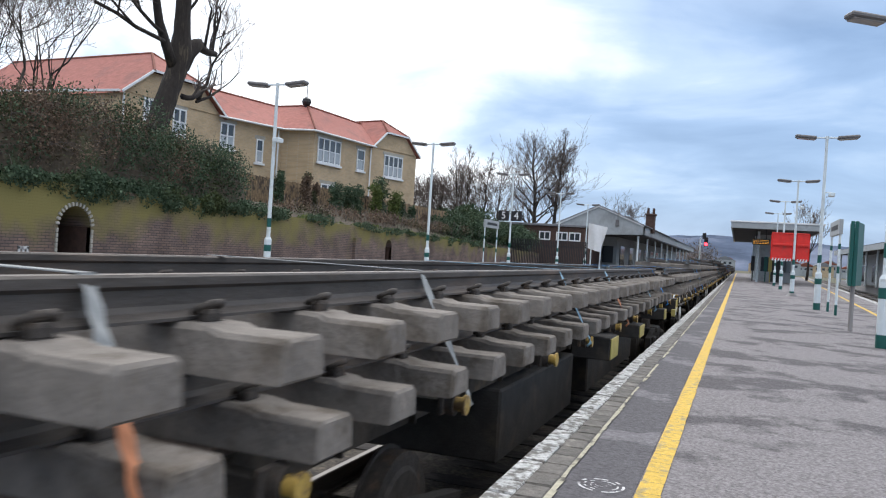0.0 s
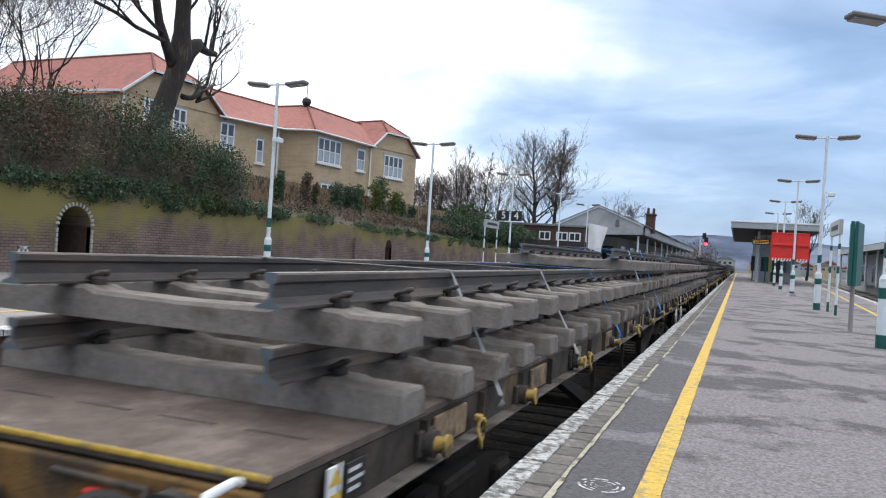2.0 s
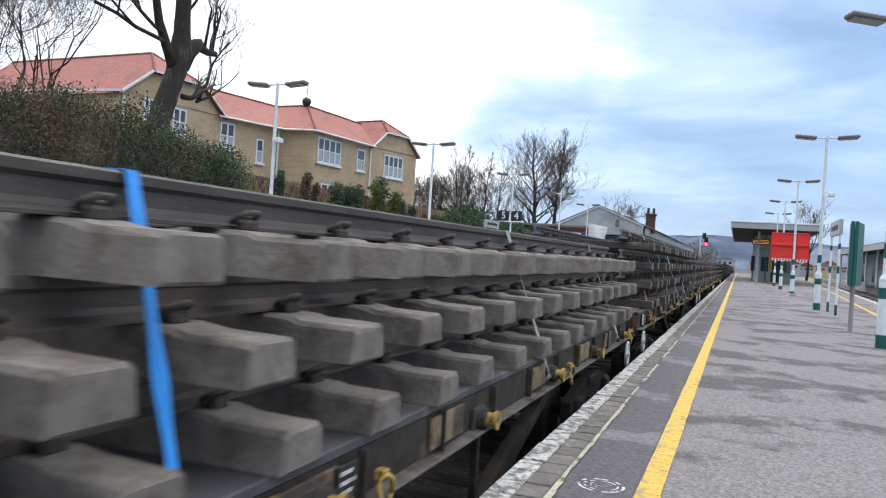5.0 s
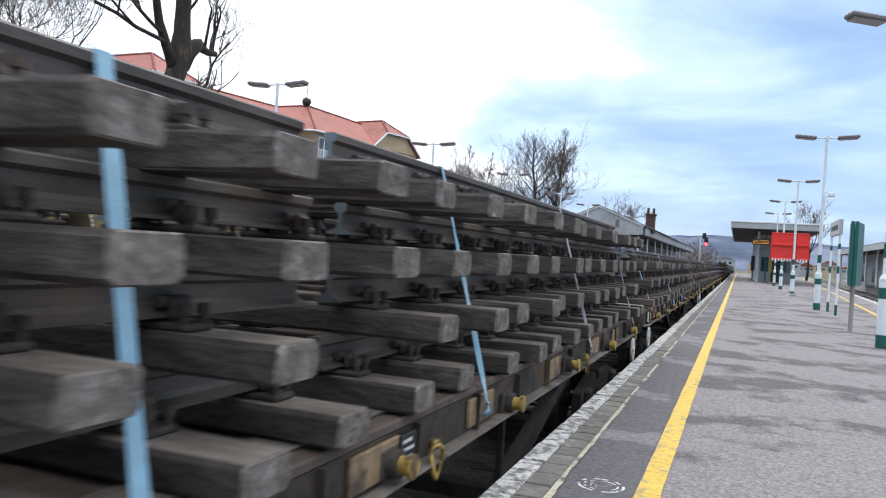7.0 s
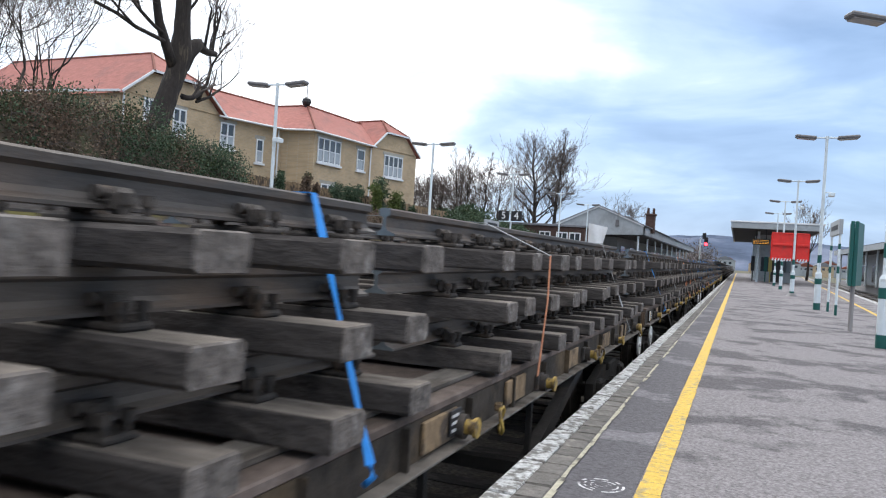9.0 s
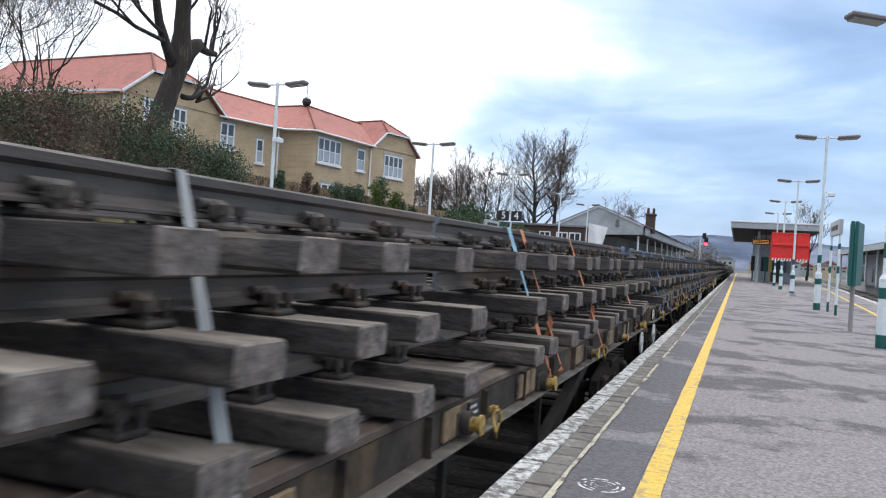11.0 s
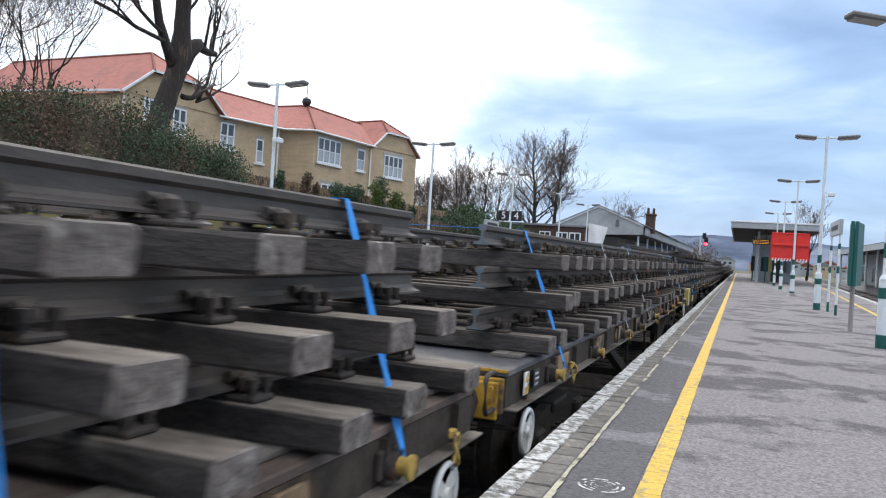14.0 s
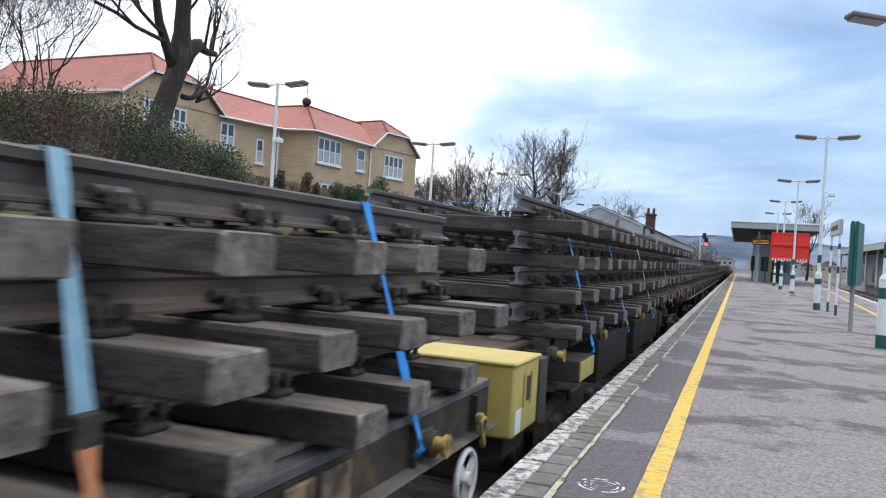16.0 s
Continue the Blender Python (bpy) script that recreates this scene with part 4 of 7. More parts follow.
def island_canopy():
    t = thing("island_canopy", "flat platform canopy with grey fascia and dark soffit", "canopy")
    y0, y1, x0, x1 = 72.0, 112.0, -0.8, 6.5
    g = Geo()
    g.cbox(x0, x1, y0, y0 + 0.2, 4.62, 5.2, 0.02)
    g.cbox(x0, x0 + 0.15, y0 + 0.2, y1, 4.62, 5.2, 0.02)
    g.cbox(x1 - 0.15, x1, y0 + 0.2, y1, 4.62, 5.2, 0.02)
    part("fascia", g, "panel_grey", t, "pale grey fascia")
    part("cornice", Geo().cbox(x0 - 0.08, x1 + 0.08, y0 - 0.08, y0 + 0.1, 5.12, 5.26, 0.02), "white", t, "white edge trim")
    part("soffit", Geo().box(x0 + 0.15, x1 - 0.15, y0 + 0.2, y1, 4.66, 4.8), "canopy_dark", t)
    part("roof", Geo().box(x0 + 0.15, x1 - 0.15, y0 + 0.2, y1, 5.0, 5.1), "slate", t)
    for y in (78, 90, 102):
        for x in (1.6, 4.6):
            part("column", Geo().tube((x, y, 0), (x, y, 4.66), 0.11, n=10), "post", t, "painted canopy column")
    d = thing("departure_display", "hanging departure display with amber writing", "display")
    part("case", Geo().cbox(1.0, 2.4, 73.0, 73.3, 3.3, 3.8, 0.03), "black", d)
    rnd = random.Random(4)
    for r in range(3):
        x = 1.08
        while x < 2.25:
            w = rnd.uniform(0.05, 0.2)
            part("lit_word", Geo().box(x, min(x + w, 2.32), 72.985, 72.998, 3.66 - r * 0.13, 3.70 - r * 0.13), "amber_led", d, "glowing amber bar")
            x += w + 0.05
    part("hanger", Geo().tube((1.3, 73.15, 3.8), (1.3, 73.15, 4.68), 0.03, n=6), "black", d)
    part("hanger", Geo().tube((2.1, 73.15, 3.8), (2.1, 73.15, 4.68), 0.03, n=6), "black", d)
    w = thing("waiting_room", "pale grey waiting room under the canopy", "waiting room")
    part("wall", Geo().box(1.9, 5.0, 84.0, 108.0, 0.0, 4.62), "panel_grey", w)
    for k in range(3):
        part("window", Geo().box(2.05 + k * 0.95, 2.85 + k * 0.95, 83.95, 83.99, 1.0, 2.4), "glass", w, "dark window")
    part("door", Geo().cbox(3.0, 3.85, 83.9, 83.96, 0.0, 2.1, 0.01), "canopy_dark", w, "dark doorway")
    for x, y, c in ((1.25, 80.0, "black"), (2.4, 80.5, "green"), (2.75, 79.0, "yellow")):
        b = thing("platform_notice", "upright notice board on the platform", "notice board", "notices under the canopy")
        part("post", Geo().tube((x, y, 0), (x, y, 2.4), 0.05, n=8), c, b)
        part("board", Geo().cbox(x - 0.16, x + 0.16, y - 0.06, y - 0.02, 1.0, 2.4, 0.01), c, b)


def far_canopy():
    t = thing("far_platform_canopy", "long grey canopy on the far platform", "canopy")
    x0, y0, y1 = 13.0, 62.0, 128.0
    part("fascia", Geo().cbox(x0, x0 + 0.2, y0, y1, 3.9, 4.5, 0.02).cbox(x0 + 0.2, x0 + 6.5, y0, y0 + 0.2, 3.9, 4.5, 0.02), "panel_grey", t, "pale grey fascia")
    part("soffit", Geo().box(x0 + 0.2, x0 + 6.5, y0 + 0.2, y1, 4.0, 4.1), "canopy_dark", t)
    part("roof", Geo().slab([(x0, y0, 4.5), (x0 + 6.5, y0, 5.0), (x0 + 6.5, y1, 5.0), (x0, y1, 4.5)], (0, 0, 0.08)), "slate", t)
    part("wall", Geo().box(x0 + 3.2, x0 + 6.4, y0 + 1, y1, -0.0, 4.0), "panel_grey", t, "pale brick wall")
    for k in range(7):
        part("window", Geo().box(x0 + 3.12, x0 + 3.19, y0 + 3 + k * 9, y0 + 7 + k * 9, 0.3, 2.6), "glass", t, "dark window")
    for k in range(9):
        part("column", Geo().tube((x0 + 0.9, y0 + 1 + k * 8, -0.0), (x0 + 0.9, y0 + 1 + k * 8, 4.0), 0.12, n=8), "post", t, "painted canopy column")


def hills():
    rnd = random.Random(21)
    for r, (dist, height, x0, x1) in enumerate(((950, 40, -900, 900), (1500, 74, -1600, 1500))):
        g = Geo()
        n = 160
        ph = [rnd.uniform(0, 6) for _ in range(5)]
        vs = []
        for k in range(n + 1):
            x = x0 + (x1 - x0) * k / n
            hgt = height * (0.72 + 0.22 * math.sin(x * 0.004 + ph[0]) + 0.1 * math.sin(x * 0.011 + ph[1])) + rnd.uniform(-1.6, 1.6)
            hgt *= 1 if x < 60 else max(0.35, 1 - (x - 60) / 700)
            vs += [(x, dist - 160, -2), (x, dist, hgt), (x, dist + 60, hgt * 0.9)]
        g.add(vs, [(3 * k + i, 3 * k + 3 + i, 3 * k + 4 + i, 3 * k + 1 + i) for k in range(n) for i in (0, 1)], False)
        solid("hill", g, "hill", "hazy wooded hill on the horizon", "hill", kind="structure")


station_building()
island_canopy()
far_canopy()
hills()

# ---- lamp posts, signs, signal ----
def lamp_post(x, y, arm_turn=0.0, height=5.5, label="slim pale platform lamp post with two flat lamps"):
    t = thing("lamp_post", label, "lamp post", "platform lamp posts", at=pose(x, y, 0, 0, 0, arm_turn))
    part("base", Geo().tube((0, 0, 0), (0, 0, 1.15), 0.1, n=12), "post", t)
    part("base_band", Geo().tube((0, 0, 0), (0, 0, 0.22), 0.106, n=12), "green", t, "dark green band")
    part("collar_band", Geo().tube((0, 0, 0.82), (0, 0, 1.0), 0.106, n=12), "green", t, "dark green band")
    part("collar", Geo().tube((0, 0, 1.15), (0, 0, 1.22), 0.1, 0.065, n=12), "post", t)
    part("pole", Geo().tube((0, 0, 1.22), (0, 0, height), 0.058, 0.042, n=12), "post", t)
    part("pole_band", Geo().tube((0, 0, 1.5), (0, 0, 1.75), 0.062, n=12), "green", t, "dark green band")
    part("bracket", Geo().tube((-0.5, 0, height), (0.5, 0, height), 0.025, n=8).tube((0, 0, height - 0.06), (0, 0, height + 0.05), 0.05, n=10), "post", t)
    for s in (-1, 1):
        tilt = pose(s * 0.62, 0, height + 0.0, 0, -s * 5, 0)
        hd = part("lamp_head", Geo().cbox(-0.32, 0.32, -0.14, 0.14, -0.03, 0.07, 0.03, tilt), "lamp", t, "flat grey lamp head")
        part("diffuser", Geo().cbox(-0.27, 0.27, -0.115, 0.115, -0.055, -0.028, 0.01, tilt), "lamp_glass", hd, "frosted diffuser")
    return t


lamp_post(2.3, 14.75, 24, 5.42)
for x, y in ((2.4, 27.6), (2.45, 41.0), (2.52, 53.3), (2.6, 64.8), (-12.37, 18.8), (-12.09, 30.1), (-11.74, 41.2), (-11.64, 52.9), (-11.63, 63.2)):
    lamp_post(x, y)


def camera_on_post(x, y, z):
    t = thing("security_camera", "small white security camera on the lamp post", "security camera", "security cameras")
    part("bracket", Geo().tube((x, y, z), (x + 0.2, y - 0.05, z), 0.02, n=6), "post", t)
    part("housing", Geo().cbox(x + 0.1, x + 0.28, y - 0.3, y + 0.02, z - 0.14, z - 0.02, 0.02), "post", t)


camera_on_post(2.43, 27.6, 3.75)
camera_on_post(-12.35, 18.8, 4.0)
camera_on_post(2.47, 41.0, 4.3)


def poster_board():
    x, y = 2.26, 18.4
    t = thing("poster_board", "dark green double-sided poster board on a grey post", "notice board")
    part("post", Geo().tube((x, y, 0), (x, y, 2.15), 0.045, n=10), "lamp_glass", t, "grey steel post")
    for s in (-1, 1):
        m = Matrix.Translation((x, y, 1.62)) @ pose(0, 0, 0, 0, 0, 80 + s * 5)
        p = part("panel", Geo().cbox(-0.40, 0.40, s * 0.075 - 0.03, s * 0.075 + 0.03, -0.66, 0.66, 0.015, m), "green", t, "dark green panel")
        part("edge_trim", Geo().cbox(-0.44, -0.40, s * 0.075 - 0.036, s * 0.075 + 0.036, -0.67, 0.67, 0.01, m), "green", p)


poster_board()


def name_sign(x, y0, y1, top, xb=None):
    xb = x if xb is None else xb
    t = thing("station_sign", "grey station name sign on two banded posts", "sign", "station name signs")
    for xx, y in ((x, y0), (xb, y1)):
        p = part("post", Geo().tube((xx, y, 0), (xx, y, top), 0.035, n=8), "post", t, "pale post")
        part("band", Geo().tube((xx, y, 0), (xx, y, 0.3), 0.038, n=8).tube((xx, y, 1.2), (xx, y, 1.4), 0.038, n=8).tube((xx, y, 1.9), (xx, y, 2.05), 0.038, n=8), "green", p, "dark green bands")
    g = Geo()
    d = Vector((xb - x, y1 - y0, 0)).normalized()
    o = Vector((d.y, -d.x, 0)) * 0.05
    A, B = Vector((x, y0, top - 0.42)) - d * 0.15, Vector((xb, y1, top - 0.42)) + d * 0.15
    g.slab([A + o, B + o, B + o + Vector((0, 0, 0.42)), A + o + Vector((0, 0, 0.42))], -2 * o)
    bd = part("board", g, "panel_grey", t)
    g = Geo()
    C, E = A + (B - A) * 0.15, A + (B - A) * 0.85
    for s in (1, -1):
        q = o * s * 1.06
        g.slab([C + q + Vector((0, 0, 0.14)), E + q + Vector((0, 0, 0.14)), E + q + Vector((0, 0, 0.28)), C + q + Vector((0, 0, 0.28))], o * s * 0.05)
    part("name_bar", g, "black", bd, "dark bar of lettering")


name_sign(2.66, 24.9, 27.0, 2.75)
name_sign(-12.9, 40.3, 42.6, 2.95)


def shunt_panel():
    """Red board with a white and red striped edge, fixed to a platform lamp post."""
    t = thing("red_board", "pair of bright red folded boards with striped lower edges", "warning board")
    y = 41.25
    for cx, w in ((1.92, 1.02), (2.82, 0.62)):
        p = part("panel", Geo().cbox(cx - w / 2, cx + w / 2, y - 0.05, y, 1.68, 3.0, 0.05), "red", t, "red panel")
        part("lip", Geo().cbox(cx - w / 2 + 0.08, cx + w / 2 - 0.04, y - 0.16, y - 0.05, 2.38, 2.5, 0.02), "red", p)
        part("upper_rim", Geo().cbox(cx - w / 2 + 0.03, cx + w / 2 - 0.03, y - 0.09, y - 0.05, 2.96, 3.02, 0.01), "red", p)
        part("lower_rim", Geo().cbox(cx - w / 2 + 0.03, cx + w / 2 - 0.03, y - 0.09, y - 0.05, 1.72, 1.8, 0.01), "red", p)
        n = int(w / 0.14)
        for k in range(n):
            x = cx - w / 2 + 0.06 + k * (w - 0.1) / n
            part("stripe", Geo().slab([(x, y - 0.1, 1.65), (x + 0.06, y - 0.1, 1.65), (x + 0.1, y - 0.1, 1.78), (x + 0.04, y - 0.1, 1.78)], (0, 0.01, 0)), "white", p, "white stripe")
    part("bracket", Geo().tube((1.9, y, 2.7), (2.9, y, 2.7), 0.03, n=6).tube((1.9, y, 2.0), (2.9, y, 2.0), 0.03, n=6), "lamp", t)
    part("hook", Geo().tube((1.95, y - 0.06, 2.75), (1.95, y - 0.2, 2.75), 0.05, n=10), "red", t)
    part("foot", Geo().tube((2.45, 41.0, 0), (2.45, 41.0, 0.14), 0.26, 0.12, n=12), "lamp", t, "flared dark foot")


shunt_panel()


def platform_number_sign():
    t = thing("platform_number_sign", "black platform number signs with white figures", "sign")
    x, y, z = -11.74, 41.1, 3.0
    for s, ch in ((-0.36, "5"), (0.36, "4")):
        b = part("plate", Geo().cbox(x + s - 0.3, x + s + 0.3, y - 0.12, y - 0.07, z - 0.05, z + 0.5, 0.01), "black", t, "black square plate")
        cu = bpy.data.curves.new("figure", "FONT")
        cu.body, cu.size, cu.align_x, cu.align_y, cu.extrude = ch, 0.55, "CENTER", "CENTER", 0.004
        cu.materials.append(MAT["white"])
        ob = new("figure_" + {"5": "five", "4": "four"}[ch], cu)
        ob.parent = b
        ob.matrix_basis = Matrix.Translation((x + s, y - 0.13, z + 0.225)) @ pose(0, 0, 0, 90, 0, 0)
    part("bracket", Geo().tube((x - 0.6, y - 0.05, z + 0.35), (x + 0.6, y - 0.05, z + 0.35), 0.025, n=6), "lamp", t)


platform_number_sign()


def signal():
    t = thing("colour_light_signal", "colour light signal showing a red aspect", "signal")
    x, y = -3.45, 90.0
    part("post", Geo().tube((-4.05, y, -1.0), (-4.05, y, 4.2), 0.09, n=8).tube((-4.05, y, 3.55), (x, y, 3.55), 0.05, n=6), "post", t, "grey post")
    part("head", Geo().cbox(x - 0.2, x + 0.2, y - 0.15, y + 0.15, 3.3, 4.3, 0.05).cbox(x - 0.42, x - 0.02, y - 0.15, y + 0.15, 4.1, 4.75, 0.05, None), "black", t, "black signal head")
    part("red_lamp", Geo().tube((x, y - 0.16, 3.55), (x, y - 0.2, 3.55), 0.17, n=14), "red_light", t, "lit red lamp")
    part("hood", Geo().tube((x, y - 0.1, 3.85), (x, y - 0.4, 3.85), 0.2, n=10, caps=False), "black", t)


signal()


def white_dish():
    """Pale sheeted sign seen edge-on beside the building."""
    t = thing("sheeted_sign", "sign wrapped in a creased white sheet", "sign")
    g = Geo()
    rnd = random.Random(6)
    n, m = 8, 8
    vs = []
    for j in range(m + 1):
        for i in range(n + 1):
            u, v = i / n, j / m
            x = -10.55 + 1.45 * u * (0.62 + 0.38 * v)
            vs.append((x, 58.0 + 0.12 * math.sin(7 * u + 3 * v) + rnd.uniform(-0.03, 0.03), 1.95 + 1.85 * v - 0.25 * u))
    g.add(vs, [(j * (n + 1) + i, j * (n + 1) + i + 1, (j + 1) * (n + 1) + i + 1, (j + 1) * (n + 1) + i) for j in range(m) for i in range(n)], True)
    g.add([(x, y + 0.06, z) for x, y, z in vs], [tuple(reversed(f)) for f in g.f[:n * m]], True)
    part("sheet", g, "white", t, "creased white sheet")
    part("post", Geo().tube((-10.3, 58.2, 0), (-10.3, 58.2, 3.6), 0.05, n=8).tube((-9.6, 58.2, 0), (-9.6, 58.2, 3.2), 0.05, n=8), "post", t)


white_dish()

# ---- the train ----
SPEED, START, PITCH_W = 9.6, 22.13, 19.68
DECK = 0.365
LAYER = 0.333
LIFT = 0.03                # planks under the timber panels
MOVERS = []


def moving(ob, u, z=0.0, x=0.0):
    """Registers a thing that rides on the train: u metres behind the first loaded panel's end."""
    ob.matrix_basis = pose(TRACK_A + x, START + u, z)
    MOVERS.append((ob, u, z, x))
    return ob


def concrete_sleeper_mesh(seed):
    rnd = random.Random(seed)
    g = Geo()
    st = [(-1.25, 0.138, 0.098), (-1.235, 0.15, 0.108), (-0.98, 0.153, 0.108), (-0.93, 0.166, 0.108), (-0.88, 0.17, 0.108), (-0.62, 0.17, 0.108), (-0.54, 0.145, 0.108), (0.0, 0.135, 0.105)]
    st = st + [(-x, h, w) for x, h, w in st[-2::-1]]
    vs, n = [], 6
    for x, h, w in st:
        e = 0.012 if abs(x) > 1.24 else 0.0
        j = lambda a=0.004: rnd.uniform(-a, a)
        vs += [(x + j(), -0.142 + e, e), (x + j(), 0.142 - e, e), (x + j(), w + 0.02 + j(), h - 0.018 + j()), (x + j(), w + j(), h + j(0.003)), (x + j(), -w + j(), h + j(0.003)), (x + j(), -w - 0.02 + j(), h - 0.018 + j())]
    m = len(st)
    g.add(vs, [(i * n + k, i * n + (k + 1) % n, (i + 1) * n + (k + 1) % n, (i + 1) * n + k) for i in range(m - 1) for k in range(n)] + [tuple(range(n)), tuple(range(n * m - n, n * m))])
    return g


def timber_sleeper_mesh(seed):
    rnd = random.Random(100 + seed)
    g = Geo()
    ln = 1.3 + rnd.uniform(-0.03, 0.03)
    vs, n, xs = [], 8, [-ln, -ln + 0.01, -0.6, 0.1, 0.7, ln - 0.012, ln]
    for x in xs:
        e = 0.006 if abs(x) > ln - 0.005 else 0.0
        w, h, c = 0.13 - e, 0.132 - e, 0.005 + rnd.uniform(0, 0.016)
        j = lambda: rnd.uniform(-0.007, 0.007)
        vs += [(x, -w + c + j(), e), (x, w - c + j(), e), (x, w + j(), e + c), (x, w + j(), h - c + j()), (x, w - c + j(), h), (x, -w + c + j(), h), (x, -w + j(), h - c + j()), (x, -w + j(), e + c)]
    m = len(xs)
    nf = len(xs) - 1
    g.add(vs, [(i * n + k, i * n + (k + 1) % n, (i + 1) * n + (k + 1) % n, (i + 1) * n + k) for i in range(m - 1) for k in range(n)] + [tuple(range(n)), tuple(range(n * m - n, n * m))])
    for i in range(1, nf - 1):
        g.mi[i * n + 4] = 1        # the upper face, sky light put into its paler colour
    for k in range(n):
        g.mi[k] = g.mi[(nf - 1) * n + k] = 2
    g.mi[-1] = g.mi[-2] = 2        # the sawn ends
    return g


def clip_geo():
    """A sprung rail clip with its cast shoulder, either side of a rail."""
    g = Geo()
    g.cbox(-0.135, 0.135, -0.06, 0.06, 0.158, 0.171, 0.004)
    for s in (-1, 1):
        g.cbox(s * 0.108 - 0.026, s * 0.108 + 0.026, -0.045, 0.045, 0.162, 0.212, 0.012)
        g.path([(s * 0.07, -0.04, 0.2), (s * 0.10, -0.062, 0.215), (s * 0.138, -0.035, 0.238), (s * 0.14, 0.025, 0.24), (s * 0.11, 0.055, 0.225), (s * 0.085, 0.028, 0.214), (s * 0.105, -0.015, 0.22)],
               [0.0135] * 7, 6)
    return g


def chair_geo():
    """A cast-iron chair with jaws and screw heads under a rail."""
    g = Geo()
    g.cbox(-0.18, 0.18, -0.075, 0.075, 0.131, 0.16, 0.01)
    for s in (-1, 1):
        g.cbox(s * 0.088 - 0.026, s * 0.088 + 0.026, -0.048, 0.048, 0.158, 0.245, 0.02)
        g.tube((s * 0.052, -0.075, 0.228), (s * 0.052, 0.075, 0.228), 0.022, n=7)
        for t in (-0.05, 0.05):
            g.tube((s * 0.15, t, 0.158), (s * 0.15, t, 0.212), 0.016, n=6)
            g.tube((s * 0.15, t, 0.19), (s * 0.15, t, 0.226), 0.026, n=6)
    return g


SLEEPERS = {"concrete": [concrete_sleeper_mesh(k) for k in range(5)], "timber": [timber_sleeper_mesh(k) for k in range(6)]}
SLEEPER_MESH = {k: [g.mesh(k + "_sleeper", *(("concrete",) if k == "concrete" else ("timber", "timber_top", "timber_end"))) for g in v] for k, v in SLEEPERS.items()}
FAST = {"concrete": clip_geo(), "timber": chair_geo()}
FAST_MESH = {k: g.mesh("rail_fastening", "iron") for k, g in FAST.items()}
RAIL_MESH = {}


def rail_mesh(length):
    if length not in RAIL_MESH:
        g = Geo()
        n = len(RAIL_PROFILE)
        g.along_y(RAIL_PROFILE, 0, length, caps=False)
        for i in range(n):
            g.mi[i] = 1 if i in (8,) else 0
        ends = [(x, y, z) for y in (0, length) for x, z in RAIL_PROFILE]
        g.add(ends, [tuple(range(n - 1, -1, -1)), tuple(range(n, 2 * n))], mi=2)
        RAIL_MESH[length] = g.mesh("rail", "rail", "rail_worn2", "rail_cut")
    return RAIL_MESH[length]


MAT["packing"] = material("weathered_packing_plank", (0.17, 0.15, 0.13), 0.9, vary=0.35, scale=8, second=(0.09, 0.075, 0.062), patch=0.45, patch_scale=3, bump=0.4, stretch=(2, 0.3, 2))
MAT["rail_worn2"] = material("dull_rail_top", (0.17, 0.145, 0.125), 0.45, metal=0.4, vary=0.2, bump=0.1, stretch=(1, 0.1, 1))


def track_panel(kind, u, layer, length=18.29, near=True, pitch=None, first=0.48, shift=0.0, lift=0.0):
    """A length of lifted track: two rails on sleepers with their fastenings."""
    pitch = pitch or (0.7517 if kind == "concrete" else 0.766)
    rnd = random.Random(int(u * 100) + layer * 7)
    label = "lifted track panel of grey concrete sleepers and rusty rails" if kind == "concrete" else "lifted track panel of dark timber sleepers and rusty rails"
    t = thing("track_panel", label, "track panel", "stacked track panels")
    zr = 0.174
    for s in (-0.7525, 0.7525):
        part("rail", rail_mesh(length), "", t, "rusty brown rail", at=pose(s, 0, zr))
    n = int((length - first - 0.16) / pitch) + 1
    far_s = Geo()
    for k in range(n):
        y = first + k * pitch
        dx, dy = (rnd.uniform(-0.02, 0.02), rnd.uniform(-0.02, 0.02)) if kind == "concrete" else (rnd.uniform(-0.04, 0.04), rnd.uniform(-0.03, 0.03))
        m = pose(dx, y + dy, 0, 0, 0, rnd.uniform(-0.5, 0.5) if kind == "concrete" else rnd.uniform(-1.2, 1.2))
        i = rnd.randrange(len(SLEEPERS[kind]))
        if near:
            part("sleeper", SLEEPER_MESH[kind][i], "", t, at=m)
            part("rail_fastening", FAST_MESH[kind], "", t, at=pose(0.7525, y + dy, 0))
            part("rail_fastening", FAST_MESH[kind], "", t, at=pose(-0.7525, y + dy, 0))
        else:
            g = SLEEPERS[kind][i]
            far_s.add([m @ Vector(v) for v in g.v], g.f)
    if not near:
        tagged(part("sleepers", far_s, "concrete" if kind == "concrete" else "timber", t), "closely spaced sleepers", kind="stuff")
    return moving(t, u, DECK + 0.003 + layer * LAYER + lift, shift)


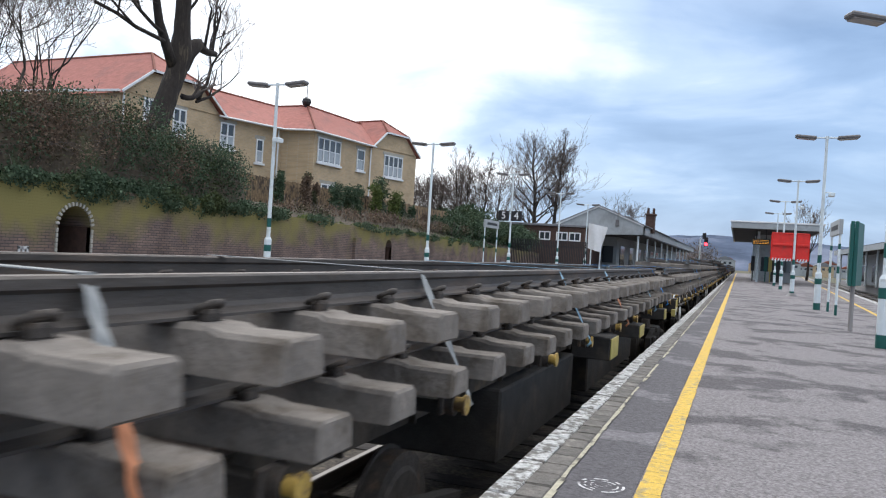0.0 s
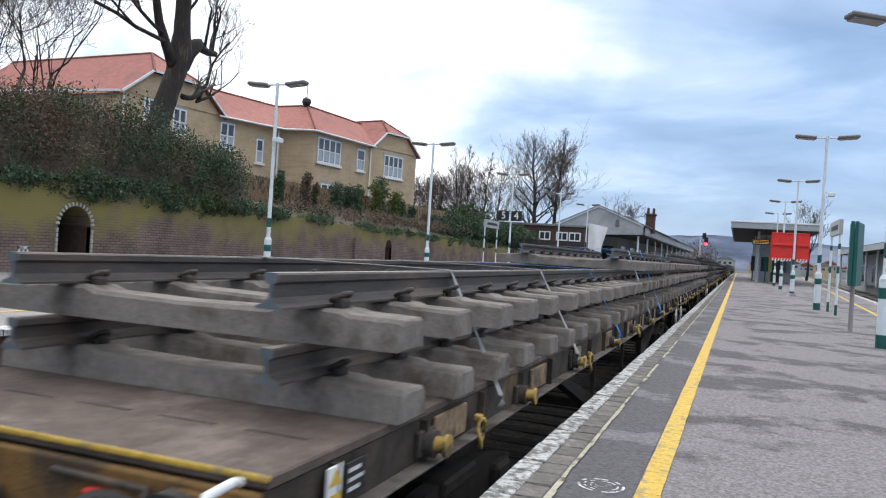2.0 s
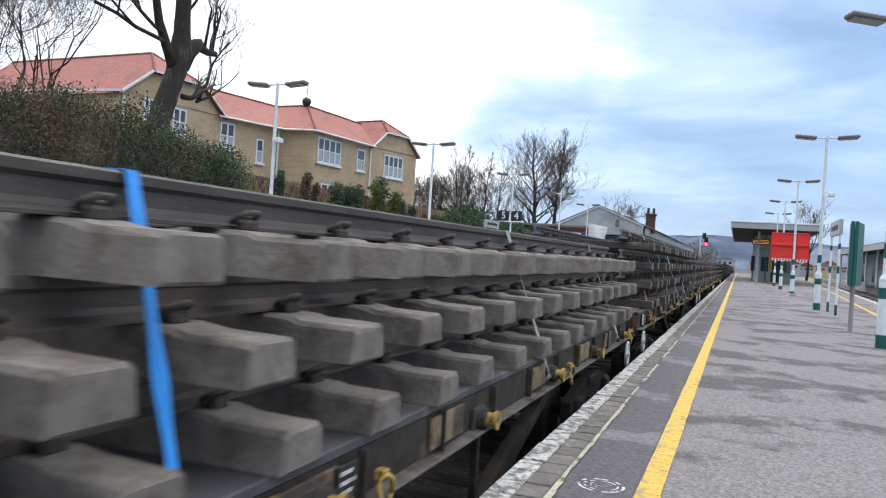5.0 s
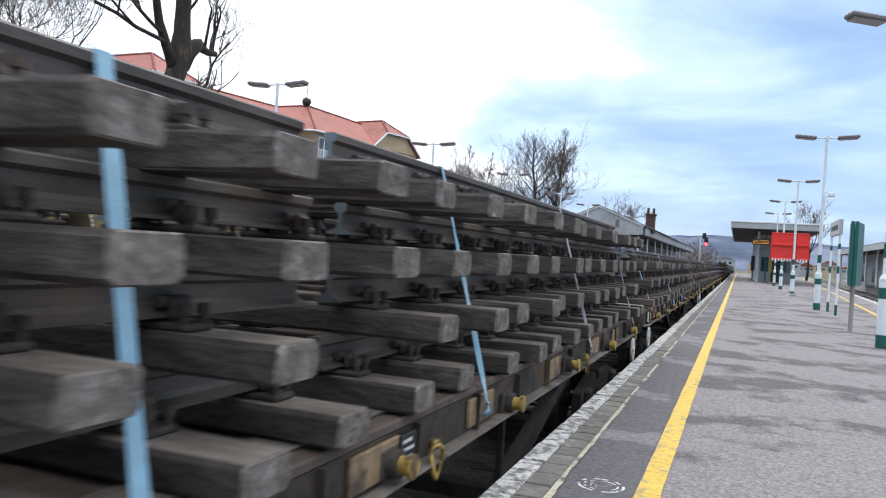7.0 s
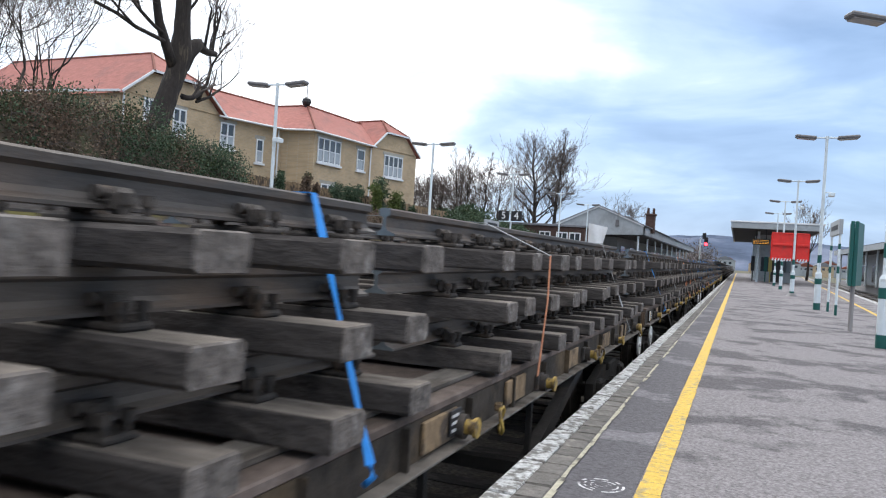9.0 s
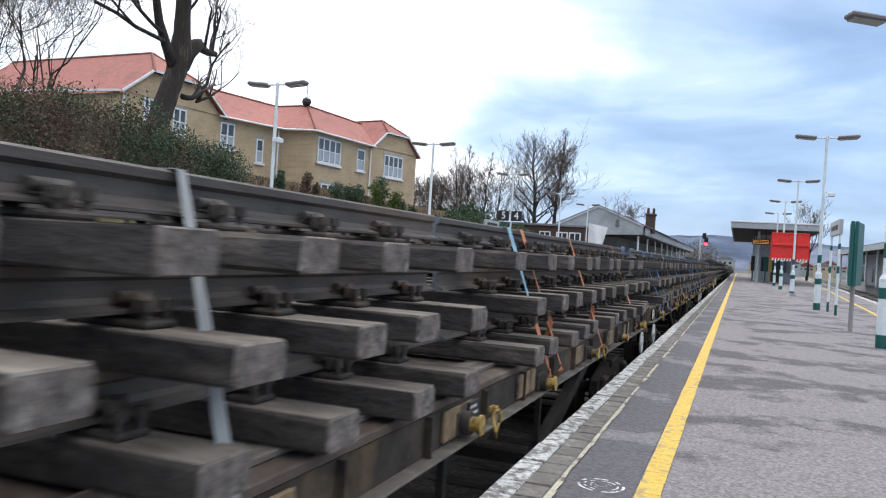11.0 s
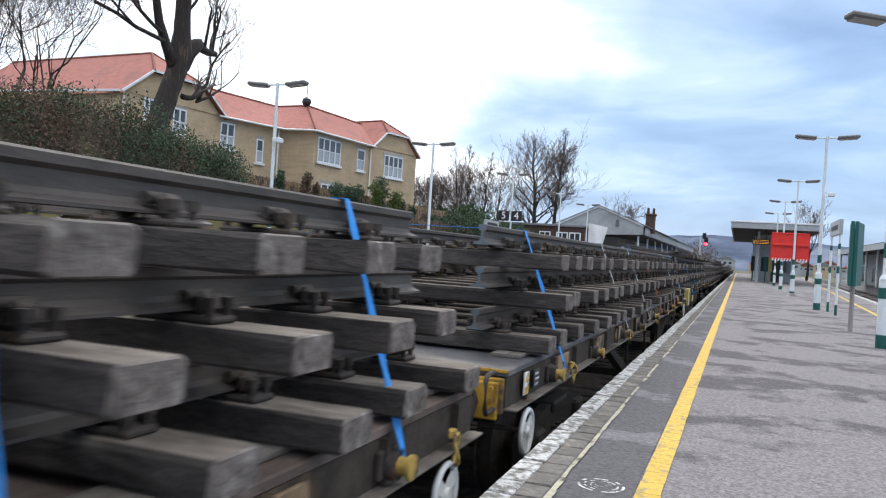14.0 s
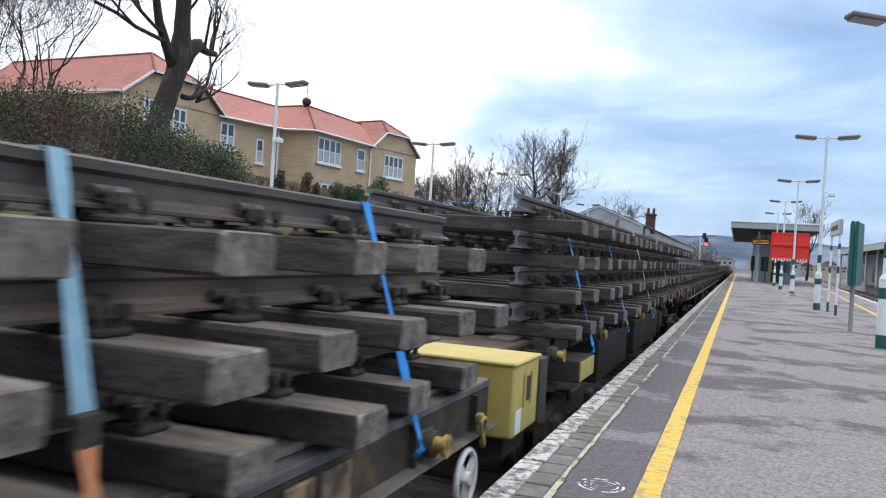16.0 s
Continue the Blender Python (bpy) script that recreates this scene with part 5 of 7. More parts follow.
def handwheel_geo(x, y, z, r=0.16):
    g = Geo()
    n, m = 24, 6
    vs = []
    for k in range(n):
        a = 2 * math.pi * k / n
        for j in range(m):
            b = 2 * math.pi * j / m
            q = r + 0.02 * math.cos(b)
            vs.append((x + 0.02 * math.sin(b), y + q * math.cos(a), z + q * math.sin(a)))
    g.add(vs, [(k * m + j, k * m + (j + 1) % m, ((k + 1) % n) * m + (j + 1) % m, ((k + 1) % n) * m + j) for k in range(n) for j in range(m)], True)
    for k in range(3):
        a = 2 * math.pi * k / 3 + 0.5
        g.slab([(x - 0.008, y + 0.03 * math.sin(a), z - 0.03 * math.cos(a)), (x - 0.008, y - 0.03 * math.sin(a), z + 0.03 * math.cos(a)),
                (x - 0.008, y + r * math.cos(a) - 0.045 * math.sin(a), z + r * math.sin(a) + 0.045 * math.cos(a)),
                (x - 0.008, y + r * math.cos(a) + 0.045 * math.sin(a), z + r * math.sin(a) - 0.045 * math.cos(a))], (0.016, 0, 0))
    g.tube((x - 0.03, y, z), (x + 0.03, y, z), 0.04, n=10)
    return g


BODY = {}
# wagon liveries: deck, headstock, deck edge, label
LIVERY = {"brown": ("deck", "rust_ochre", "yellow_line", "grimy brown bogie flat wagon with yellow deck edge"),
          "rusty": ("deck", "rust", "rust", "rusty brown bogie flat wagon with boarded deck"),
          "pale": ("deck", "rust", "rust", "bogie flat wagon with dusty brown deck and rusty ends"),
          "grey": ("deck_grey", "ochre", "ochre", "bogie flat wagon with grey steel deck and ochre ends"),
          "dark": ("deck", "rust", "rust", "narrow-decked bogie wagon overhung by its load of sleepers")}


def wagon_meshes(style):
    """Shared meshes of the bogie flat wagon; length along +y from the leading end, x across, z over the platform."""
    if style in BODY:
        return BODY[style]
    LN, W = 18.78, (0.82 if style == "dark" else 1.20)
    M = {}
    g = Geo()
    g.cbox(-W + 0.004, W - 0.004, 0.0, LN, DECK - 0.05, DECK, 0.008)
    M["deck"] = g.mesh("deck", LIVERY[style][0])
    g = Geo()
    for s in (-1, 1):
        x = s * (W - 0.02)
        g.box(x - 0.008, x + 0.008, 0, LN, 0.10, DECK - 0.052)
        a, b = sorted((x + s * 0.009, x + s * 0.05))
        for k in range(20):
            y = 0.45 + k * 0.947
            g.box(a, b, y - 0.012, y + 0.012, 0.10, DECK - 0.053)
    M["solebar"] = g.mesh("solebar", "wagon")
    g = Geo()
    # lower flange as its own mesh, its sheen painted as a lighter grey
    g.cbox(W - 0.04, W + 0.075, 0, LN, 0.082, 0.098, 0.004)
    M["sole_flange"] = g.mesh("sole_flange", "dusty")
    g = Geo()
    g.cbox(-0.004, 0.02, 0, 0.5, 0.125, DECK - 0.07, 0.006)
    M["side_panel"] = g.mesh("side_panel", "tan")
    g = Geo()
    g.cbox(-W + 0.02, W - 0.02, -0.04, 0.0, 0.06, DECK - 0.055, 0.01)
    for s in (-1, 1):
        g.cbox(s * 0.98 - 0.17, s * 0.98 + 0.17, -0.06, -0.04, 0.02, DECK - 0.08, 0.01)
        for a in (-0.12, 0.12):
            for b in (0.08, 0.16, 0.24):
                g.tube((s * 0.98 + a, -0.06, b), (s * 0.98 + a, -0.078, b), 0.018, n=6)
    M["headstock"] = g.mesh("headstock", LIVERY[style][1])
    g = Geo()
    g.cbox(-W, W, -0.012, -0.0, DECK - 0.018, DECK + 0.004, 0.003)
    M["deck_edge"] = g.mesh("deck_edge", LIVERY[style][2])
    g = Geo()
    g.tube((0, -0.06, 0), (0, -0.12, 0), 0.15, n=14)
    g.tube((0, -0.12, 0), (0, -0.34, 0), 0.11, n=14)
    g.tube((0, -0.34, 0), (0, -0.37, 0), 0.2, 0.23, n=20)
    g.tube((0, -0.37, 0), (0, -0.39, 0), 0.23, 0.21, n=20)
    M["buffer"] = g.mesh("buffer", "underframe")
    g = Geo()
    g.path([(0, -0.05, 0.12), (0, -0.3, 0.08), (0, -0.39, 0.0)], [0.05, 0.045, 0.05], 8)
    g.path([(0.35, -0.05, 0.15), (0.36, -0.22, -0.02), (0.30, -0.3, -0.25), (0.22, -0.3, -0.33)], [0.03] * 4, 8)
    g.path([(-0.35, -0.05, 0.15), (-0.36, -0.25, -0.05), (-0.28, -0.33, -0.28)], [0.03] * 3, 8)
    M["coupling"] = g.mesh("coupling", "iron")
    g = Geo()
    for s in (-1, 1):
        g.box(s * 0.42 - 0.08, s * 0.42 + 0.08, 0.3, LN - 0.3, -0.05, 0.3)
    for k in range(15):
        g.box(-W + 0.05, W - 0.05, 0.6 + k * 1.26, 0.7 + k * 1.26, 0.08, 0.3)
    M["underframe"] = g.mesh("underframe", "underframe")
    g = Geo()
    for s in (-1, 1):
        x = s * 1.12
        for ya, yb in ((4.6, 7.0), (LN - 4.6, LN - 7.0)):
            g.slab([(x - 0.05, ya, 0.10), (x - 0.05, ya + (0.3 if yb > ya else -0.3), 0.10), (x - 0.05, yb + (0.2 if yb > ya else -0.2), -0.5), (x - 0.05, yb, -0.62)], (0.1, 0, 0))
        g.box(x - 0.05, x + 0.05, 7.0, LN - 7.0, -0.62, -0.5)
        for y in (7.0, 9.45, LN - 7.0):
            g.box(x - 0.02, x + 0.02, y - 0.03, y + 0.03, -0.55, 0.1)
    g.box(-1.1, 1.1, 7.0, 7.12, -0.6, -0.5)
    g.box(-1.1, 1.1, LN - 7.12, LN - 7.0, -0.6, -0.5)
    M["truss"] = g.mesh("truss", "underframe")
    g = Geo()
    for s in (-1, 1):
        x = s * 1.02
        g.slab([(x - 0.05, -1.25, -0.36), (x - 0.05, -1.25, -0.56), (x - 0.05, -0.75, -0.62), (x - 0.05, -0.35, -0.78), (x - 0.05, 0.35, -0.78), (x - 0.05, 0.75, -0.62),
                (x - 0.05, 1.25, -0.56), (x - 0.05, 1.25, -0.36), (x - 0.05, 0.5, -0.22), (x - 0.05, -0.5, -0.22)], (0.1, 0, 0))
        for y in (-0.9, 0.9):
            g.cbox(x - 0.09, x + 0.12, y - 0.16, y + 0.16, -0.66, -0.34, 0.03)
            g.tube((x + s * 0.1, y, -0.495), (x + s * 0.15, y, -0.495), 0.1, n=12)
        for y in (-0.18, 0, 0.18):
            for k in range(5):
                g.tube((x + s * 0.02, y, -0.7 + 0.06 * k), (x + s * 0.02, y, -0.675 + 0.06 * k), 0.075, n=10)
        g.cbox(x - 0.07, x + 0.09, -0.3, 0.3, -0.3, -0.2, 0.02)
    g.box(-0.95, 0.95, -0.2, 0.2, -0.5, -0.25)
    M["bogie_frame"] = g.mesh("bogie_frame", "underframe")
    g = Geo()
    for s in (-1, 1):
        g.tube((s * 0.68, 0, 0), (s * 0.80, 0, 0), 0.42, n=28)
        g.tube((s * 0.80, 0, 0), (s * 0.815, 0, 0), 0.33, 0.30, n=24)
        g.tube((s * 0.665, 0, 0), (s * 0.685, 0, 0), 0.445, n=28)
    g.tube((-0.9, 0, 0), (0.9, 0, 0), 0.08, n=10)
    M["wheelset"] = g.mesh("wheelset", "iron")
    M["handwheel"] = handwheel_geo(0, 0, 0).mesh("handwheel", "wheel_white")
    g = Geo()
    g.cbox(-0.06, -0.03, -0.10, 0.10, -0.06, 0.07, 0.006, mi=1)
    g.tube((-0.03, 0, 0), (0.02, 0, 0), 0.07, n=14, mi=1)
    g.tube((0.02, 0, 0), (0.075, 0, 0), 0.044, n=12)
    g.tube((0.07, 0, 0), (0.09, 0, 0), 0.06, n=12)
    M["lashing_winch"] = g.mesh("lashing_winch", "gold", "iron")
    g = Geo()
    g.cbox(0, 0.012, -0.09, 0.09, -0.07, 0.07, 0.003)
    M["plate"] = g.mesh("data_plate", "black")
    BODY[style] = M
    return M


def packing_batten(u, x, thick, length=18.2):
    """A plank laid along the deck under the lowest panel."""
    t = thing("packing_batten", "weathered plank laid on the deck under the sleepers", "plank", "packing planks")
    rnd = random.Random(int(u * 10 + x * 7))
    y = 0.0
    while y < length - 0.5:
        l = min(rnd.uniform(2.4, 3.9), length - y)
        part("plank", Geo().cbox(-0.11, 0.11 + rnd.uniform(-0.02, 0.02), y, y + l - 0.02, 0.0, thick, 0.004), "packing", t)
        y += l
    return moving(t, u, DECK + 0.002, x)


def lashing_loop_mesh():
    g = Geo()
    n = 14
    ring = [(0.012 * math.sin(4 * math.pi * k / n), 0.045 * math.cos(2 * math.pi * k / n), 0.085 * math.sin(2 * math.pi * k / n)) for k in range(n + 1)]
    g.path(ring, [0.013] * (n + 1), 6)
    g.cbox(-0.05, 0.0, -0.03, 0.03, 0.06, 0.11, 0.008)
    return g.mesh("lashing_loop", "gold")


LOOP = lashing_loop_mesh()


def flat_wagon(u, style="brown", near=True, boxes=(), wheel=True):
    """A bogie flat wagon whose deck starts at u."""
    M = wagon_meshes(style)
    label = LIVERY[style][3]
    t = thing("flat_wagon", label, "railway wagon", "wagons of the engineering train")
    LN = 18.78
    part("deck", M["deck"], "", t, "worn deck")
    for nm in ("solebar", "underframe", "truss")[:2 if style == "dark" else 3]:
        part(nm, M[nm], "", t)
    if style != "dark":
        part("sole_flange", M["sole_flange"], "", t, "lower flange with sky sheen painted pale")
        part("sole_flange", M["sole_flange"], "", t, "lower flange with sky sheen painted pale", at=pose(0, LN, 0, 0, 0, 180))
    W = 0.82 if style == "dark" else 1.20
    for k in range(0 if style == "dark" else 9):
        part("side_panel", M["side_panel"], "", t, at=pose(W - 0.006, 1.55 + k * 1.87 + 0.2 * math.sin(k * 2.1), 0))
    if near and style in ("brown", "rusty"):
        for k in range(5):
            part("deck_slot", Geo().box(-0.15, 0.15, -0.012, 0.012, DECK - 0.001, DECK + 0.0015), "underframe", t, "dark slot in the deck", at=pose(-0.95 + k * 0.46, 0.52, 0))
    flip = pose(0, LN, 0, 0, 0, 180)
    for m in (Matrix.Identity(4), flip):
        part("headstock", M["headstock"], "", t, "riveted headstock", at=m)
        part("coupling", M["coupling"], "", t, at=m)
        part("deck_edge", M["deck_edge"], "", t, at=m)
        for s in (-0.86, 0.86):
            part("buffer", M["buffer"], "", t, at=m @ pose(s, 0, 0.135))
    for y in (2.35, LN - 2.35):
        b = part("bogie_frame", M["bogie_frame"], "", t, at=pose(0, y, 0))
        for dy in (-0.9, 0.9):
            part("wheelset", M["wheelset"], "", b, at=pose(0, dy, -0.495))
    if near:
        for y in ((0.42,) if style == "dark" and wheel else () if style == "dark" else (0.42, LN - 0.55)):
            part("handwheel", M["handwheel"], "", t, "white spoked handwheel", at=pose(1.25, y, -0.13))
            part("brake_shaft", Geo().tube((0.9, 0, 0), (1.25, 0, 0), 0.02, n=6), "iron", t, at=pose(0, y, -0.13))
        rnd = random.Random(int(u * 10))
        for k in range(9):
            y = 1.3 + k * 2.05 + rnd.uniform(-0.2, 0.2)
            out = 1.13 if style == "dark" else W + 0.05
            part("lashing_winch", M["lashing_winch"], "", t, at=pose(out, y, 0.28 if style == "dark" else 0.19 - 0.03 * (k % 2)))
            if style != "dark" and k % 2 == 0:
                part("lashing_loop", LOOP, "", t, "yellow hanging lashing loop", at=pose(W + 0.075, y + 0.62 + rnd.uniform(-0.2, 0.2), 0.1, 0, 0, rnd.uniform(-25, 25)))
            if style == "dark":
                part("winch_bracket", Geo().box(0.81, 1.08, -0.05, 0.05, 0.22, 0.3), "underframe", t, at=pose(0, y, 0))
        if style == "dark":
            for y, ln, z0, z1 in boxes:
                b = part("battery_box", Geo().cbox(0.82, 1.285, y, y + ln, z0, z1, 0.012), "underframe", t, "dark box below the solebar")
                part("yellow_plate", Geo().cbox(1.285, 1.3, y + 0.01, y + ln - 0.01, z0 + 0.01, z1 - 0.01, 0.005), "yellow", b, "yellow end plate")
            # solid blocks added to keep light out from under the narrow deck
            part("equipment_case", Geo().cbox(-0.78, 0.9, 5.0, 8.0, -0.55, 0.06, 0.02), "underframe", t, "added dark block keeping light out under the frame")
            part("equipment_case", Geo().cbox(-0.78, 0.9, 9.0, 13.4, -0.55, 0.06, 0.02), "underframe", t, "added dark block keeping light out under the frame")
        for k in range(2):
            p = part("data_plate", M["plate"], "", t, "black data panel with white lettering", at=pose(W + 0.018, 0.62 + k * 9.1 + rnd.uniform(-0.1, 0.2), 0.225))
            g = Geo()
            for r in range(3):
                g.box(0.0125, 0.0155, -0.07, 0.035 + 0.03 * (r % 2), 0.03 - r * 0.04, 0.046 - r * 0.04)
            part("lettering_bars", g, "white_paint", p)
        part("hazard_plate", Geo().cbox(W + 0.018, W + 0.03, 0.36, 0.48, 0.14, 0.31, 0.003), "white", t, "white hazard plate with yellow triangle")
        part("hazard_symbol", Geo().slab([(W + 0.031, 0.37, 0.235), (W + 0.031, 0.47, 0.235), (W + 0.031, 0.42, 0.3)], (0.003, 0, 0)).box(W + 0.031, W + 0.034, 0.37, 0.47, 0.15, 0.2), "yellow_line", t)
        for m in (Matrix.Identity(4), flip):
            g = Geo().path([(1.12, -0.06, 0.35), (1.12, -0.1, 0.36), (1.12, -0.24, 0.35), (1.12, -0.26, 0.32), (1.12, -0.25, 0.12), (1.12, -0.22, 0.09), (1.12, -0.06, 0.1)], [0.018] * 7, 8)
            part("brake_hose", Geo().path([(0.5, -0.05, 0.2), (0.52, -0.22, 0.1), (0.46, -0.34, 0.12), (0.40, -0.38, 0.2)], [0.02] * 4, 8), "black", t, "black brake hose", at=m)
            part("hose_cock", Geo().cbox(0.46, 0.54, -0.09, -0.05, 0.17, 0.23, 0.01), "red", t, "red hose cock", at=m)
            part("air_hose", Geo().path([(-0.5, -0.05, 0.2), (-0.55, -0.25, 0.02), (-0.42, -0.36, 0.0), (-0.3, -0.38, 0.1)], [0.02] * 4, 8), "black", t, at=m)
            part("uncoupling_lever", Geo().path([(0.3, -0.07, 0.27), (0.75, -0.09, 0.27), (0.78, -0.16, 0.12)], [0.014] * 3, 6), "iron", t, at=m)
            part("grab_rail", g, "wheel_white" if style == "brown" else "iron", t, "white grab rail" if style == "brown" else "", at=m)
    return moving(t, u)


def equipment_box(u, z=0.0, depth=0.72, hung=False):
    """A yellow steel cabinet on a wagon end."""
    t = thing("equipment_box", "yellow steel equipment cabinet on the wagon end", "equipment box", "yellow cabinets")
    g = Geo().cbox(0.5, 1.33, 0, depth, -0.04, 0.44, 0.015)
    if hung:        # hangs outside the solebar
        g = Geo().cbox(0.86, 1.33, 0, depth, 0.02, 0.338, 0.015)
    part("body", g, "yellow", t)
    if hung:
        part("lid", Geo().cbox(0.85, 1.34, -0.015, depth + 0.015, 0.338, 0.36, 0.008), "underframe", t, "dark lid")
    else:
        part("lid", Geo().cbox(0.48, 1.345, -0.015, depth + 0.015, 0.44, 0.465, 0.01), "yellow", t, "overlapping lid")
    part("latch", Geo().cbox(1.331, 1.336, 0.28, 0.42, 0.17, 0.34, 0.002), "black", t, "dark recessed latch")
    part("latch_rim", Geo().cbox(1.331, 1.345, 0.24, 0.27, 0.14, 0.37, 0.004).cbox(1.331, 1.345, 0.43, 0.46, 0.14, 0.37, 0.004), "yellow", t)
    part("notice", Geo().cbox(1.331, 1.336, 0.06, 0.2, -0.02, 0.14, 0.002), "white", t, "white notice")
    if hung:
        # dark sheet laid over the yellow end as its painted shade
        part("end_panel", Geo().cbox(0.86, 1.325, -0.035, -0.002, 0.03, 0.33, 0.006), "underframe", t, "dark panel painting the shade on the end")
        part("step_plate", Geo().cbox(1.25, 1.34, -0.22, -0.036, -0.04, 0.12, 0.006), "yellow", t, "small yellow plate")
        part("notice_flap", Geo().cbox(1.336, 1.36, 0.05, 0.21, 0.14, 0.155, 0.004), "white", t)
    else:
        part("support", Geo().box(0.5, 1.25, 0.1, 0.62, -0.2, -0.062), "underframe", t)
        part("dark_panel", Geo().cbox(0.5, 1.34, depth + 0.02, depth + 0.26, -0.05, 0.42, 0.01), "underframe", t)
    return moving(t, u, z)


def webbing_loop(x, y, z):
    """A loose end of webbing hanging in a loop below a ratchet."""
    g = Geo()
    ring = [(0.0, 0.0), (0.03, -0.1), (0.06, -0.22), (0.05, -0.32), (0.0, -0.36), (-0.04, -0.3), (-0.035, -0.18), (-0.01, -0.06), (0.0, 0.0)]
    vs = [(x + e + 0.02 * math.sin(3 * k), y + a, z + b) for k, (a, b) in enumerate(ring) for e in (-0.02, 0.02)]
    vs += [(p[0], p[1] * 1.0 + 0.005, p[2] + 0.003) for p in vs]
    m = 2 * len(ring)
    for k in range(len(ring) - 1):
        a = 2 * k
        g.f += [(a, a + 1, a + 3, a + 2), (m + a, m + a + 2, m + a + 3, m + a + 1), (a, a + 2, m + a + 2, m + a), (a + 1, m + a + 1, m + a + 3, a + 3)]
    g.v, g.s, g.mi = vs, [False] * len(g.f), [0] * len(g.f)
    return g


def strap(u, layers, colour, lower=None, foot=-0.22, span=0.0, z_extra=0.0, x1=1.27, z1=0.27, split=0.66, tail=False):
    """A lashing strap: over both rails and straight down between the sleepers to the solebar."""
    t = thing("lashing_strap", {"strap_blue": "bright blue webbing strap holding the stacked panels", "strap_light": "faded pale blue webbing strap over the stack",
                                "strap_grey": "dusty grey webbing strap over the stack", "strap_orange": "orange webbing strap over the stack"}[colour], "strap", "lashing straps")
    top = DECK + 0.003 + layers * LAYER + 0.004 + z_extra
    w = 0.032
    xe = 0.7525 + 0.042
    g = Geo()
    g.slab([(-xe, -w + span, top), (xe, -w, top), (xe, w, top), (-xe, w + span, top)], (0, 0, 0.004))
    part("top_run", g, colour, t)

    def run(x0, z0, y0, x1, z1, y1, c, name):
        g = Geo()
        n = 7
        rnd = random.Random(int(u * 31))
        tw = [math.radians(rnd.uniform(-16, 16)) for _ in range(n + 1)]
        vs = []
        for k in range(n + 1):
            f = k / n
            x, y, z = x0 + (x1 - x0) * f, y0 + (y1 - y0) * f, z0 + (z1 - z0) * f
            for s in (-1, 1):
                vs.append((x + s * w * math.sin(tw[k]), y + s * w * math.cos(tw[k]), z))
        vs += [(x + 0.004, y, z) for x, y, z in vs]
        m = 2 * (n + 1)
        fs = []
        for k in range(n):
            a = 2 * k
            fs += [(a, a + 1, a + 3, a + 2), (m + a, m + a + 2, m + a + 3, m + a + 1), (a, a + 2, m + a + 2, m + a), (a + 1, m + a + 1, m + a + 3, a + 3)]
        g.add(vs, fs)
        part(name, g, c, t)

    if lower:
        f = split
        xm, zm, ym = xe + (x1 - xe) * f, top + (z1 - top) * f, foot * f
        run(xe, top, 0, xm, zm, ym, colour, "side_run")
        run(xm, zm, ym, x1, z1, foot, lower, "lower_run")
        g = Geo().cbox(xm - 0.012, xm + 0.02, ym - 0.04, ym + 0.04, zm - 0.05, zm + 0.05, 0.006)
        part("ratchet", g, "iron", t, "steel ratchet")
        if tail:
            part("strap_tail", webbing_loop(xm + 0.03, ym, zm), lower, t, "loose hanging loop of webbing")
    else:
        run(xe, top, 0, x1, z1, foot, colour, "side_run")
    part("hook", Geo().path([(x1, foot, z1), (x1 + 0.02, foot, z1 - 0.05), (x1 - 0.02, foot, z1 - 0.09)], [0.016] * 3, 6), lower or colour, t)
    return moving(t, u)


def loose_strap(u, layers, knee, z_knee, foot):
    """A slack strap: slanting over the stack, out to the sleeper ends and straight down."""
    t = thing("lashing_strap", "slack grey and orange webbing strap over the sleeper ends", "strap", "lashing straps")
    top = DECK + LIFT + layers * LAYER + 0.008
    pts = [(-0.8, u - 0.35, top), (0.2, u - 0.12, top + 0.012), (0.8, u, top), (1.29, knee, z_knee), (1.325, (knee + foot) / 2 + 0.02, (z_knee + 0.3) / 2 + 0.1), (1.33, foot, 0.3)]
    for name, a, b, c in (("top_run", 0, 4, "strap_grey"), ("side_run", 3, 6, "strap_orange")):
        g = Geo()
        seg = pts[a:b]
        vs = [(x + (0.004 if k == 2 else 0.0), y - u + e, z + (0.004 if k == 2 else 0.0)) for x, y, z in seg for k, e in ((0, -0.024), (1, 0.024), (2, 0.024), (2, -0.024))]
        g.add(vs, [(4 * i + j, 4 * i + (j + 1) % 4, 4 * i + 4 + (j + 1) % 4, 4 * i + 4 + j) for i in range(len(seg) - 1) for j in range(4)])
        part(name, g, c, t)
    return moving(t, u)


# wagons: index, panel kind, layers, deck style
LOADS = [(-2, "concrete", 2, "brown"), (-1, "concrete", 2, "dark"), (0, "concrete", 2, "brown"), (1, "concrete", 3, "grey"), (2, "timber", 4, "rusty"), (3, "timber", 3, "rusty"),
         (4, "timber", 3, "rusty"), (5, "timber", 3, "pale"), (6, "timber", 3, "grey"), (7, "timber", 4, "dark")]


# sleeper spacing and first sleeper of a panel, by wagon and layer
SPACING = {(1, 0): (0.75, 0.38), (1, 1): (0.735, 0.3), (2, 0): (0.73, 0.52), (2, 1): (0.74, 0.5), (3, 0): (0.766, 0.26), (3, 1): (0.738, 0.58), (4, 0): (0.712, 0.27), (4, 1): (0.733, 0.2), (5, 0): (0.72, 0.72), (5, 1): (0.757, 0.27), (6, 0): (0.718, 0.39), (6, 1): (0.69, 0.75)}


# where the two shorter timber panels of a layer meet, and the gap between them
JOINTS = {2: (8.79, 0.3), 3: (9.05, 0.26), 4: (9.5, 0.12), 5: (9.05, 0.08), 6: (8.9, 0.1)}


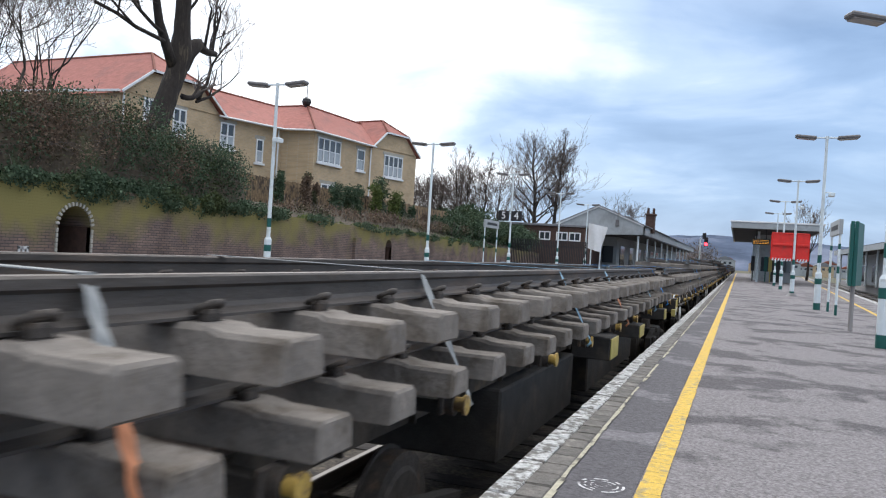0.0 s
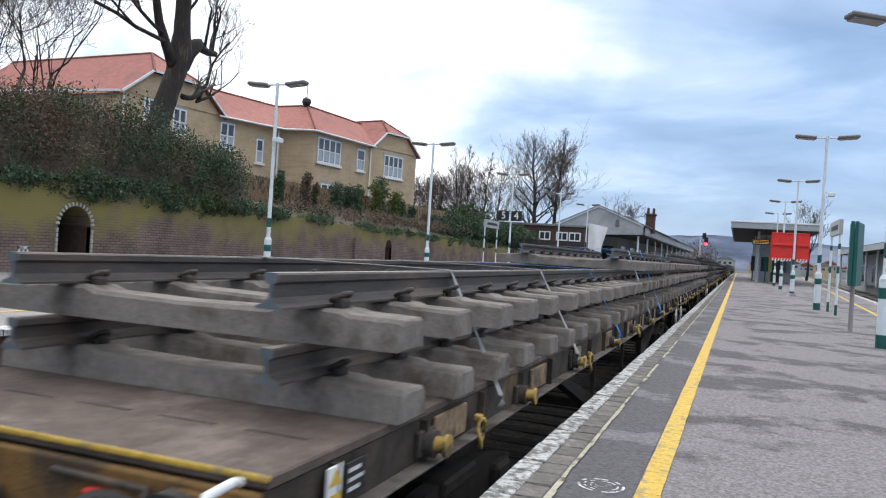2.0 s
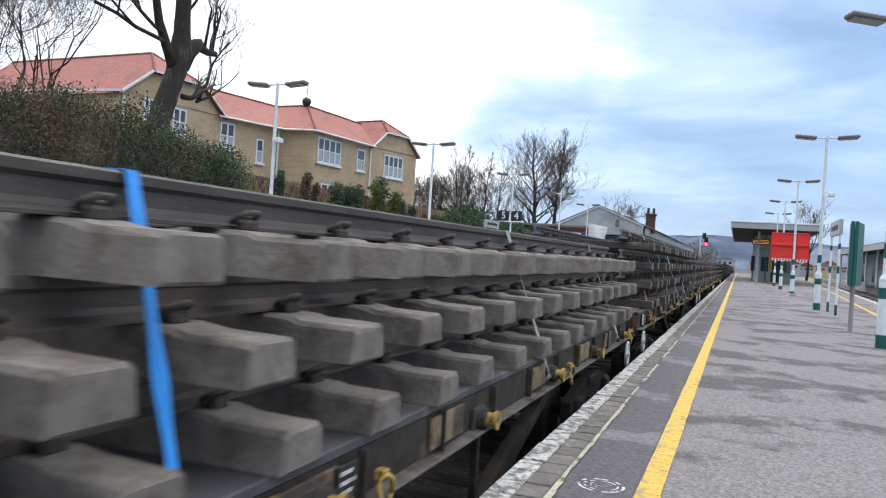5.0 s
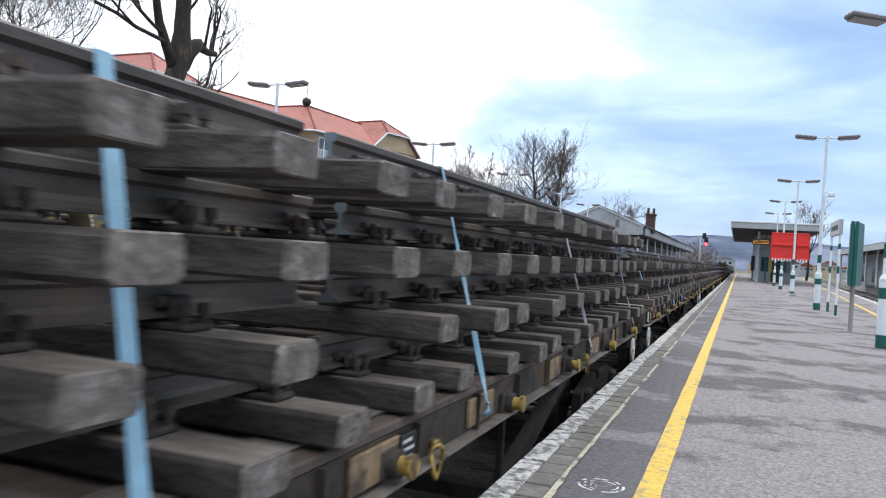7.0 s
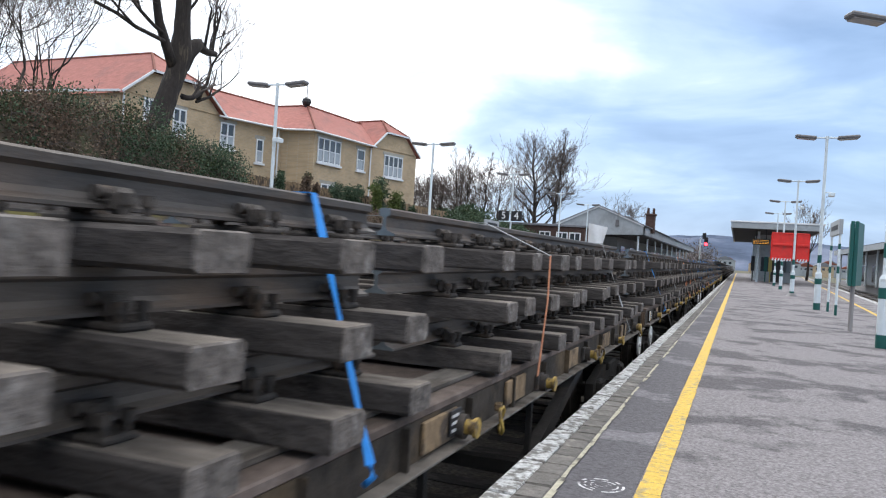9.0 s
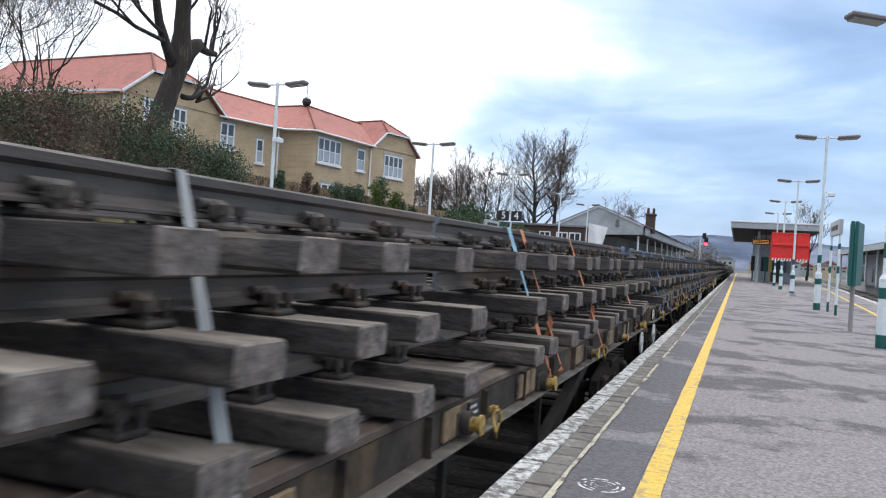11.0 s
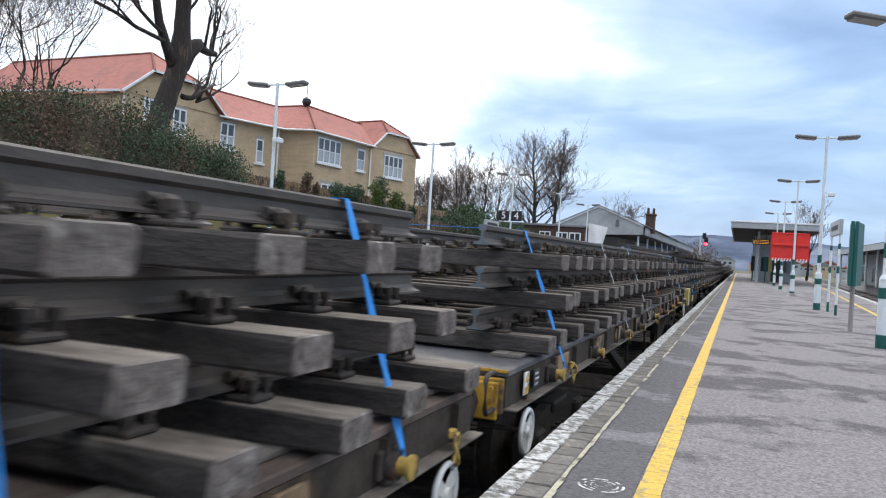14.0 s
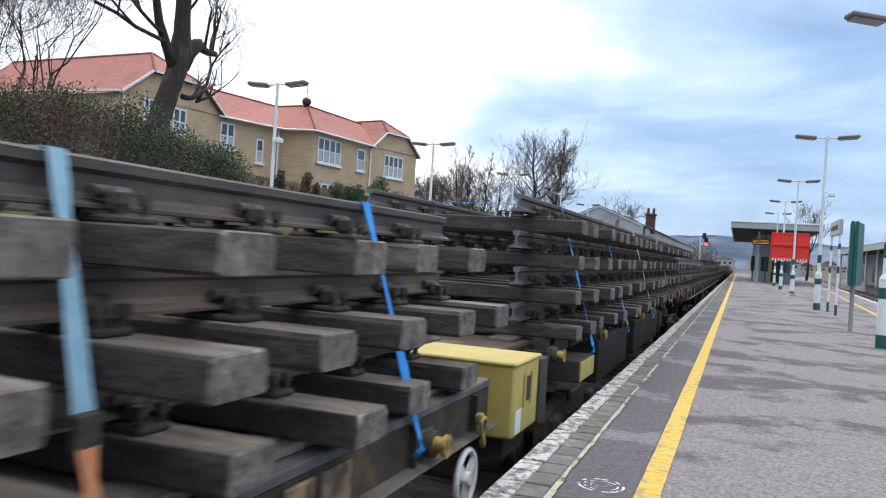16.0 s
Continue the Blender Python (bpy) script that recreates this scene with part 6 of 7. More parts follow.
def build_train():
    for k, kind, layers, style in LOADS:
        u = k * PITCH_W
        if k < 0:
            u -= 1.63
        near = -1 <= k <= 7
        lead = {-1: 0.36, 0: -0.62, 1: -0.72, 2: -0.6, 3: -0.27, 4: -0.45, 5: -0.4, 6: -0.54, 7: -0.3}.get(k, -0.7)
        cases = {-1: ((8.23, 0.6, -0.02, 0.25), (11.15, 0.6, 0.0, 0.2), (15.4, 0.45, 0.02, 0.24)), 7: ((1.5, 0.75, -0.02, 0.19),)}.get(k, ())
        flat_wagon(u + lead, style, near, cases, k != 7)
        lift = 0.0 if kind != "timber" else 0.014 if k == 2 else LIFT
        if lift:
            for x in (-0.62, 0.62) if style == "dark" else (-0.98, 0.98):
                packing_batten(u + 0.1 + 0.6 * (k == 7), x, lift)
        for i in range(layers):
            rnd = random.Random(k * 9 + i)
            off = {7: 0.64, -1: 0.17}.get(k, 0.0)
            pitch, first = SPACING.get((k, i), (None, 0.9 - 0.26 * i if k == -1 else 0.48))
            start, shift = u + off + rnd.uniform(-0.05, 0.05) * (i > 0), rnd.uniform(-0.03, 0.03) * (i > 0)
            if k not in JOINTS:
                track_panel(kind, start, i, near=near, pitch=pitch, first=first, shift=shift, lift=lift)
                continue
            # two shorter panels end to end
            end, gap = JOINTS[k][0] + rnd.uniform(-0.08, 0.08) * (i < layers - 1), JOINTS[k][1]
            pitch = pitch or 0.74
            track_panel(kind, start, i, length=end, pitch=pitch, first=first, shift=shift, lift=lift)
            y = first
            while y < end + gap + 0.14:
                y += pitch
            track_panel(kind, start + end + gap, i, length=18.29 - end - gap, pitch=pitch, first=y - end - gap, shift=shift + rnd.uniform(-0.02, 0.02), lift=lift)
    track_panel("concrete", 9.75, 2, length=8.0, first=0.36)
    equipment_box(-3.0, 0.0, 0.58, True)
    equipment_box(7 * PITCH_W - 1.33, depth=0.66)
    # wagons further back that never come close
    for k in range(8, 19):
        u = k * PITCH_W + 1.0
        flat_wagon(u - 0.95, "rusty", False)
        for i in range((3, 4, 3, 2, 3, 3, 4, 3, 3, 2, 3)[k - 8]):
            track_panel("timber" if k < 14 else "concrete", u, i, near=False)
    P = PITCH_W
    B, L, G, O = "strap_blue", "strap_light", "strap_grey", "strap_orange"
    LASH = {-1: ((-0.6, G, O), (2.08, G, None), (6.1, L, None), (9.2, L, O), (13.25, L, None), (15.97, B, None)),
            0: ((2.15, G, None), (4.75, G, None), (7.5, B, None), (11.3, L, G), (13.2, B, None), (17.2, B, O)),
            1: ((2.0, G, None), (4.45, G, None), (8.2, B, None), (12.6, G, None), (16.4, G, None)),
            2: ((0.7, O, None), (2.9, L, G), (5.05, L, None), (7.57, L, None), (10.5, L, None), (14.1, G, None), (17.6, G, None)),
            3: ((0.8, L, O), (5.6, L, None), (8.4, B, None), (16.6, G, None)),
            4: ((2.6, B, None), (7.0, G, None), (11.2, L, O), (11.62, O, O), (13.75, O, O), (16.95, O, None)),
            5: ((1.5, B, None), (3.05, B, None), (5.85, L, O), (8.4, B, O), (9.8, G, None), (11.85, B, None), (15.3, B, None), (17.37, B, None)),
            6: ((1.2, B, None), (5.47, G, None), (8.22, L, G), (10.5, O, O), (15.1, L, O), (17.1, B, None)),
            7: ((2.2, B, None), (5.0, B, None), (8.4, L, None), (12.8, G, None))}
    tall = {k: n for k, _, n, _ in LOADS}
    for k, rows in LASH.items():
        for u, c, lo in rows:
            n = 3 if k == 0 and u > 9.75 else tall[k]
            strap(k * PITCH_W + u, n, c, lo, z_extra=LIFT if k > 2 else 0.014 if k == 2 else 0.0, tail=(k, u) in ((6, 10.5), (4, 11.62), (4, 13.75)), **({"x1": 1.2, "z1": 0.33, "foot": -0.12, "split": 0.5} if k == -1 else {}))

    loose_strap(3 * P + 11.0, 3, 3 * P + 11.17, 1.18, 3 * P + 10.82)


build_train()

# ---- trees and growth on the bank ----
def grow(g, twigs, p, d, length, r, depth, rnd, spread=0.55, up=0.12, kids=(2, 3), thin=0.72, wander=0.18, least=0.006):
    """One bough with its branches, in bent tapering tubes; the thin ends go to the twigs."""
    n = 4 if depth > 1 else 3
    pts, rad, q = [p.copy()], [r], p.copy()
    for k in range(n):
        d = (d + Vector((rnd.uniform(-1, 1), rnd.uniform(-1, 1), rnd.uniform(-1, 1))) * wander + Vector((0, 0, up))).normalized()
        q = q + d * length / n
        pts.append(q.copy())
        rad.append(max(least, r * (1 - (1 - thin) * (k + 1) / n)))
    (g if depth > 2 else twigs).path(pts, rad, 7 if depth > 3 else (5 if depth > 2 else 3))
    if depth <= 0:
        return
    for k in range(rnd.randint(*kids)):
        i = rnd.randint(2, n) if depth > 1 else rnd.randint(1, n)
        nd = (d + Vector((rnd.uniform(-1, 1), rnd.uniform(-1, 1), rnd.uniform(-0.5, 1))) * spread * 1.5).normalized()
        grow(g, twigs, pts[i], nd, length * rnd.uniform(0.62, 0.85), rad[i] * rnd.uniform(0.5, 0.75), depth - 1, rnd, spread, up, kids, thin, wander, least)


def bare_tree(x, y, z, height, r, seed, depth=6, kids=(2, 3), label="bare winter tree with fine grey twigs", spread=0.5, trunk_lean=(0, 0), up=0.16, least=0.006):
    rnd = random.Random(seed)
    t = thing("bare_tree", label, "tree", "bare trees")
    g, tw = Geo(), Geo()
    grow(g, tw, Vector((x, y, z)), Vector((trunk_lean[0], trunk_lean[1], 1)), height * 0.34, r, depth, rnd, spread, up, kids, least=least)
    part("trunk", g, "bark", t, "dark trunk and limbs")
    part("crown", tw, "twig", t, "crown of fine twigs")


def knotty_path(g, rnd, pts, radii, sub=4, n=14):
    """A thick trunk whose skin swells and sinks."""
    fine = []
    for (a, ra), (b, rb) in zip(zip(pts, radii), zip(pts[1:], radii[1:])):
        for k in range(sub):
            f = k / sub
            fine.append((Vector(a).lerp(Vector(b), f), ra + (rb - ra) * f))
    fine.append((Vector(pts[-1]), radii[-1]))
    start = len(g.v)
    m = len(fine)
    g.add([(p.x + r * math.cos(2 * math.pi * k / n), p.y + r * math.sin(2 * math.pi * k / n), p.z) for p, r in fine for k in range(n)],
          [(i * n + k, i * n + (k + 1) % n, (i + 1) * n + (k + 1) % n, (i + 1) * n + k) for i in range(m - 1) for k in range(n)] + [tuple(range(n - 1, -1, -1)), tuple(range(n * m - n, n * m))], True)
    ridge = [rnd.uniform(0.9, 1.1) for _ in range(n)]
    for i, (p, r) in enumerate(fine):
        for k in range(n):
            ridge[k] = min(1.16, max(0.86, ridge[k] + rnd.uniform(-0.05, 0.05)))
            v = Vector(g.v[start + i * n + k])
            g.v[start + i * n + k] = tuple(p + (v - p) * ridge[k])


def pollard_tree():
    """The thick old trunk cut back at the top, with later boughs growing from the scars."""
    rnd = random.Random(77)
    t = thing("pollarded_tree", "thick old pollarded tree with dark ivy-scarred trunk", "tree")
    X = -19.0
    g, tw = Geo(), Geo()
    knotty_path(g, rnd, [(X, 21.1, 2.6), (X, 21.4, 4.0), (X, 21.75, 5.0), (X, 22.1, 6.0), (X, 22.45, 6.9), (X, 22.6, 7.5), (X, 22.62, 8.3), (X, 22.6, 9.4), (X, 22.5, 11.0)],
           [0.56, 0.44, 0.385, 0.36, 0.37, 0.43, 0.3, 0.27, 0.24])
    g.path([(X, 22.6, 7.2), (X, 23.0, 7.75), (X + 0.1, 23.35, 8.05), (X + 0.1, 23.5, 8.12)], [0.4, 0.32, 0.24, 0.2], 9)
    g.path([(X + 0.1, 23.3, 8.0), (X + 0.2, 23.9, 7.9), (X + 0.2, 24.3, 7.95)], [0.16, 0.13, 0.11], 7)
    g.path([(X, 22.35, 6.9), (X, 21.9, 7.6), (X - 0.1, 21.55, 8.4), (X, 21.2, 9.2), (X, 20.7, 10.2)], [0.2, 0.17, 0.15, 0.13, 0.1], 8)
    for p, d, ln, r, dep in (((X, 21.75, 8.0), (0.1, -0.9, 0.15), 2.6, 0.07, 4), ((X, 21.3, 9.0), (0, -0.7, 0.6), 1.8, 0.06, 4), ((X, 22.6, 8.0), (0.1, 0.1, 1.0), 2.2, 0.1, 4),
                             ((X + 0.2, 24.1, 7.95), (0, 0.3, 1.0), 1.4, 0.07, 4), ((X + 0.15, 23.7, 7.95), (0.1, 0.0, 1.0), 1.5, 0.06, 4),
                             ((X + 0.1, 22.7, 6.05), (0.1, 1.0, -0.1), 1.0, 0.11, 3), ((X + 0.1, 23.6, 6.1), (0, 0.5, 0.9), 1.7, 0.075, 5), ((X + 0.1, 23.5, 6.0), (0.1, 1.0, 0.25), 1.4, 0.06, 4),
                             ((X, 22.0, 7.75), (0.05, -1.0, -0.02), 3.4, 0.075, 4), ((X, 22.5, 10.5), (0.1, 0.3, 1), 2.5, 0.16, 4), ((X, 20.8, 10.1), (0, -0.4, 1), 2.0, 0.09, 4)):
        grow(g, tw, Vector(p), Vector(d).normalized(), ln, r, dep, rnd, 0.6, 0.1, (2, 3))
    part("trunk", g, "bark", t, "thick dark trunk with cut knuckles")
    part("crown", tw, "twig", t, "sparse regrown twigs")


pollard_tree()
for x, y, hh, sd in ((-18.6, 15.4, 8.0, 5), (-19.4, 17.2, 8.6, 15), (-18.4, 13.6, 7.6, 25), (-20.2, 18.6, 8.0, 26)):
    bare_tree(x, y, 2.7, hh, 0.055, sd, 6, (3, 3), "thin bare tree tangled with twigs on the bank", 0.75, up=0.06)


def leader_tree(base, tip, r, low, reach, limbs, seed, label, rise=0.55, depth=3, least=0.0105):
    """A winter tree with a trunk running up through its crown and limbs all along it."""
    rnd = random.Random(seed)
    t = thing("bare_tree", label, "tree", "bare trees")
    g, tw = Geo(), Geo()
    A, B = Vector(base), Vector(tip)
    n = 9
    pts = [A.lerp(B, k / n) + Vector((rnd.uniform(-1, 1), rnd.uniform(-1, 1), 0)) * 0.012 * (B - A).length * (0 < k < n) for k in range(n + 1)]
    g.path(pts, [max(least, r * (1 - 0.93 * k / n)) for k in range(n + 1)], 8)
    turn = rnd.uniform(0, 6.28)
    for k in range(limbs):
        f = low + (0.97 - low) * (k + rnd.uniform(-0.3, 0.3)) / limbs
        i = min(n - 1, max(0, int(f * n)))
        p = pts[i].lerp(pts[i + 1], f * n - i)
        turn += 2.4 + rnd.uniform(-0.5, 0.5)
        c = (f - low) / (1 - low)
        ln = reach * (0.75 + 0.5 * math.sin(math.pi * min(1, c * 1.1))) * (1 - 0.72 * c) * rnd.uniform(0.8, 1.15)
        d = Vector((math.cos(turn), math.sin(turn), rise + 0.7 * c)).normalized()
        grow(g, tw, p, d, ln * 0.52, max(least * 1.6, r * 0.42 * (1 - 0.75 * f)), depth if c < 0.45 else depth - 1, rnd, 0.62, 0.06, (3, 4) if depth < 4 else (2, 4), 0.6, 0.16, least)
    part("trunk", g, "bark", t, "dark trunk and limbs")
    part("crown", tw, "twig", t, "crown of fine twigs")


leader_tree((-19.95, 80, 0.5), (-20.9, 80, 13.0), 0.30, 0.22, 6.2, 34, 41, "broad bare winter tree behind the station fence", 0.45, 4)
leader_tree((-18.6, 80.6, 0.5), (-17.6, 80.6, 14.2), 0.28, 0.34, 3.6, 30, 38, "tall bare winter tree behind the station fence", 0.75, 4)
for i, (x, y, hh, tx) in enumerate(((-21.5, 62, 8.2, -0.1), (-20.5, 62.4, 7.4, 0.7), (-22.6, 63, 6.4, 0.2), (-24.2, 62.5, 5.2, 0.1), (-25.4, 64, 5.2, -0.1), (-23.4, 60.5, 4.8, 0.2), (-26.6, 62, 4.6, -0.2), (-19.6, 64, 6.0, 0.3), (-22.1, 61.2, 7.6, -0.4), (-24.8, 61.4, 5.6, 0.3), (-23.0, 64.5, 6.6, 0.1), (-25.9, 60.8, 5.0, 0.2))):
    leader_tree((x, y, 2.0), (x + tx, y, 2.0 + hh), 0.11, 0.14, 2.6 if i % 8 < 2 else 3.0, 18, 50 + i, "slender bare winter tree on the bank", 1.5 if i < 2 else 0.9, 3, 0.011)
bare_tree(-15.2, 112.0, 0.5, 11.0, 0.22, 61, 5, (3, 4), "bare winter tree behind the station roof", 0.95, up=0.05, least=0.015)
bare_tree(9.0, 121.0, 0.0, 11.0, 0.2, 62, 5, (3, 4), "bare winter tree beyond the canopy", 0.6, least=0.015)


def leaves(blobs, count, size, seed, shell=0.45, flat=0.0):
    """Many small leaf blades scattered through ellipsoids, thickest near their skins."""
    rs = np.random.RandomState(seed)
    vol = np.array([b[3] * b[4] * b[5] for b in blobs]) ** 0.75
    pick = rs.choice(len(blobs), count, p=vol / vol.sum())
    B = np.array(blobs)[pick]
    d = rs.normal(size=(count, 3))
    d /= np.linalg.norm(d, axis=1)[:, None]
    r = 1 - shell * rs.rand(count) ** 1.5 + 0.12 * rs.normal(size=count)
    c = B[:, :3] + d * B[:, 3:6] * r[:, None]
    a = rs.normal(size=(count, 3))
    a /= np.linalg.norm(a, axis=1)[:, None]
    b = np.cross(a, rs.normal(size=(count, 3)))
    b /= np.linalg.norm(b, axis=1)[:, None]
    s = size * (0.6 + 0.8 * rs.rand(count))[:, None]
    v = np.stack([c - a * s, c + b * s * 0.6, c + a * s, c - b * s * 0.6], 1).reshape(-1, 3)
    g = Geo()
    g.v = [tuple(p) for p in v]
    g.f = [(4 * k, 4 * k + 1, 4 * k + 2, 4 * k + 3) for k in range(count)]
    g.s, g.mi = [False] * count, [0] * count
    return g


def raw_mesh(name, g, mat):
    me = bpy.data.meshes.new(name)
    me.from_pydata(g.v, [], g.f)
    me.materials.append(MAT[mat])
    return me


def growth(name, label, category, layers, stems=None, kind="stuff"):
    """A mass of growth: layers of (blobs, count, leaf size, material, seed)."""
    t = thing(name, label, category, kind=kind)
    for k, (blobs, count, size, mat, seed) in enumerate(layers):
        part("foliage", raw_mesh("foliage", leaves(blobs, count, size, seed), mat), "", t)
    if stems:
        part("stems", stems, "twig", t, "tangled bare stems")


def bank_top(y):
    """Height of the growth along the bank."""
    pts = [(4, 4.3), (12, 4.5), (14.3, 4.6), (16, 5.0), (18.3, 5.12), (18.9, 4.6), (20.5, 4.65), (21.4, 4.42), (23.5, 4.3), (24.2, 4.1), (24.6, 3.0)]
    for (a, za), (b, zb) in zip(pts, pts[1:]):
        if y <= b:
            return za + (zb - za) * max(0.0, (y - a)) / (b - a)
    return 3.0


def bank_growth():
    rnd = random.Random(9)
    bram, ivy, core = [], [], Geo()
    y = 6.0
    while y < 23.75:
        zt = bank_top(y)
        for k in range(3):
            x = -17.0 - k * 0.75 + rnd.uniform(-0.25, 0.25)
            zc = 2.5 + (zt - 2.5) * rnd.uniform(0.25, 0.78)
            rz = min((zt - zc), 0.95) * rnd.uniform(0.8, 1.1) + 0.12
            e = (x, y + rnd.uniform(-0.4, 0.4), zc, rnd.uniform(0.5, 0.9), rnd.uniform(0.5, 0.95), rz)
            (ivy if (y > 20.5 and rnd.random() < 0.8) or rnd.random() < 0.38 else bram).append(e)
        y += 0.36
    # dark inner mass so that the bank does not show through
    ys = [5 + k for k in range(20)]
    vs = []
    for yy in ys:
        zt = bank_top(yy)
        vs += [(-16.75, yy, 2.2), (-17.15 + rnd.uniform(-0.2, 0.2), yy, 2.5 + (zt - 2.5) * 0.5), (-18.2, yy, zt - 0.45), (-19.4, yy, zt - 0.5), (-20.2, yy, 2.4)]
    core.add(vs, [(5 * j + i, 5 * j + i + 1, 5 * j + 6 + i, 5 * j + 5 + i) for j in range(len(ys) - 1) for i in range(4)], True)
    st = Geo()
    for k in range(750):
        y = rnd.uniform(6, 24.0)
        zt = bank_top(y)
        p = Vector((rnd.uniform(-16.7, -18.6), y, rnd.uniform(2.4, zt - 0.5)))
        d = Vector((rnd.uniform(-0.2, 0.6), rnd.uniform(-0.8, 0.8), rnd.uniform(0.1, 1.0))).normalized()
        pts = [p]
        for j in range(4):
            d = (d + Vector((rnd.uniform(-0.3, 0.3), rnd.uniform(-0.3, 0.3), -0.22))).normalized()
            pts.append(pts[-1] + d * rnd.uniform(0.16, 0.34))
        st.path(pts, [0.011, 0.010, 0.009, 0.007, 0.004], 3)
    t = thing("bramble_thicket", "tangled brown winter brambles overgrown with ivy", "brambles", kind="stuff")
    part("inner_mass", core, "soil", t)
    part("brambles", raw_mesh("brambles", leaves(bram, 66000, 0.036, 1), "bramble"), "", t, "dead brown bramble leaves")
    part("ivy", raw_mesh("ivy", leaves(ivy, 52000, 0.04, 2), "ivy"), "", t, "dark green ivy leaves")
    part("stems", st, "twig", t, "arching bare stems")
    # ivy hanging over the wall's coping
    hang = []
    y = 5.0
    while y < 52:
        tp = wall_top(y)
        w = 0.75 if 15 < y < 22 else 0.4 if y < 24 else 0.22
        for k in range(2 if y < 23 else int(rnd.random() < 0.45)):
            hang.append((WALL_X + 0.06 + rnd.uniform(-0.25, 0.1), y + rnd.uniform(-0.2, 0.2), tp + rnd.uniform(-0.32, 0.3) * w, rnd.uniform(0.12, 0.3), rnd.uniform(0.25, 0.5), rnd.uniform(0.12, 0.38) * (0.6 + w * 0.6)))
        y += 0.3
    growth("wall_ivy", "dark ivy trailing over the top of the wall", "ivy", [(hang, 38000, 0.042, "ivy", 3)])
    moss = []
    for k in range(60):
        y = rnd.uniform(20, 50)
        moss.append((WALL_X - 0.2 + rnd.uniform(-0.3, 0.1), y, wall_top(y) + rnd.uniform(-0.05, 0.15), 0.25, 0.4, 0.09))
    growth("coping_moss", "bright mossy grass along the wall top", "moss", [(moss, 7000, 0.03, "moss_leaf", 4)])
    # low brown scrub right of the thicket, in front of the house
    scrub, st = [], Geo()
    for k in range(70):
        y = rnd.uniform(27.5, 52)
        scrub.append((rnd.uniform(-17.0, -18.8), y, 2.3 + rnd.uniform(0.0, 0.35), 0.5, 0.6, rnd.uniform(0.2, 0.45)))
    for k in range(420):
        y = rnd.uniform(27.5, 54)
        p = Vector((rnd.uniform(-16.8, -18.8), y, 2.1))
        d = Vector((rnd.uniform(-0.3, 0.3), rnd.uniform(-0.4, 0.4), 1))
        pts = [p]
        for j in range(3):
            d = (d + Vector((rnd.uniform(-0.3, 0.3), rnd.uniform(-0.3, 0.3), 0))).normalized()
            pts.append(pts[-1] + d * rnd.uniform(0.15, 0.4))
        st.path(pts, [0.014, 0.012, 0.009, 0.005], 3)
    growth("bank_scrub", "low dead brown scrub on the bank", "scrub", [(scrub, 15000, 0.045, "bramble", 6)], st)


bank_growth()


def ivy_column(y, x, z1, w, seed, mat="ivy", label="old fence post thickly covered in ivy"):
    rnd = random.Random(seed)
    t = thing("ivy_clad_post", label, "ivy", "ivy-clad posts along the bank")
    part("post", Geo().tube((x, y, 2.1), (x, y, z1 - 0.15), 0.06, n=8), "bark", t)
    blobs = [(x + rnd.uniform(-0.1, 0.1), y + rnd.uniform(-0.12, 0.12), 2.3 + (z1 - 2.4) * k / 7, w * rnd.uniform(0.7, 1.1), w * rnd.uniform(0.7, 1.1), 0.3) for k in range(8)]
    part("ivy", raw_mesh("ivy", leaves(blobs, 2600, 0.05, seed, 0.7), mat), "", t, "dark ivy leaves")


for i, (y, z1, w, mt) in enumerate(((28.95, 3.95, 0.24, "ivy"), (31.2, 4.1, 0.26, "bramble"), (31.8, 3.7, 0.2, "bramble"), (34.0, 3.95, 0.4, "ivy"), (35.3, 4.0, 0.42, "ivy"), (36.1, 4.05, 0.4, "ivy"), (38.4, 4.3, 0.4, "moss_leaf"), (39.0, 4.75, 0.5, "ivy"),
                                    (40.9, 4.15, 0.42, "moss_leaf"), (41.8, 3.8, 0.36, "ivy"), (43.4, 3.5, 0.3, "ivy"), (45.5, 3.2, 0.3, "bramble"), (47.0, 3.1, 0.3, "ivy"))):
    ivy_column(y, -18.6, z1, w, 200 + i, mt)


def dark_hedge():
    rnd = random.Random(31)
    blobs = []
    for k in range(60):
        y = 46 + k * 0.3
        blobs.append((-18.2 + rnd.uniform(-0.5, 0.5) + (y - 46) * 0.1, y, rnd.uniform(2.0, 3.1), 0.7, 0.7, rnd.uniform(0.5, 0.95)))
    for k in range(46):
        blobs.append((rnd.uniform(-22.6, -18.6), rnd.uniform(57, 60), rnd.uniform(2.2, 4.2), 0.8, 0.8, rnd.uniform(0.5, 0.9)))
    growth("evergreen_hedge", "dark green evergreen hedge at the end of the bank", "hedge", [(blobs, 48000, 0.075, "ivy", 32)])


dark_hedge()


def panel_fence():
    """Close-boarded fence behind the growth in front of the house."""
    t = thing("panel_fence", "weathered brown close-boarded garden fence", "fence")
    me = [Geo().cbox(-0.012, 0.012, -0.058, 0.058, 0, 1.5, 0.004).mesh("board", "tan") for _ in range(1)]
    rnd = random.Random(12)
    y = 26.2
    while y < 52.0:
        part("board", me[0], "", t, at=pose(-19.4 + rnd.uniform(-0.01, 0.01), y, 2.35 + rnd.uniform(-0.04, 0.02) + 0.02 * math.sin(y)))
        y += 0.125
    part("rail", Geo().box(-19.45, -19.42, 26.2, 52, 2.75, 2.84).box(-19.45, -19.42, 26.2, 52, 3.5, 3.59), "tan", t)


panel_fence()


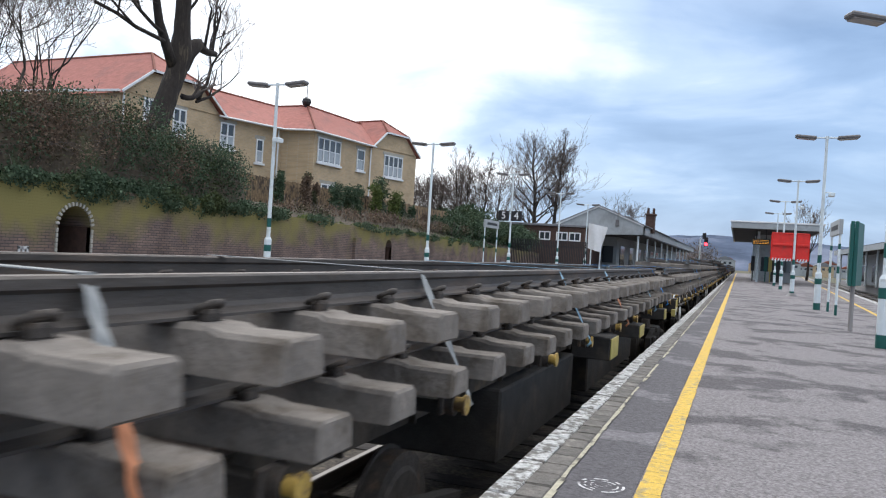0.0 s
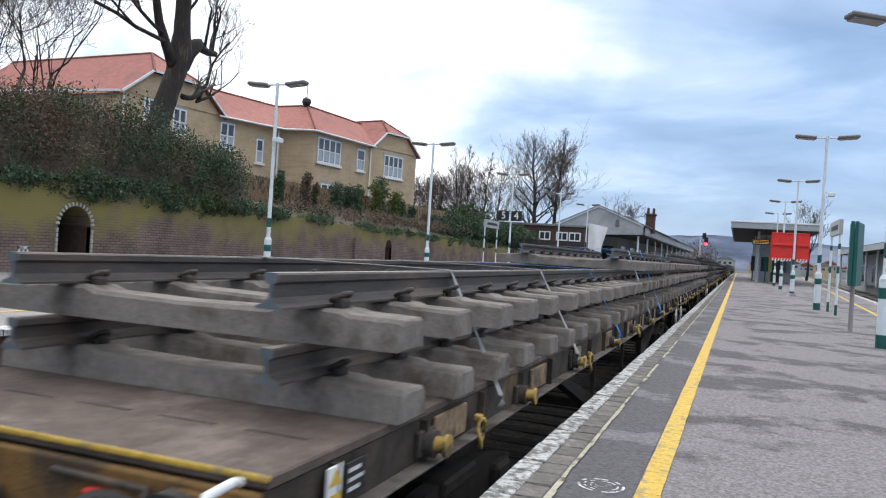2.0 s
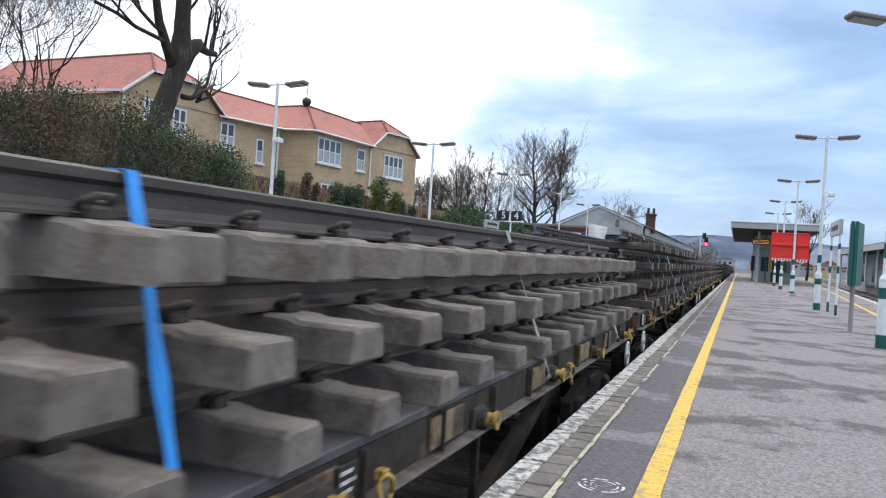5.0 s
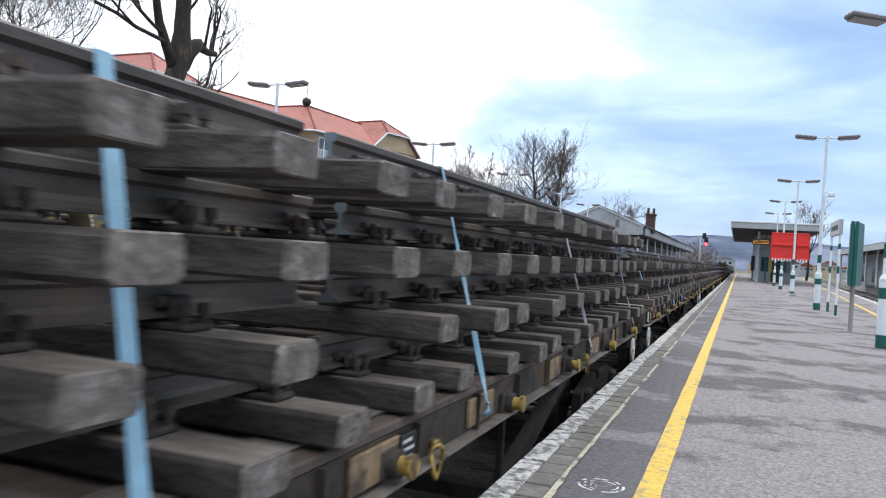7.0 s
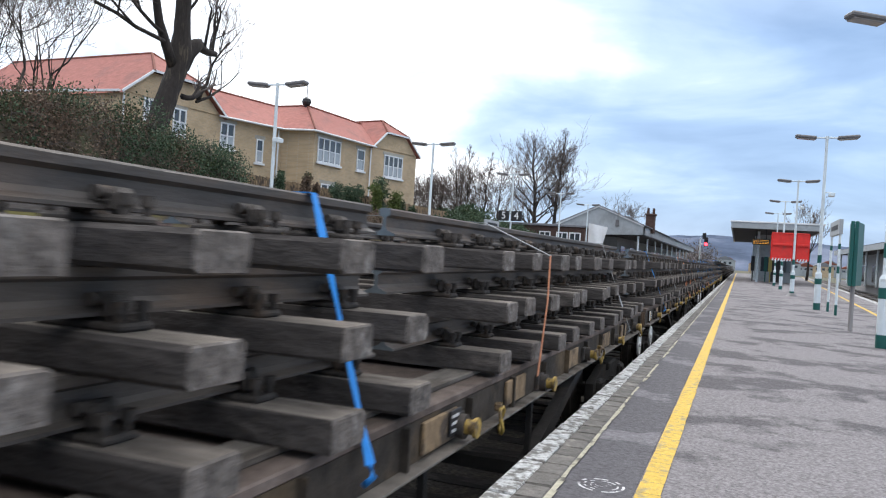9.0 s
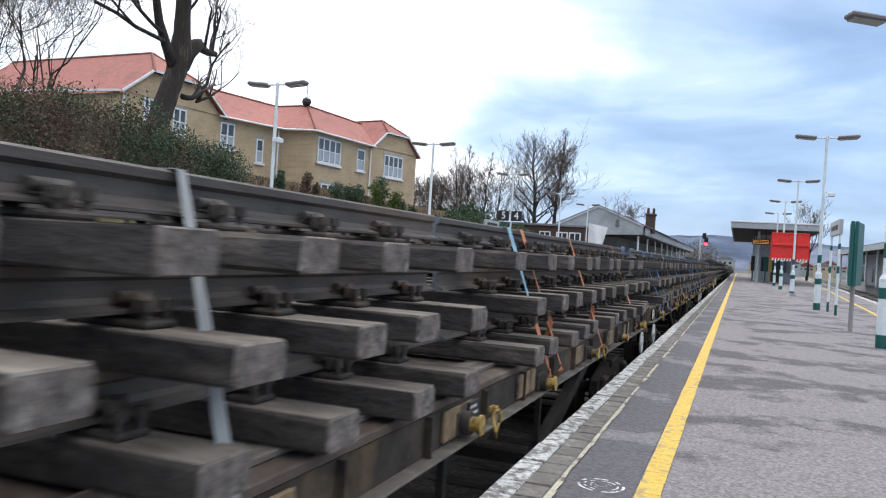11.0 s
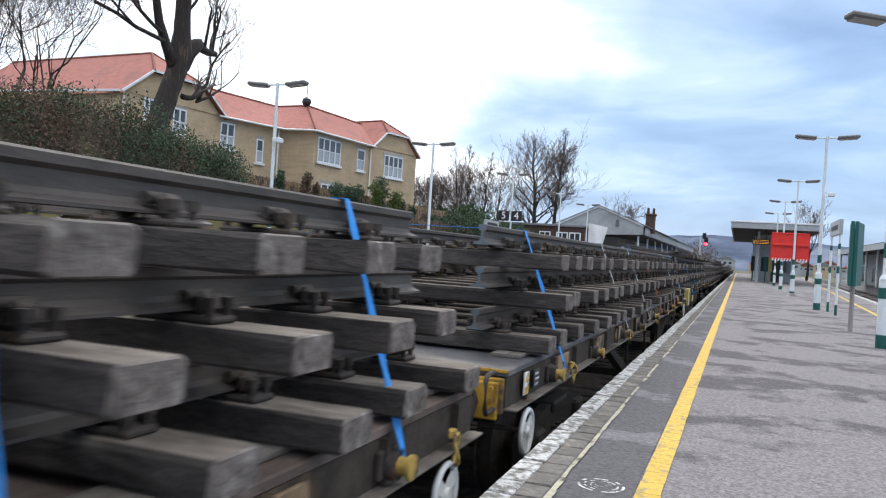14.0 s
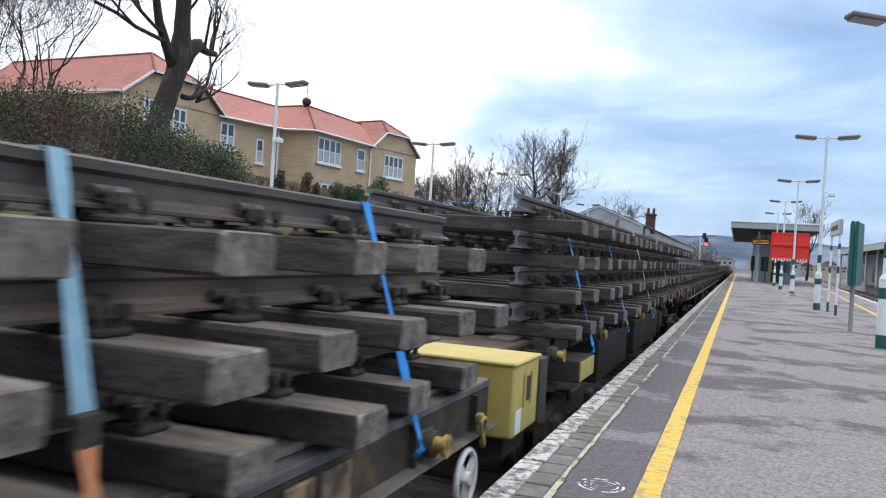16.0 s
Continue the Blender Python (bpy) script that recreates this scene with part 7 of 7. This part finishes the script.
def steel_fence():
    """Dark palisade across the end of the opposite platform."""
    t = thing("palisade_fence", "dark steel palisade fence behind the platform", "fence")
    me = Geo().cbox(-0.035, 0.035, -0.008, 0.008, 0, 2.3, 0.004).mesh("pale", "black")
    for k in range(46):
        part("pale", me, "", t, at=pose(-16.0 + k * 0.125, 57.0, 0.05))
    part("rail", Geo().box(-16.05, -10.3, 57.02, 57.06, 0.5, 0.56).box(-16.05, -10.3, 57.02, 57.06, 1.9, 1.96), "black", t)


steel_fence()


def station_hut():
    """Low dark building with white windows beside the gable."""
    t = thing("station_hut", "low dark brick building with white windows", "building")
    part("wall", Geo().box(-22.0, -12.3, 66.0, 74.0, 0.0, 3.75), "dark_brick", t)
    part("roof", Geo().cbox(-22.2, -12.1, 65.8, 74.2, 3.75, 3.95, 0.03), "slate", t)
    for x in (-17.6, -15.7, -14.2, -13.1):
        win = part("window", Geo().box(x - 0.45, x + 0.45, 65.95, 65.99, 2.6, 3.25), "glass", t)
        fr = Geo()
        for a, b, c, d in ((-0.5, -0.4, 2.55, 3.3), (0.4, 0.5, 2.55, 3.3), (-0.4, 0.4, 3.2, 3.3), (-0.4, 0.4, 2.55, 2.65), (-0.04, 0.04, 2.65, 3.2)):
            fr.box(x + a, x + b, 65.9, 65.96, c, d)
        part("frame", fr, "upvc", win, "white frame")


station_hut()


def far_buildings():
    """Scattered distant roofs and sheds below the hill beyond the platforms."""
    rnd = random.Random(14)
    for k in range(14):
        y = rnd.uniform(480, 760)
        x = rnd.uniform(-0.02, 0.14) * y - 6
        w, d, hh = rnd.uniform(6, 14), rnd.uniform(8, 14), rnd.uniform(4, 8)
        t = thing("distant_house", "small distant house below the hill", "house", "distant houses")
        part("wall", Geo().box(x, x + w, y, y + d, -1.3, hh), "panel_grey" if k % 3 else "house_brick", t)
        part("roof", Geo().slab([(x - 0.3, y - 0.3, hh), (x + w + 0.3, y - 0.3, hh), (x + w / 2, y - 0.3, hh + 2.6)], (0, d + 0.6, 0)), "ridge" if k % 2 else "slate", t)
        for i in range(3):
            part("window", Geo().box(x + w * (0.15 + 0.28 * i), x + w * (0.29 + 0.28 * i), y - 0.06, y - 0.01, hh * 0.55, hh * 0.8), "glass", t)


far_buildings()


def distant_woods():
    rnd = random.Random(15)
    blobs = []
    for k in range(220):
        y = rnd.uniform(220, 420)
        x = rnd.uniform(-0.25, -0.03) * y
        blobs.append((x, y, rnd.uniform(0, 5), rnd.uniform(3, 6), rnd.uniform(3, 6), rnd.uniform(3, 5.5)))
    growth("distant_woods", "hazy bare woods beyond the station", "woods", [(blobs, 70000, 0.22, "twig", 16)])


distant_woods()

coping_bricks(ISLAND)


# ---- what moves ----
def motions():
    for ob, u, z, x in MOVERS:
        walk(ob, [(0.0, pose(TRACK_A + x, START + u, z)), (16.0, pose(TRACK_A + x, START + u - SPEED * 16.0, z))])


motions()
